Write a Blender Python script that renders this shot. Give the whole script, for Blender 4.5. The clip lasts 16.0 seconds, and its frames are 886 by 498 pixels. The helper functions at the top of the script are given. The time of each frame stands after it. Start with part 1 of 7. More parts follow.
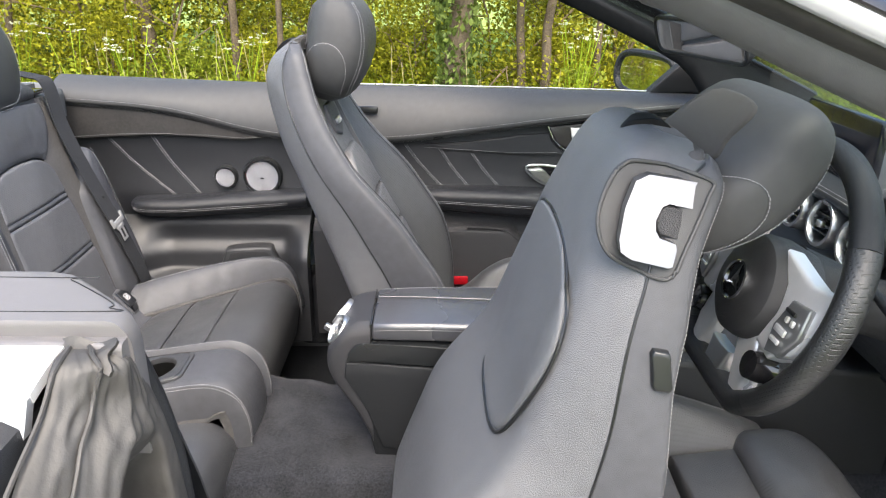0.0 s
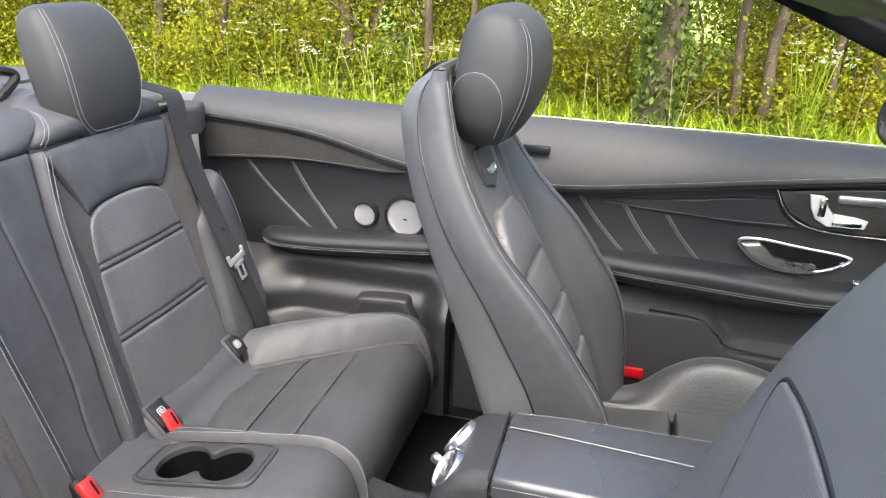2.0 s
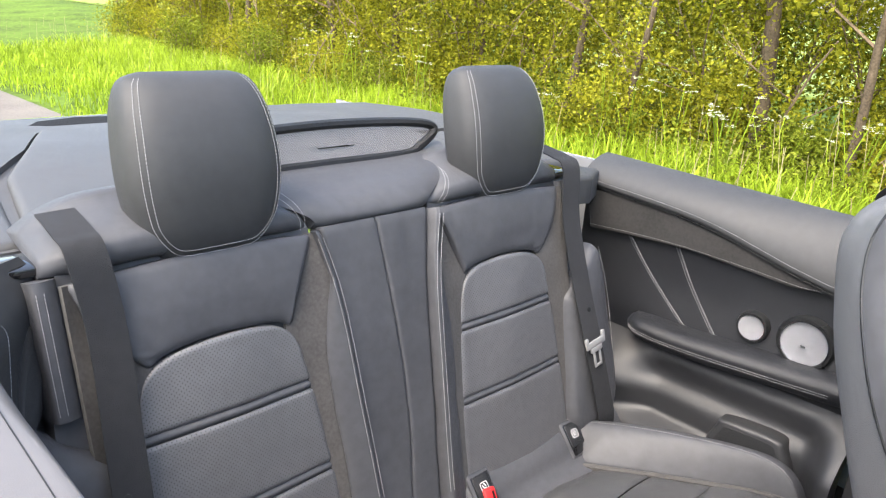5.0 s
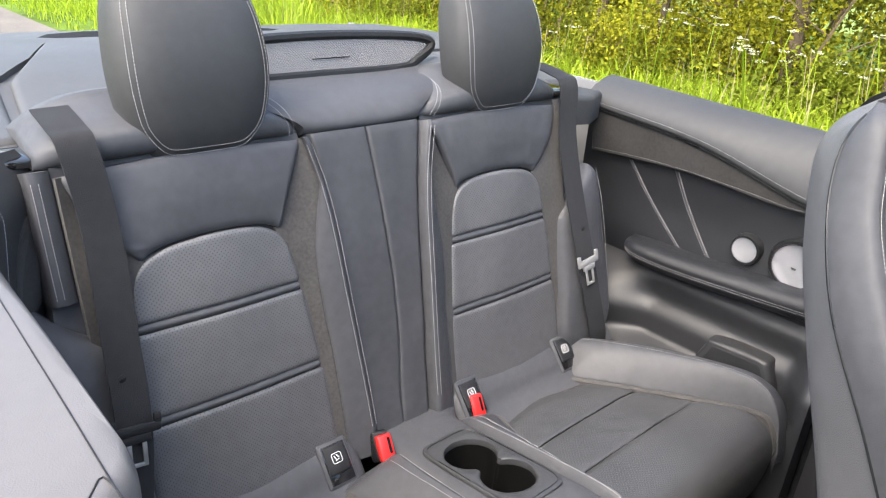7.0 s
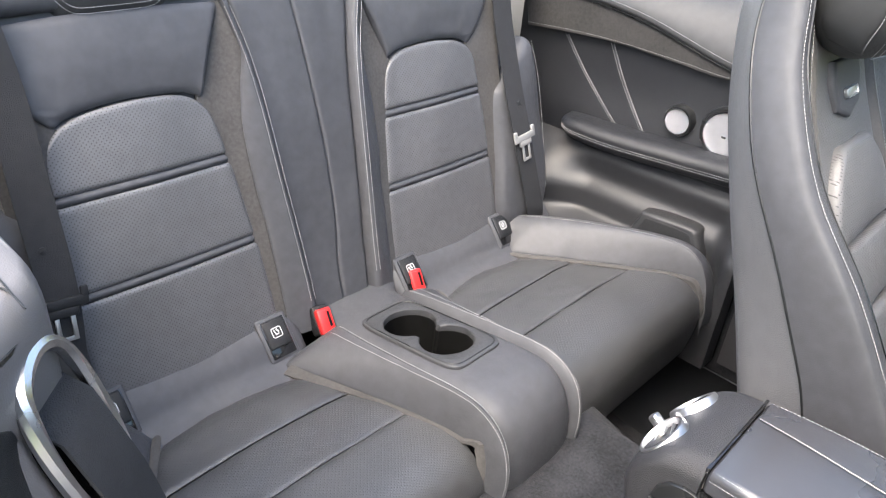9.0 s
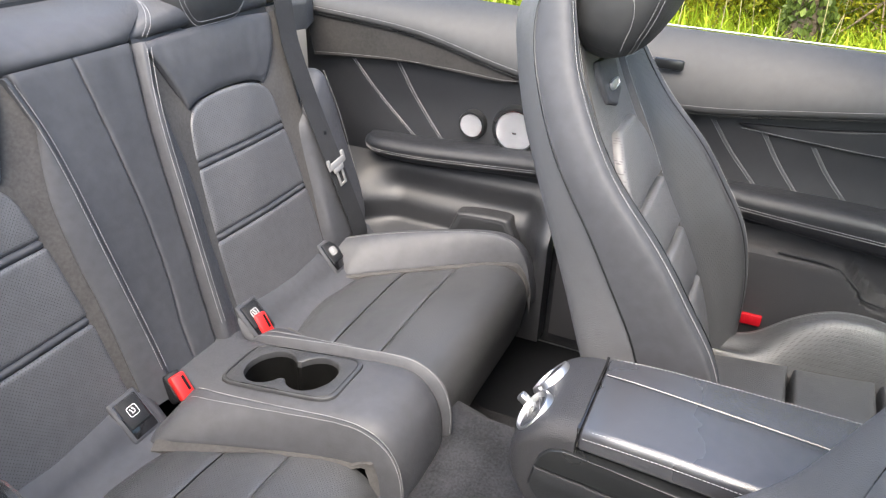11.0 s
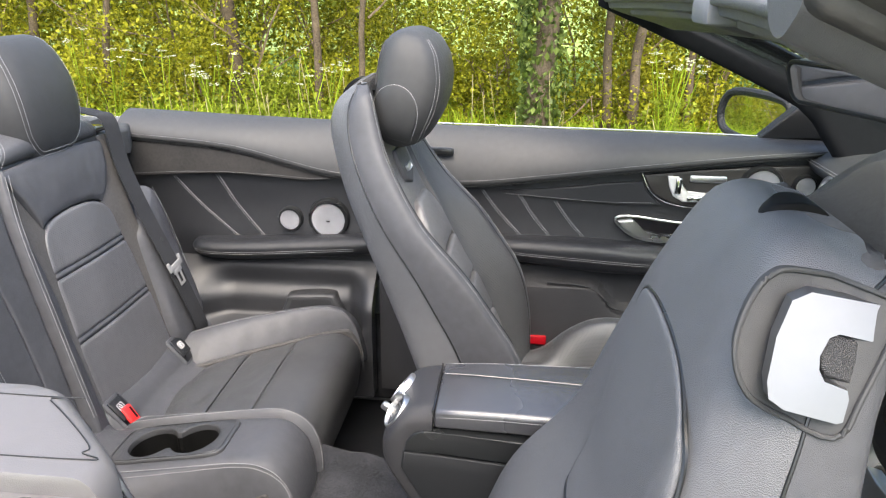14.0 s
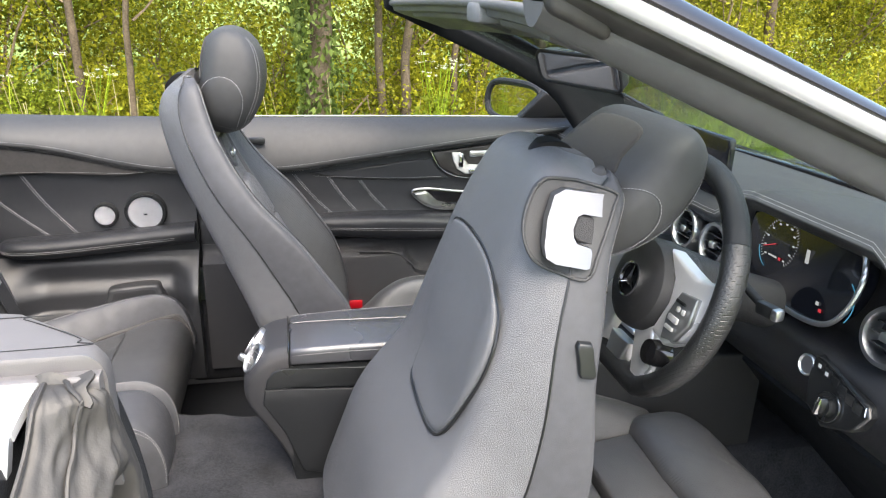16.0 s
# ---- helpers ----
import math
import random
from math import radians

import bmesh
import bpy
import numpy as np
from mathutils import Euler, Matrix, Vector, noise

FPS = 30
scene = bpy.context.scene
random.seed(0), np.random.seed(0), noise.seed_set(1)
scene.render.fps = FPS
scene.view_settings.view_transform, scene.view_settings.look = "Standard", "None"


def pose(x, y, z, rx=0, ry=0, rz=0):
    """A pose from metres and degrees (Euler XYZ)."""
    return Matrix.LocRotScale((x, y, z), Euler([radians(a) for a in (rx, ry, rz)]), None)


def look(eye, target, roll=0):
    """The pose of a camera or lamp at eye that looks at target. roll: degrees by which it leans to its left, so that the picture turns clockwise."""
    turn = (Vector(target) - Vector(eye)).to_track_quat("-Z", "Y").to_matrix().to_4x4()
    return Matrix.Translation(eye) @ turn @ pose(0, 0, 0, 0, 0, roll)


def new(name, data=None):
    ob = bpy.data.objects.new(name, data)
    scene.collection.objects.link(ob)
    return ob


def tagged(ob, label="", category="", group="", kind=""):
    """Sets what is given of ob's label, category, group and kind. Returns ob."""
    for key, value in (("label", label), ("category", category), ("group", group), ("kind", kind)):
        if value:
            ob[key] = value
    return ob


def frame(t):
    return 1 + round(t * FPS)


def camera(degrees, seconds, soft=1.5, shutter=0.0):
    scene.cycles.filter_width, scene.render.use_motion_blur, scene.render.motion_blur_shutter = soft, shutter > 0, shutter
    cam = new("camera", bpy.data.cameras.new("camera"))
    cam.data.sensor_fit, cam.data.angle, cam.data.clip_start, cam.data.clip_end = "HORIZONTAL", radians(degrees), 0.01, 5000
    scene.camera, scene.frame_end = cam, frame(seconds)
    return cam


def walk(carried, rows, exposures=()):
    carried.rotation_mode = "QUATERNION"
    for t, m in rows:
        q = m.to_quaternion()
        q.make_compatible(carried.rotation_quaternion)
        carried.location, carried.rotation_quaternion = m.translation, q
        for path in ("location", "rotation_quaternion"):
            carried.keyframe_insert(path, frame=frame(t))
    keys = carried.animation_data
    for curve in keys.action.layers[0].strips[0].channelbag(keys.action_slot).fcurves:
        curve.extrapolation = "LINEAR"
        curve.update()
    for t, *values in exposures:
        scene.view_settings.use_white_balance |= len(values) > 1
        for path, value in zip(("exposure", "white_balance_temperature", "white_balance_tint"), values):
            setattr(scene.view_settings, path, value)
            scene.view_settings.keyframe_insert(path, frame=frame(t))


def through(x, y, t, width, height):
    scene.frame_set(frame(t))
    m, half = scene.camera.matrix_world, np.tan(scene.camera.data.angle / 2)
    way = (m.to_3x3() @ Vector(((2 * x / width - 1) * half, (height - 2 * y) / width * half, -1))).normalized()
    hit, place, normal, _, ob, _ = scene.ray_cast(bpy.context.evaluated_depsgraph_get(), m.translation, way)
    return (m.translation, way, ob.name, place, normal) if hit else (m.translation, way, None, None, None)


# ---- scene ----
cam = camera(63.67, 16.0, soft=1.15)
# seconds, x, y, z, then the three turns in degrees
PATH = [
    (0.0, 0.0109, -1.2355, 1.3340, 68.17, -0.64, -0.36),
    (0.5, -0.0340, -1.0918, 1.3335, 67.85, -0.40, 0.11),
    (1.0, -0.0586, -0.9979, 1.3274, 67.79, -0.60, 2.24),
    (1.5, -0.0263, -0.8992, 1.3285, 67.97, -1.03, 7.94),
    (2.0, 0.0186, -0.8208, 1.3302, 68.32, -1.33, 15.33),
    (2.5, 0.0178, -0.7860, 1.3338, 68.82, -1.58, 22.02),
    (3.0, -0.0535, -0.7425, 1.3395, 69.49, -1.63, 27.14),
    (3.5, -0.1340, -0.7220, 1.3564, 70.27, -2.14, 32.55),
    (4.0, -0.1456, -0.7096, 1.3588, 70.90, -2.68, 38.46),
    (4.2, -0.1386, -0.7044, 1.3587, 71.13, -2.91, 40.60),
    (6.3, -0.0135, -0.6814, 1.3450, 68.64, -3.53, 49.87),
    (6.5, -0.0124, -0.6780, 1.3395, 67.81, -3.61, 49.62),
    (7.0, -0.0071, -0.6743, 1.3271, 65.87, -3.86, 48.86),
    (7.5, -0.0033, -0.6720, 1.3141, 64.04, -4.16, 48.00),
    (8.0, 0.0038, -0.6739, 1.3001, 62.23, -4.29, 47.14),
    (8.5, 0.0110, -0.6757, 1.2873, 60.48, -4.42, 46.02),
    (9.0, 0.0238, -0.6706, 1.2706, 58.85, -4.25, 44.28),
    (9.2, 0.0293, -0.6616, 1.2696, 58.08, -4.14, 43.44),
    (11.3, -0.0051, -0.7624, 1.3215, 62.40, -1.19, 22.21),
    (11.5, -0.0057, -0.7854, 1.3264, 64.03, -0.99, 20.83),
    (12.0, -0.0017, -0.8402, 1.3354, 67.55, -0.51, 17.94),
    (12.5, 0.0122, -0.8681, 1.3392, 69.58, -0.24, 16.03),
    (13.0, 0.0403, -0.9260, 1.3399, 70.26, -0.30, 14.45),
    (13.5, 0.0521, -1.0014, 1.3478, 70.21, -0.44, 11.50),
    (14.0, 0.0062, -1.0445, 1.3454, 69.94, -0.44, 6.05),
    (14.5, -0.0737, -1.1148, 1.3404, 69.66, -0.37, 0.00),
    (15.0, -0.1177, -1.1863, 1.3472, 69.51, -0.55, -5.29),
    (15.5, -0.1113, -1.2271, 1.3455, 69.96, -0.96, -9.28),
    (16.0, -0.0847, -1.2942, 1.3457, 70.51, -1.21, -12.04),
]
walk(cam, [(t, pose(x, y, z, rx, ry, rz)) for t, x, y, z, rx, ry, rz in PATH], [(0, 2.28, 7000, 9), (2, 2.32, 7000, 9), (4, 2.36, 7000, 9), (6.5, 2.27, 7000, 9), (9, 2.64, 7000, 9), (11.5, 2.45, 7000, 9), (14, 2.28, 7000, 9), (16, 2.34, 7000, 9)])

# ---- light: a bright, lightly clouded day ----
SUN_EL, SUN_AZ = 58.0, 170.0      # degrees above the horizon; compass turn from +y, clockwise
world = bpy.data.worlds.new("sky")
scene.world = world
world.use_nodes = True
wn, wl = world.node_tree.nodes, world.node_tree.links
sky = wn.new("ShaderNodeTexSky")
sky.sky_type = "NISHITA"
sky.sun_disc = False
sky.sun_elevation, sky.sun_rotation = radians(SUN_EL), radians(SUN_AZ)
sky.air_density, sky.dust_density, sky.ozone_density = 1.0, 3.2, 1.0
wl.new(sky.outputs[0], wn["Background"].inputs[0])
wn["Background"].inputs[1].default_value = 0.15
sun = new("sun", bpy.data.lights.new("sun", "SUN"))
sun.data.energy, sun.data.angle, sun.data.color = 1.2, radians(55), (1.0, 0.98, 0.95)
sun_dir = Vector((math.sin(radians(SUN_AZ)) * math.cos(radians(SUN_EL)), math.cos(radians(SUN_AZ)) * math.cos(radians(SUN_EL)), math.sin(radians(SUN_EL))))
sun.matrix_world = look(sun_dir * 20, (0, 0, 0))

# ---- tools ----
def obj(name, bm, mat, sharp=40):
    me = bpy.data.meshes.new(name)
    bmesh.ops.recalc_face_normals(bm, faces=bm.faces)
    bm.to_mesh(me)
    bm.free()
    for poly in me.polygons:
        poly.use_smooth = True
    me.set_sharp_from_angle(angle=radians(sharp))
    me.materials.append(mat)
    return new(name, me)


def part(name, bm, mat, parent, label="", sharp=40, kind=""):
    """One mesh as a part of a thing."""
    ob = obj(name, bm, mat, sharp)
    ob.parent = parent
    return tagged(ob, label=label, kind=kind or ("stuff" if name == "stitching" else ""))


def thing(name, label, category, group="", at=(0, 0, 0)):
    ob = new(name)
    ob.empty_display_size = 0.05
    ob.location = at
    return tagged(ob, label=label, category=category, group=group)


def spline(pts, n=8, closed=False):
    """Catmull-Rom through the points (tuples of any length)."""
    P = [np.array(p, float) for p in pts]
    m = len(P)
    out = []
    for i in range(m if closed else m - 1):
        if closed:
            a, b, c, d = P[i - 1], P[i], P[(i + 1) % m], P[(i + 2) % m]
        else:
            b, c = P[i], P[i + 1]
            a = P[i - 1] if i else 2 * b - c
            d = P[i + 2] if i + 2 < m else 2 * c - b
        for k in range(n):
            t = k / n
            out.append(0.5 * (2 * b + (c - a) * t + (2 * a - 5 * b + 4 * c - d) * t * t + (3 * b - a - 3 * c + d) * t ** 3))
    if not closed:
        out.append(P[-1])
    return out


def interp(x, xs, ys):
    """Smooth curve through the (xs, ys) pairs at x."""
    if x <= xs[0]:
        return ys[0]
    if x >= xs[-1]:
        return ys[-1]
    i = max(k for k in range(len(xs)) if xs[k] <= x)
    i = min(i, len(xs) - 2)
    h = xs[i + 1] - xs[i]
    t = (x - xs[i]) / h
    sl = lambda k: (ys[min(k + 1, len(ys) - 1)] - ys[max(k - 1, 0)]) / (xs[min(k + 1, len(xs) - 1)] - xs[max(k - 1, 0)])
    a, b = sl(i) * h, sl(i + 1) * h
    return (2 * t ** 3 - 3 * t * t + 1) * ys[i] + (t ** 3 - 2 * t * t + t) * a + (-2 * t ** 3 + 3 * t * t) * ys[i + 1] + (t ** 3 - t * t) * b


def step(a, b, x):
    t = min(1.0, max(0.0, (x - a) / (b - a)))
    return t * t * (3 - 2 * t)


def loft(rings, caps=True, bm=None, closed=True):
    """Skin over rings of equal count."""
    bm = bm or bmesh.new()
    V = [[bm.verts.new(Vector(p)) for p in ring] for ring in rings]
    n = len(V[0])
    for a, b in zip(V, V[1:]):
        for i in range(n if closed else n - 1):
            j = (i + 1) % n
            bm.faces.new((a[i], a[j], b[j], b[i]))
    if caps and closed:
        for ring in (V[0], V[-1]):
            if len({tuple(round(c, 5) for c in v.co) for v in ring}) > 2:
                bm.faces.new(ring)
    return bm


def slab(fn, nu, nv, thick, bm=None):
    """A sheet fn(u, v), u and v in 0..1, with its thickness as a vector, closed all round."""
    bm = bm or bmesh.new()
    t = Vector(thick)
    A = [[bm.verts.new(Vector(fn(i / nu, j / nv))) for j in range(nv + 1)] for i in range(nu + 1)]
    B = [[bm.verts.new(v.co + t) for v in row] for row in A]
    for i in range(nu):
        for j in range(nv):
            bm.faces.new((A[i][j], A[i + 1][j], A[i + 1][j + 1], A[i][j + 1]))
            bm.faces.new((B[i][j], B[i][j + 1], B[i + 1][j + 1], B[i + 1][j]))
    for j in range(nv):
        bm.faces.new((A[0][j], A[0][j + 1], B[0][j + 1], B[0][j]))
        bm.faces.new((A[nu][j], B[nu][j], B[nu][j + 1], A[nu][j + 1]))
    for i in range(nu):
        bm.faces.new((A[i][0], B[i][0], B[i + 1][0], A[i + 1][0]))
        bm.faces.new((A[i][nv], A[i + 1][nv], B[i + 1][nv], B[i][nv]))
    return bm


def pad(outline, place, height, rim=0.012, puff=0.0, depth=0.02, inner=6, bm=None, rough=0.0):
    """An upholstered panel: outline in two coordinates, place(a, b, h) lays it into the room. It swells by height within rim of its edge,
    by puff more towards its middle, and has sides that go down by depth."""
    bm = bm or bmesh.new()
    O = [np.array(p[:2], float) for p in outline]
    c = sum(O) / len(O)
    rings = [[(o, -depth) for o in O]]
    for k in range(6):
        q = k / 5
        e = rim * (1 - math.cos(q * math.pi / 2))
        h = height * math.sin(q * math.pi / 2)
        rings.append([(o + (c - o) / max(1e-6, np.linalg.norm(c - o)) * min(e, 0.6 * np.linalg.norm(c - o)), h) for o in O])
    base = [p for p, _ in rings[-1]]
    for k in range(1, inner):
        s = 1 - k / inner
        rings.append([(c + (o - c) * s, height + puff * (1 - s * s) + rough * noise.noise(Vector((*(c + (o - c) * s) * 14, 3.1)))) for o in base])
    V = [[bm.verts.new(Vector(place(p[0], p[1], h))) for p, h in ring] for ring in rings]
    n = len(O)
    for a, b in zip(V, V[1:]):
        for i in range(n):
            j = (i + 1) % n
            bm.faces.new((a[i], a[j], b[j], b[i]))
    mid = bm.verts.new(Vector(place(c[0], c[1], height + puff)))
    for i in range(n):
        bm.faces.new((V[-1][i], V[-1][(i + 1) % n], mid))
    bm.faces.new(V[0])
    return bm


def box(size, at=(0, 0, 0), bevel=0.0, segs=2, m=None, bm=None):
    """A box with rounded edges, moved by m."""
    b = bmesh.new()
    bmesh.ops.create_cube(b, size=1.0)
    bmesh.ops.scale(b, vec=Vector(size), verts=b.verts)
    if bevel > 0:
        bmesh.ops.bevel(b, geom=list(b.edges), offset=bevel, segments=segs, affect="EDGES", profile=0.5)
    bmesh.ops.transform(b, matrix=(m or Matrix()) @ Matrix.Translation(Vector(at)) if m is None else m @ Matrix.Translation(Vector(at)), verts=b.verts)
    return merge(bm, b)


def merge(bm, b):
    if bm is None:
        return b
    me = bpy.data.meshes.new("tmp")
    b.to_mesh(me)
    b.free()
    bm.from_mesh(me)
    bpy.data.meshes.remove(me)
    return bm


def lathe(profile, m=None, n=32, bm=None):
    """Turn (radius, height) pairs about z."""
    b = bm or bmesh.new()
    m = m or Matrix()
    rings = [[m @ Vector((r * math.cos(2 * math.pi * i / n), r * math.sin(2 * math.pi * i / n), h)) for i in range(n)] for r, h in profile]
    V = [[b.verts.new(p) for p in ring] for ring in rings]
    for a, c in zip(V, V[1:]):
        for i in range(n):
            b.faces.new((a[i], a[(i + 1) % n], c[(i + 1) % n], c[i]))
    for ring in (V[0], V[-1]):
        b.faces.new(ring)
    return b


def sweep(path, section, up=(0, 0, 1), closed=False, bm=None, scale=None):
    """Carry a closed 2D section along a path; its first axis lies across, the second along up."""
    b = bm or bmesh.new()
    P = [Vector(p) for p in path]
    n = len(P)
    V = []
    for i, p in enumerate(P):
        t = (P[(i + 1) % n] - P[i - 1]) if closed else (P[min(i + 1, n - 1)] - P[max(i - 1, 0)])
        t.normalize()
        u = Vector(up)
        side = t.cross(u)
        if side.length < 1e-5:
            side = t.cross(Vector((1, 0, 0.01)))
        side.normalize()
        w = side.cross(t)
        s = scale(i / max(1, n - 1)) if scale else 1.0
        V.append([b.verts.new(p + side * a * s + w * c * s) for a, c in section])
    m = len(section)
    for i in range(n if closed else n - 1):
        a, c = V[i], V[(i + 1) % n]
        for k in range(m):
            b.faces.new((a[k], a[(k + 1) % m], c[(k + 1) % m], c[k]))
    if not closed:
        b.faces.new(V[0])
        b.faces.new(V[-1])
    return b


def ring2(r, n=10, ry=None):
    return [(r * math.cos(2 * math.pi * i / n), (ry or r) * math.sin(2 * math.pi * i / n)) for i in range(n)]


def rrect(w, h, r, n=4):
    """A rounded rectangle about the origin."""
    out = []
    for cx, cy, a0 in ((w / 2 - r, h / 2 - r, 0), (-w / 2 + r, h / 2 - r, 90), (-w / 2 + r, -h / 2 + r, 180), (w / 2 - r, -h / 2 + r, 270)):
        for k in range(n + 1):
            a = radians(a0 + 90 * k / n)
            out.append((cx + r * math.cos(a), cy + r * math.sin(a)))
    return out


def stitches(path, pitch=0.0047, length=0.0033, width=0.00075, lift=0.0004, bm=None, up=(0, 0, 1)):
    """Thread along a line of points, stitch by stitch."""
    b = bm or bmesh.new()
    P = [Vector(p) for p in path]
    d = 0.0
    for a, c in zip(P, P[1:]):
        seg = (c - a).length
        if seg < 1e-7:
            continue
        t = (c - a) / seg
        side = t.cross(Vector(up))
        if side.length < 1e-4:
            side = t.cross(Vector((1, 0.2, 0.1)))
        side.normalize()
        w = side.cross(t)
        while d < seg:
            q = a + t * d
            V = []
            for k in (-1, 1):
                for s, h in ((-1, -1), (1, -1), (0.6, 1), (-0.6, 1)):
                    V.append(b.verts.new(q + t * k * length / 2 * (1 if h < 0 else 0.7) + side * s * width / 2 + w * (lift + h * width * 0.45)))
            for f in ((0, 1, 2, 3), (7, 6, 5, 4), (0, 4, 5, 1), (1, 5, 6, 2), (2, 6, 7, 3), (3, 7, 4, 0)):
                b.faces.new([V[k] for k in f])
            d += pitch
        d -= seg
    return b


# ---- materials ----
def material(name, color, rough=0.5, metal=0.0, vary=0.15, scale=6.0, bump=0.0, bump_scale=400.0, bump_kind="noise", spec=0.5, coat=0.0, sheen=0.0, fine=60.0, rough_vary=0.08, per_object=0.0):
    """A surface with colour that varies at two scales, uneven gloss and a fine relief, in metres."""
    m = bpy.data.materials.new(name)
    m.use_nodes = True
    n, l = m.node_tree.nodes, m.node_tree.links
    b = n["Principled BSDF"]
    co = n.new("ShaderNodeTexCoord")
    big, small = n.new("ShaderNodeTexNoise"), n.new("ShaderNodeTexNoise")
    big.inputs["Scale"].default_value, small.inputs["Scale"].default_value = scale, fine
    big.inputs["Detail"].default_value, small.inputs["Detail"].default_value = 4, 3
    for t in (big, small):
        l.new(co.outputs["Object"], t.inputs["Vector"])
    add = n.new("ShaderNodeMath")
    add.operation = "ADD"
    l.new(big.outputs[0], add.inputs[0])
    l.new(small.outputs[0], add.inputs[1])
    r = n.new("ShaderNodeMapRange")
    r.inputs["From Min"].default_value, r.inputs["From Max"].default_value = 0.7, 1.3
    r.inputs["To Min"].default_value, r.inputs["To Max"].default_value = 1 - vary, 1 + vary
    l.new(add.outputs[0], r.inputs["Value"])
    mix = n.new("ShaderNodeVectorMath")
    mix.operation = "SCALE"
    mix.inputs[0].default_value = color[:3]
    last = r.outputs[0]
    if per_object:
        info = n.new("ShaderNodeObjectInfo")
        rr = n.new("ShaderNodeMapRange")
        rr.inputs["To Min"].default_value, rr.inputs["To Max"].default_value = 1 - per_object, 1 + per_object
        l.new(info.outputs["Random"], rr.inputs["Value"])
        mul = n.new("ShaderNodeMath")
        mul.operation = "MULTIPLY"
        l.new(last, mul.inputs[0])
        l.new(rr.outputs[0], mul.inputs[1])
        last = mul.outputs[0]
    l.new(last, mix.inputs["Scale"])
    l.new(mix.outputs[0], b.inputs["Base Color"])
    r2 = n.new("ShaderNodeMapRange")
    r2.inputs["From Min"].default_value, r2.inputs["From Max"].default_value = 0.3, 0.7
    r2.inputs["To Min"].default_value, r2.inputs["To Max"].default_value = max(0.02, rough - rough_vary), min(1, rough + rough_vary)
    l.new(big.outputs[0], r2.inputs["Value"])
    l.new(r2.outputs[0], b.inputs["Roughness"])
    b.inputs["Metallic"].default_value = metal
    b.inputs["Specular IOR Level"].default_value = spec
    b.inputs["Coat Weight"].default_value = coat
    b.inputs["Sheen Weight"].default_value = sheen
    if bump:
        if bump_kind == "cells":
            t = n.new("ShaderNodeTexVoronoi")
            t.feature = "F1"
            t.inputs["Scale"].default_value = bump_scale
            out = t.outputs["Distance"]
        else:
            t = n.new("ShaderNodeTexNoise")
            t.inputs["Scale"].default_value = bump_scale
            t.inputs["Detail"].default_value = 4
            out = t.outputs[0]
        l.new(co.outputs["Object"], t.inputs["Vector"])
        bp = n.new("ShaderNodeBump")
        bp.inputs["Strength"].default_value, bp.inputs["Distance"].default_value = bump, 0.002
        l.new(out, bp.inputs["Height"])
        l.new(bp.outputs[0], b.inputs["Normal"])
    return m


def perforated(name, axes, color, pitch=0.0045, hole=0.165, fall=False):
    """Leather with rows of punched holes, set out along two of the object's axes."""
    m = material(name, color, 0.40, vary=0.14, bump=0.2, bump_scale=1300, bump_kind="cells", spec=0.75)
    n, l = m.node_tree.nodes, m.node_tree.links
    b = n["Principled BSDF"]
    co = n.new("ShaderNodeTexCoord")
    sep = n.new("ShaderNodeSeparateXYZ")
    l.new(co.outputs["Object"], sep.inputs[0])
    s = []
    def math_node(op, a, c):
        k = n.new("ShaderNodeMath")
        k.operation = op
        for i, v in enumerate((a, c)):
            if v is None:
                continue
            if isinstance(v, (int, float)):
                k.inputs[i].default_value = v
            else:
                l.new(v, k.inputs[i])
        return k.outputs[0]
    u0 = math_node("MULTIPLY", sep.outputs[axes[0]], 1 / pitch)
    along = math_node("SUBTRACT", sep.outputs[0], sep.outputs[2]) if fall else sep.outputs[axes[1]]     # rows run on over a rounded edge
    v0 = math_node("MULTIPLY", along, 1 / pitch)
    u, v = math_node("ADD", u0, v0), math_node("SUBTRACT", u0, v0)
    for q in (u, v):
        q = math_node("MULTIPLY", q, 0.7071)
        q = math_node("FRACT", q, None)
        q = math_node("SUBTRACT", q, 0.5)
        s.append(math_node("MULTIPLY", q, q))
    d = math_node("SQRT", math_node("ADD", s[0], s[1]), None)
    r = n.new("ShaderNodeMapRange")
    r.inputs["From Min"].default_value, r.inputs["From Max"].default_value = hole - 0.07, hole + 0.07
    r.inputs["To Min"].default_value, r.inputs["To Max"].default_value = 0.12, 1.0
    l.new(d, r.inputs["Value"])
    old = b.inputs["Base Color"].links[0].from_socket
    mx = n.new("ShaderNodeVectorMath")
    mx.operation = "SCALE"
    l.new(old, mx.inputs[0])
    l.new(r.outputs[0], mx.inputs["Scale"])
    l.new(mx.outputs[0], b.inputs["Base Color"])
    bp = n.new("ShaderNodeBump")
    bp.inputs["Strength"].default_value, bp.inputs["Distance"].default_value = 0.5, 0.001
    l.new(r.outputs[0], bp.inputs["Height"])
    l.new(b.inputs["Normal"].links[0].from_socket, bp.inputs["Normal"])
    l.new(bp.outputs[0], b.inputs["Normal"])
    return m


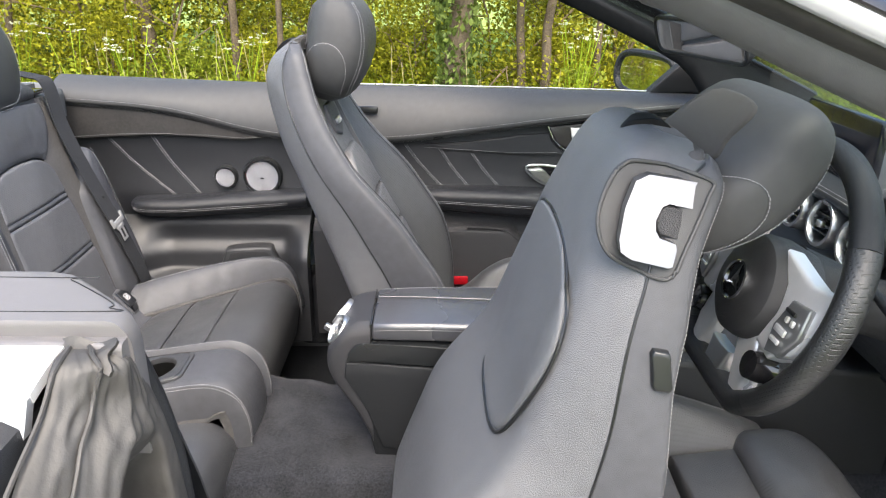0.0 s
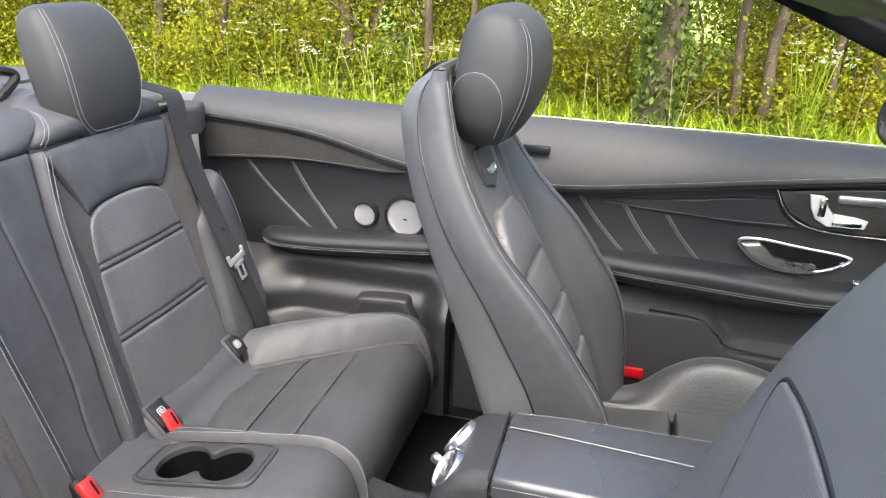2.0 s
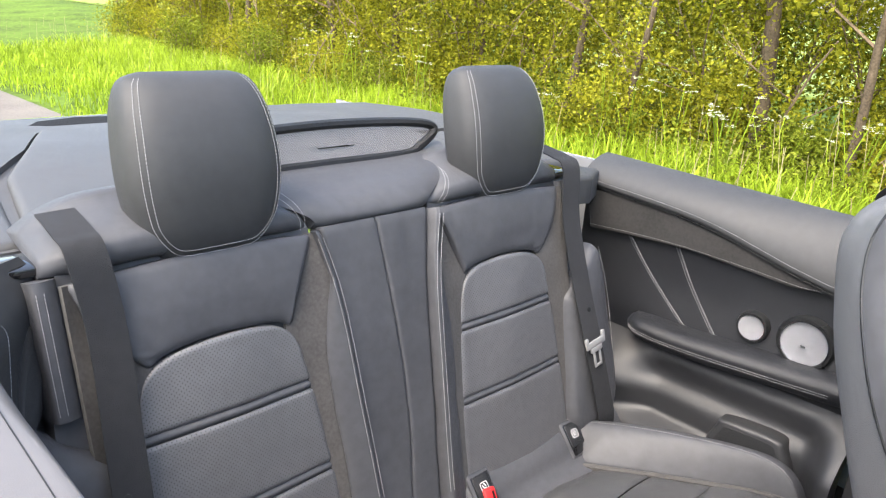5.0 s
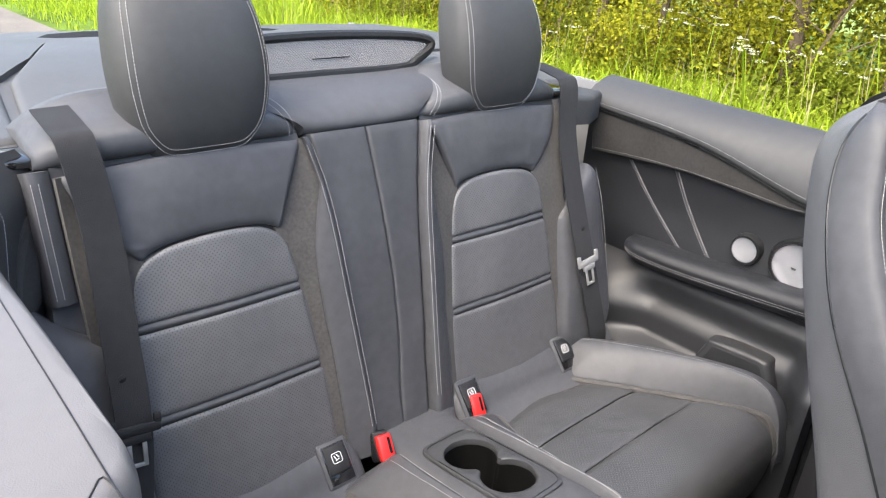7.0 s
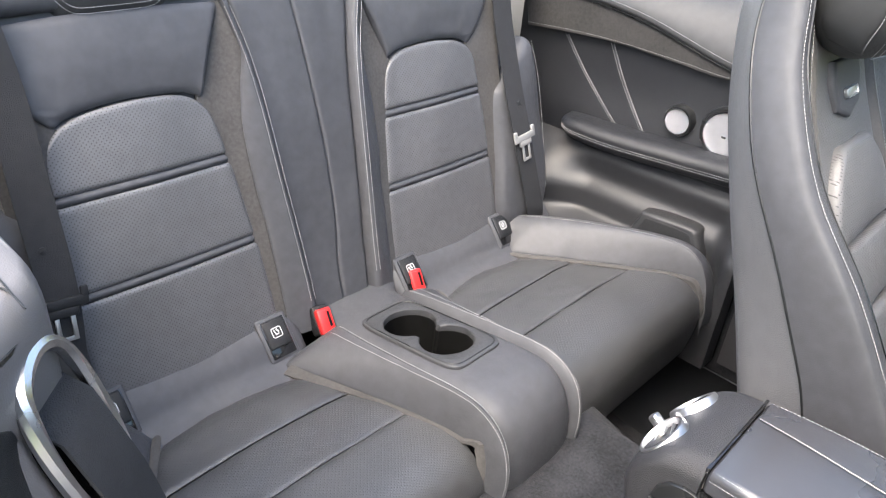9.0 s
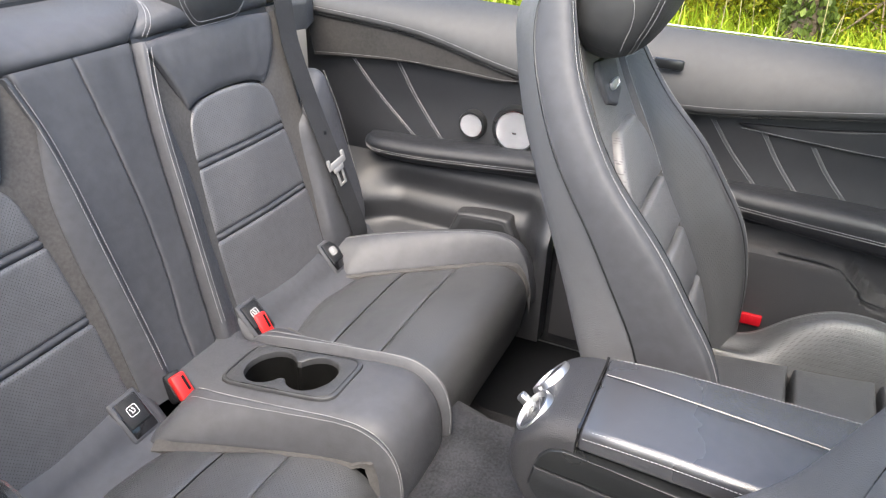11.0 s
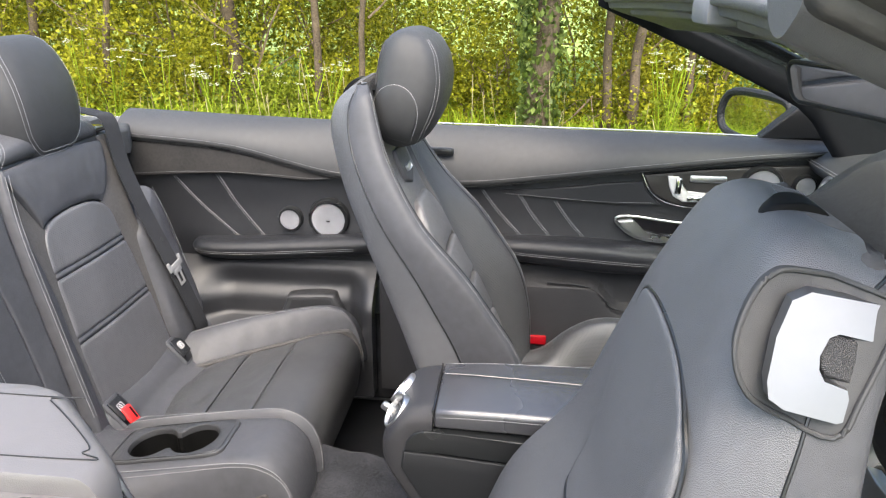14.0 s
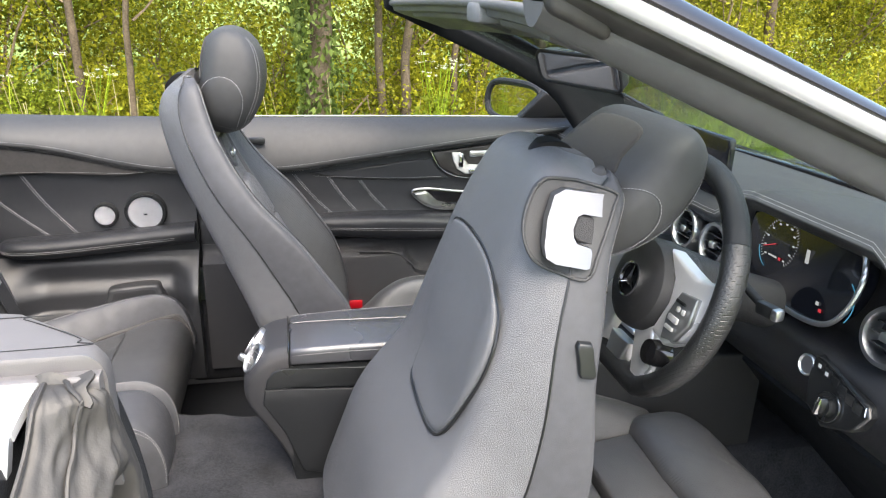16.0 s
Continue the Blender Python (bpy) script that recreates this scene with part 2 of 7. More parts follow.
GREY = (0.058, 0.0595, 0.066)
LEATHER = material("leather", GREY, 0.46, vary=0.14, bump=0.22, bump_scale=1300, bump_kind="cells", scale=5, spec=0.35)
# paler than the smooth leather: sky light on the seat backs, in the colour
LEATHER_GRAIN_LIT = material("grained_leather_lit", (0.098, 0.0995, 0.105), 0.40, vary=0.10, bump=0.42, bump_scale=900, bump_kind="cells", scale=4, spec=0.65)
# for padded tops; its dark tone also stands for shade on head restraints
LEATHER_TOP_AND_SHADE = material("leather_top_and_shade", (0.038, 0.039, 0.041), 0.55, vary=0.10, bump=0.16, bump_scale=1500, bump_kind="cells", scale=3, spec=0.4)
DOOR_LEATHER = material("door_leather", (0.014, 0.015, 0.018), 0.42, vary=0.10, bump=0.3, bump_scale=900, bump_kind="cells", scale=4, spec=0.4)
# one leather: sky sheen coloured into the backs, shade into cushions and wings
PERF_BACK_LIT = perforated("perforated_back_lit", (1, 2), (0.098, 0.0985, 0.104))
PERF_SEAT_SHADED = perforated("perforated_seat_shaded", (1, 0), (0.050, 0.051, 0.054), fall=True)
PERF_WING_SHADED = perforated("perforated_wing_shaded", (0, 2), (0.042, 0.043, 0.046))
SUEDE = material("suede", (0.060, 0.0575, 0.0565), 0.95, vary=0.22, scale=14, bump=0.3, bump_scale=1500, spec=0.15, sheen=0.10, fine=200)
SUEDE_DARK = material("dark_suede", (0.030, 0.029, 0.029), 0.95, vary=0.22, scale=14, bump=0.3, bump_scale=1500, spec=0.15, sheen=0.10, fine=200)
CARPET = material("carpet", (0.025, 0.026, 0.030), 0.98, vary=0.5, scale=16, bump=1.0, bump_scale=700, spec=0.08, sheen=0.04, fine=260)
PLASTIC = material("soft_plastic", (0.013, 0.014, 0.016), 0.45, vary=0.10, bump=0.35, bump_scale=1600, bump_kind="cells", spec=0.35)
PLASTIC_SHINY = material("smooth_plastic", (0.012, 0.013, 0.014), 0.30, vary=0.08, bump=0.05)
PLASTIC_FRAME = material("grained_frame", (0.040, 0.041, 0.044), 0.42, vary=0.08, bump=0.2, bump_scale=1500, bump_kind="cells")
PIANO = material("gloss_black", (0.008, 0.008, 0.009), 0.08, vary=0.05, coat=0.6)
# trim leather with sky light on its level top put into a paler colour
PAD_SKYLIT = material("skylit_pad", (0.118, 0.113, 0.114), 0.5, vary=0.05, bump=0.10, bump_scale=900, bump_kind="cells", scale=3)
RUBBER = material("rubber", (0.040, 0.038, 0.036), 0.58, vary=0.30, scale=12, bump=0.4, bump_scale=120, fine=40)
SPOKE = material("polished_silver", (0.72, 0.72, 0.73), 0.30, metal=0.55, vary=0.04)
SWITCH_GREY = material("silver_switch", (0.55, 0.55, 0.55), 0.45, metal=0.2, vary=0.05)
CHROME = material("chrome", (0.75, 0.76, 0.78), 0.14, metal=1.0, vary=0.04)
SATIN = material("satin_metal", (0.62, 0.63, 0.65), 0.32, metal=1.0, vary=0.05, bump=0.1, bump_scale=2000)
MESH_METAL = material("speaker_metal", (0.50, 0.51, 0.54), 0.38, metal=1.0, vary=0.05, bump=0.9, bump_scale=1400, bump_kind="cells")
PAINT = material("silver_paint", (0.50, 0.51, 0.53), 0.25, metal=0.35, vary=0.03, coat=0.8, scale=2)
RED = material("red_plastic", (0.55, 0.02, 0.02), 0.35, vary=0.06)
RED_LENS = material("red_lens", (0.32, 0.006, 0.012), 0.15, vary=0.15, coat=0.5, fine=300)
WEBBING = material("webbing", (0.026, 0.027, 0.030), 0.80, vary=0.15, bump=0.8, bump_scale=900, spec=0.25)
THREAD = material("thread", (0.33, 0.33, 0.34), 0.8, vary=0.12, spec=0.2)
WHITE = material("white_print", (0.70, 0.70, 0.70), 0.6, vary=0.05)
FABRIC = material("roof_lining", (0.013, 0.014, 0.016), 0.9, vary=0.12, bump=0.4, bump_scale=1200, spec=0.12)
GREY_TRIM = material("grey_trim", (0.20, 0.20, 0.21), 0.55, vary=0.08, bump=0.3, bump_scale=900, bump_kind="cells")
GLASS = bpy.data.materials.new("glass")
GLASS.use_nodes = True
_n, _l = GLASS.node_tree.nodes, GLASS.node_tree.links
_t, _g, _f, _m = _n.new("ShaderNodeBsdfTransparent"), _n.new("ShaderNodeBsdfGlossy"), _n.new("ShaderNodeLayerWeight"), _n.new("ShaderNodeMixShader")
_t.inputs[0].default_value = (0.80, 0.86, 0.84, 1)
_g.inputs["Roughness"].default_value = 0.02
_f.inputs["Blend"].default_value = 0.12
_l.new(_f.outputs["Facing"], _m.inputs[0])
_l.new(_t.outputs[0], _m.inputs[1])
_l.new(_g.outputs[0], _m.inputs[2])
_l.new(_m.outputs[0], _n["Material Output"].inputs[0])
MIRROR = material("mirror_glass", (0.60, 0.62, 0.63), 0.02, metal=1.0, vary=0.01, rough_vary=0.0)
SCREEN = material("display", (0.006, 0.007, 0.010), 0.10, vary=0.05, coat=0.5)
WOOD = material("dark_open_wood", (0.020, 0.019, 0.019), 0.40, vary=0.35, scale=20, fine=300, bump=0.3, bump_scale=500)


def glow(name, color, strength):
    m = bpy.data.materials.new(name)
    m.use_nodes = True
    b = m.node_tree.nodes["Principled BSDF"]
    b.inputs["Base Color"].default_value = (0.01, 0.01, 0.01, 1)
    b.inputs["Emission Color"].default_value = (*color, 1)
    b.inputs["Emission Strength"].default_value = strength
    return m


LIT_WHITE, LIT_BLUE, LIT_RED = glow("lit_white", (0.9, 0.95, 1.0), 0.10), glow("lit_blue", (0.1, 0.6, 1.0), 0.10), glow("lit_red", (1.0, 0.05, 0.08), 0.12)

# ---- outdoors ----
def ground_height(x, y):
    far = step(1.3, 4.5, y)
    return 0.10 * far + 0.25 * step(5.0, 9.0, y) + 0.05 * noise.noise(Vector((x * 0.5, y * 0.5, 0))) * far


def foliage(name, dark, light, through=0.35, rough=0.5):
    """Leaves: each one its own shade between the two colours, a part of the light shining through."""
    m = bpy.data.materials.new(name)
    m.use_nodes = True
    n, l = m.node_tree.nodes, m.node_tree.links
    b = n["Principled BSDF"]
    geo = n.new("ShaderNodeNewGeometry")
    co = n.new("ShaderNodeTexCoord")
    no = n.new("ShaderNodeTexNoise")
    no.inputs["Scale"].default_value = 1.3
    no.inputs["Detail"].default_value = 5
    l.new(co.outputs["Object"], no.inputs["Vector"])
    mix = n.new("ShaderNodeMath")
    mix.operation = "MULTIPLY_ADD"
    mix.inputs[1].default_value = 0.55
    l.new(geo.outputs["Random Per Island"], mix.inputs[0])
    l.new(no.outputs[0], mix.inputs[2])
    ramp = n.new("ShaderNodeValToRGB")
    ramp.color_ramp.elements[0].position, ramp.color_ramp.elements[1].position = 0.35, 1.0
    ramp.color_ramp.elements[0].color = (*dark, 1)
    ramp.color_ramp.elements[1].color = (*light, 1)
    l.new(mix.outputs[0], ramp.inputs[0])
    l.new(ramp.outputs[0], b.inputs["Base Color"])
    b.inputs["Roughness"].default_value = rough
    b.inputs["Specular IOR Level"].default_value = 0.15
    tr = n.new("ShaderNodeBsdfTranslucent")
    l.new(ramp.outputs[0], tr.inputs[0])
    ms = n.new("ShaderNodeMixShader")
    ms.inputs[0].default_value = through
    l.new(b.outputs[0], ms.inputs[1])
    l.new(tr.outputs[0], ms.inputs[2])
    l.new(ms.outputs[0], n["Material Output"].inputs[0])
    return m


GRASS_SOIL = material("grass_ground", (0.085, 0.135, 0.022), 0.95, vary=0.5, scale=0.9, fine=9, bump=0.8, bump_scale=30, spec=0.1)
FIELD = material("meadow", (0.19, 0.26, 0.07), 0.95, vary=0.25, scale=0.15, fine=3, spec=0.1)
ROAD = material("lane_surface", (0.145, 0.133, 0.120), 0.9, vary=0.3, scale=1.5, fine=60, bump=0.8, bump_scale=90, spec=0.2)
BARK = material("bark", (0.115, 0.088, 0.062), 0.9, vary=0.45, scale=9, fine=70, bump=1.0, bump_scale=60, spec=0.2)
TWIG = material("twig", (0.20, 0.15, 0.10), 0.9, vary=0.4, scale=5, fine=40, spec=0.2, per_object=0.25)
LEAF = foliage("hedge_leaf", (0.074, 0.088, 0.008), (0.42, 0.41, 0.034), 0.42)
LEAF_DEEP = foliage("deep_leaf", (0.055, 0.075, 0.009), (0.28, 0.33, 0.034), 0.38)
IVY = foliage("ivy_leaf", (0.035, 0.06, 0.014), (0.16, 0.21, 0.05), 0.2, 0.35)
BLADE = foliage("grass_blade", (0.12, 0.19, 0.014), (0.42, 0.55, 0.05), 0.45)
STRAW = foliage("dry_stalk", (0.22, 0.18, 0.09), (0.46, 0.40, 0.22), 0.3)
PETAL = foliage("white_petal", (0.50, 0.52, 0.36), (0.74, 0.75, 0.60), 0.3)


def cloud(name, V, faces, mat):
    me = bpy.data.meshes.new(name)
    me.from_pydata(np.asarray(V, float).reshape(-1, 3).tolist(), [], faces)
    me.materials.append(mat)
    return new(name, me)


def leaf_mesh(rng, centres, size, droop=0.3):
    """Pointed leaves, one at each centre, turned at random: four corners each, folded along the rib."""
    n = len(centres)
    a = rng.uniform(0, 2 * math.pi, n)
    tilt = rng.normal(0.0, 0.6, n) - droop
    d = np.stack([np.cos(a) * np.cos(tilt), np.sin(a) * np.cos(tilt), np.sin(tilt)], 1)
    r = rng.normal(size=(n, 3))
    s = np.cross(d, r)
    s /= np.linalg.norm(s, axis=1, keepdims=True)
    up = np.cross(s, d)
    L = (size * rng.uniform(0.55, 1.35, n))[:, None]
    c = np.asarray(centres)
    v = np.stack([c - d * L * 0.5, c + s * L * 0.30 + up * L * 0.08, c + d * L * 0.5, c - s * L * 0.30 + up * L * 0.08], 1)
    f = [(4 * i, 4 * i + 1, 4 * i + 2, 4 * i + 3) for i in range(n)]
    return v, f


def ground_sheet():
    xs = [-1500, -400, -120, -60] + [-30 + i for i in range(61)] + [60, 120, 400, 1500]
    ys = [-1500, -400, -100, -30, -10] + [-4 + 0.5 * i for i in range(31)] + [14, 18, 25, 40, 100, 400, 1500]
    bm = bmesh.new()
    V = [[bm.verts.new((x, y, ground_height(x, y))) for y in ys] for x in xs]
    for i in range(len(xs) - 1):
        for j in range(len(ys) - 1):
            bm.faces.new((V[i][j], V[i + 1][j], V[i + 1][j + 1], V[i][j + 1]))
    return tagged(obj("ground", bm, GRASS_SOIL), label="rough grassy ground of a country lane's verge", category="ground", kind="structure")


ground_sheet()


def lane():
    bm = slab(lambda u, v: (-60 + 120 * u, -3.2 + 4.75 * v + 0.10 * math.sin(60 * u) * v, 0.012), 60, 4, (0, 0, -0.05))
    tagged(obj("road", bm, ROAD), label="narrow pale worn country lane", category="road", kind="structure")
    bm = slab(lambda u, v: (-70 + 140 * u, 10.0 + 120 * v, 0.42 + 0.006 * 120 * v), 20, 20, (0, 0, -0.05))
    tagged(obj("meadow_ground", bm, FIELD), label="pale green open meadow behind the hedge", category="field", kind="structure")


lane()


def verge_grass():
    """The long grass between the lane and the hedge, bent every way."""
    rng = np.random.default_rng(4)
    n = 64000
    x = rng.uniform(-15, 7, n)
    y = 1.55 + (5.5 - 1.55) * rng.beta(1.5, 1.1, n)
    keep = rng.random(n) < 0.35 + 0.65 * (np.sin(x * 1.7 + 2 * np.sin(y * 1.3)) * 0.5 + 0.5)
    x, y = x[keep], y[keep]
    n = len(x)
    z = np.array([ground_height(a, b) for a, b in zip(x, y)])
    tall = rng.uniform(0.12, 0.33, n) * (0.45 + 0.75 * np.clip((y - 1.6) / 2.2, 0, 1))
    a = rng.uniform(0, 2 * math.pi, n)
    bend = rng.uniform(0.1, 0.75, n) * tall
    wd = rng.uniform(0.004, 0.010, n)
    dx, dy = np.cos(a), np.sin(a)
    V = np.zeros((n, 7, 3))
    for k, (t, w) in enumerate(((0, 1.0), (0.45, 0.9), (0.8, 0.55))):
        px, py, pz = x + dx * bend * t * t, y + dy * bend * t * t, z + tall * (t - 0.18 * t * t)
        V[:, 2 * k] = np.stack([px - dy * wd * w, py + dx * wd * w, pz], 1)
        V[:, 2 * k + 1] = np.stack([px + dy * wd * w, py - dx * wd * w, pz], 1)
    V[:, 6] = np.stack([x + dx * bend * 1.2, y + dy * bend * 1.2, z + tall * 0.84], 1)
    F = []
    for i in range(n):
        b = 7 * i
        F += [(b, b + 1, b + 3, b + 2), (b + 2, b + 3, b + 5, b + 4), (b + 4, b + 5, b + 6)]
    tagged(cloud("verge_grass", V, F, BLADE), label="long lush bright green grass on the verge", category="grass", kind="stuff")
    # dry stalks and grass heads among it
    m = 350
    x, y = rng.uniform(-15, 7, m), rng.uniform(2.5, 5.6, m)
    V, F = [], []
    for i in range(m):
        h = rng.uniform(0.35, 0.75)
        q = rng.uniform(-0.12, 0.12, 2)
        z0 = ground_height(x[i], y[i])
        for k, t in enumerate((0, 1)):
            for s in (-0.002, 0.002):
                V.append((x[i] + q[0] * t + s, y[i] + q[1] * t, z0 + h * t))
        b = 4 * i
        F.append((b, b + 1, b + 3, b + 2))
    tagged(cloud("dry_stalks", V, F, STRAW), label="thin dry straw stalks among the grass", category="grass", kind="stuff")


verge_grass()


def branch(bm, p, d, length, r, rng, depth, tips, bend=0.25):
    """A tapering limb that forks; its fine ends are gathered in tips."""
    pts = [Vector(p)]
    d = Vector(d).normalized()
    k = 5
    for i in range(k):
        d = (d + Vector(rng.normal(0, bend, 3)) * 0.5 + Vector((0, 0, 0.06))).normalized()
        pts.append(pts[-1] + d * length / k)
    sec = ring2(1.0, 6 if r > 0.02 else 4)
    sweep(pts, [(a * r, b * r) for a, b in sec], up=(0.3, 1, 0.1), bm=bm, scale=lambda t: 1 - 0.6 * t)
    tips += pts[2:]
    if depth:
        for _ in range(rng.integers(2, 4)):
            i = rng.integers(2, k + 1)
            e = (d + Vector(rng.normal(0, 0.75, 3))).normalized()
            branch(bm, pts[i], e, length * rng.uniform(0.5, 0.75), r * 0.5, rng, depth - 1, tips, bend)


def bush(x, y, h, w, seed, mat=LEAF, leaves=5200, size=0.042, name="bush", label="leafy yellow-green hawthorn bush in the hedge", low=0.15):
    rng = np.random.default_rng(seed)
    z0 = ground_height(x, y)
    T = thing(name, label, "bush", "hedge bushes", (x, y, z0))
    bm, tips = bmesh.new(), []
    for k in range(rng.integers(4, 7)):
        a = rng.uniform(0, 2 * math.pi)
        base = (rng.normal(0, 0.12), rng.normal(0, 0.08), -0.02)
        branch(bm, base, (math.cos(a) * 0.45, math.sin(a) * 0.35, 1), h * rng.uniform(0.45, 0.7), rng.uniform(0.010, 0.024), rng, 2, tips)
    part("woody_frame", bm, TWIG, T, "thin brown stems")
    tips = np.array([tuple(t) for t in tips])
    k = rng.integers(0, len(tips), leaves // 11)
    clumps = tips[k] + rng.normal(0, 0.10, (len(k), 3)) * (w, 0.8 * w, 1.0)
    wide = np.stack([rng.normal(0, 0.33 * w, len(k)), rng.normal(0, 0.22 * w, len(k)), rng.uniform(low, h, len(k))], 1)
    mixd = rng.random(len(k)) < 0.55
    clumps[mixd] = wide[mixd]
    c = np.repeat(clumps, 11, 0) + rng.normal(0, 0.065, (len(k) * 11, 3))
    c = c[c[:, 2] > 0.03]
    v, f = leaf_mesh(rng, c, size)
    ob = tagged(cloud("leaves", v, f, mat), kind="stuff")
    ob.parent = T
    return T


def tree(x, y, r, h, seed, lean=0.0, ivy=False, leaves=3500):
    rng = np.random.default_rng(seed)
    z0 = ground_height(x, y)
    T = thing("tree", "ivy-covered tree trunk at the hedge" if ivy else "slender young tree with bare lower trunk", "tree", "hedge trees", (x, y, z0))
    bm, tips = bmesh.new(), []
    pts = [(0.0, 0.0, -0.05)]
    px = 0.0
    for k in range(1, 9):
        px += lean * h / 8 + rng.normal(0, 0.02)
        pts.append((px, rng.normal(0, 0.02), h * k / 8))
    sweep(spline(pts, 4), [(a * r, b * r) for a, b in ring2(1, 10)], up=(0, 1, 0), bm=bm, scale=lambda t: (1.25 - 0.25 * min(1, t * 8)) * (1 - 0.55 * t))
    trunk = part("trunk", bm, BARK, T, "rough brown bark")
    bm = bmesh.new()
    for k in range(7):
        t = rng.uniform(0.35, 1.0)
        a = rng.uniform(0, 2 * math.pi)
        branch(bm, (lean * h * t, 0, h * t), (math.cos(a), math.sin(a), 0.5), h * 0.32, r * 0.35, rng, 2, tips)
    part("limbs", bm, TWIG, T, kind="stuff")
    tips = np.array([tuple(t) for t in tips])
    k = rng.integers(0, len(tips), leaves // 9)
    c = np.repeat(tips[k] + rng.normal(0, 0.10, (len(k), 3)), 9, 0) + rng.normal(0, 0.07, (len(k) * 9, 3))
    v, f = leaf_mesh(rng, c, 0.05)
    cloud("crown", v, f, LEAF).parent = T
    if ivy:
        m = 4200
        a, t = rng.uniform(0, 2 * math.pi, m), rng.beta(1.2, 1.0, m) * h * 0.8
        rr = r + np.abs(rng.normal(0.05, 0.045, m)) * (0.7 + 0.5 * np.sin(3 * t + a))
        c = np.stack([lean * t + rr * np.cos(a), rr * np.sin(a), t], 1)
        v, f = leaf_mesh(rng, c, 0.055, 0.8)
        o = cloud("ivy", v, f, IVY)
        o.parent = T
        tagged(o, label="dark green ivy leaves")
    return T


def cow_parsley(x, y, h, seed):
    rng = np.random.default_rng(seed)
    T = thing("cow_parsley", "white-flowered cow parsley on the verge", "wildflower", "wildflowers", (x, y, ground_height(x, y)))
    bm = bmesh.new()
    heads = []
    for k in range(rng.integers(3, 6)):
        a = rng.uniform(0, 6.28)
        tip = Vector((0.16 * math.cos(a), 0.16 * math.sin(a), h * rng.uniform(0.75, 1.05)))
        sweep([(0, 0, 0), tuple(tip * 0.5 + Vector((0, 0, 0.06))), tuple(tip)], ring2(0.004, 4), up=(0.3, 1, 0.2), bm=bm)
        heads.append(tip)
    part("stalks", bm, BLADE, T)
    c = []
    for t in heads:
        for j in range(8):
            b = rng.uniform(0, 6.28)
            q = np.array(t) + (0.035 * math.cos(b), 0.035 * math.sin(b), rng.uniform(-0.006, 0.01))
            c += [q + rng.normal(0, 0.006, 3) * (1, 1, 0.3) for _ in range(7)]
    v, f = leaf_mesh(rng, np.array(c), 0.010, 0.0)
    tagged(cloud("flowers", v, f, PETAL), kind="stuff").parent = T
    c = np.stack([rng.normal(0, 0.10, 160), rng.normal(0, 0.10, 160), rng.uniform(0.05, h * 0.6, 160)], 1)
    v, f = leaf_mesh(rng, c, 0.045)
    cloud("leaves", v, f, LEAF_DEEP).parent = T


def hedge():
    rng = random.Random(11)
    x = -16.5
    k = 0
    while x < 8.5:
        gap = -1.3 < x < 0.25          # the field shows between the trees here
        bush(x, 5.7 + rng.uniform(-0.35, 0.5), 1.15 if gap else rng.uniform(1.9, 2.6), rng.uniform(0.8, 1.1), 100 + k, leaves=5000 if gap else 8800, size=0.041)
        if not gap:
            bush(x + 0.4, 7.0 + rng.uniform(-0.3, 0.3), rng.uniform(2.2, 2.9), 1.3, 300 + k, LEAF_DEEP, 5200, 0.06, label="tall dense green bush at the back of the hedge")
        x += rng.uniform(0.75, 1.0)
        k += 1
    x = -16.0
    while x < 8.0:
        bush(x, 5.15 + rng.uniform(-0.2, 0.3), rng.uniform(0.4, 0.9), rng.uniform(0.7, 1.0), 500 + k, LEAF_DEEP if k % 3 == 0 else LEAF, 4600, 0.038, "undergrowth", "low green nettles and brambles before the hedge", 0.05)
        x += rng.uniform(0.6, 1.0)
        k += 1
    for x, y, r, h, lean in ((-1.25, 4.75, 0.030, 2.6, 0.05), (0.72, 4.9, 0.040, 3.0, -0.02), (0.90, 4.8, 0.045, 3.0, 0.05), (1.36, 5.0, 0.035, 3.0, 0.06), (-1.75, 5.1, 0.040, 3.0, 0.0), (-2.5, 5.3, 0.075, 3.2, -0.06),
                             (-3.6, 5.0, 0.035, 2.8, 0.06), (-4.5, 5.3, 0.05, 3.0, 0.04), (-5.9, 5.5, 0.04, 3.0, -0.05), (-7.3, 5.4, 0.06, 3.2, 0.05), (-9.0, 5.6, 0.05, 3.0, 0.0), (-11.2, 5.5, 0.06, 3.2, 0.03), (2.3, 5.2, 0.05, 3.0, -0.04), (3.4, 5.4, 0.05, 3.0, 0.05), (4.8, 5.5, 0.06, 3.2, 0.0), (6.4, 5.5, 0.05, 3.0, 0.04)):
        tree(x, y, r, h, int(1000 + 37 * (x + 20)), lean)
    tree(0.14, 4.53, 0.10, 3.4, 77, -0.01, True)
    for i in range(26):
        cow_parsley(rng.uniform(-9, 5), rng.uniform(4.0, 4.9), rng.uniform(0.55, 0.95), 900 + i)


hedge()

# ---- car: rear bench ----
def on_back(off=0.0):
    """Places (y, height along the backrest, swell) on the reclined rear backrest."""
    def f(y, w, h):
        h += off
        return (-0.80 - 0.2516 * w + 0.9678 * h, y, 0.52 + 0.9678 * w + 0.2516 * h)
    return f


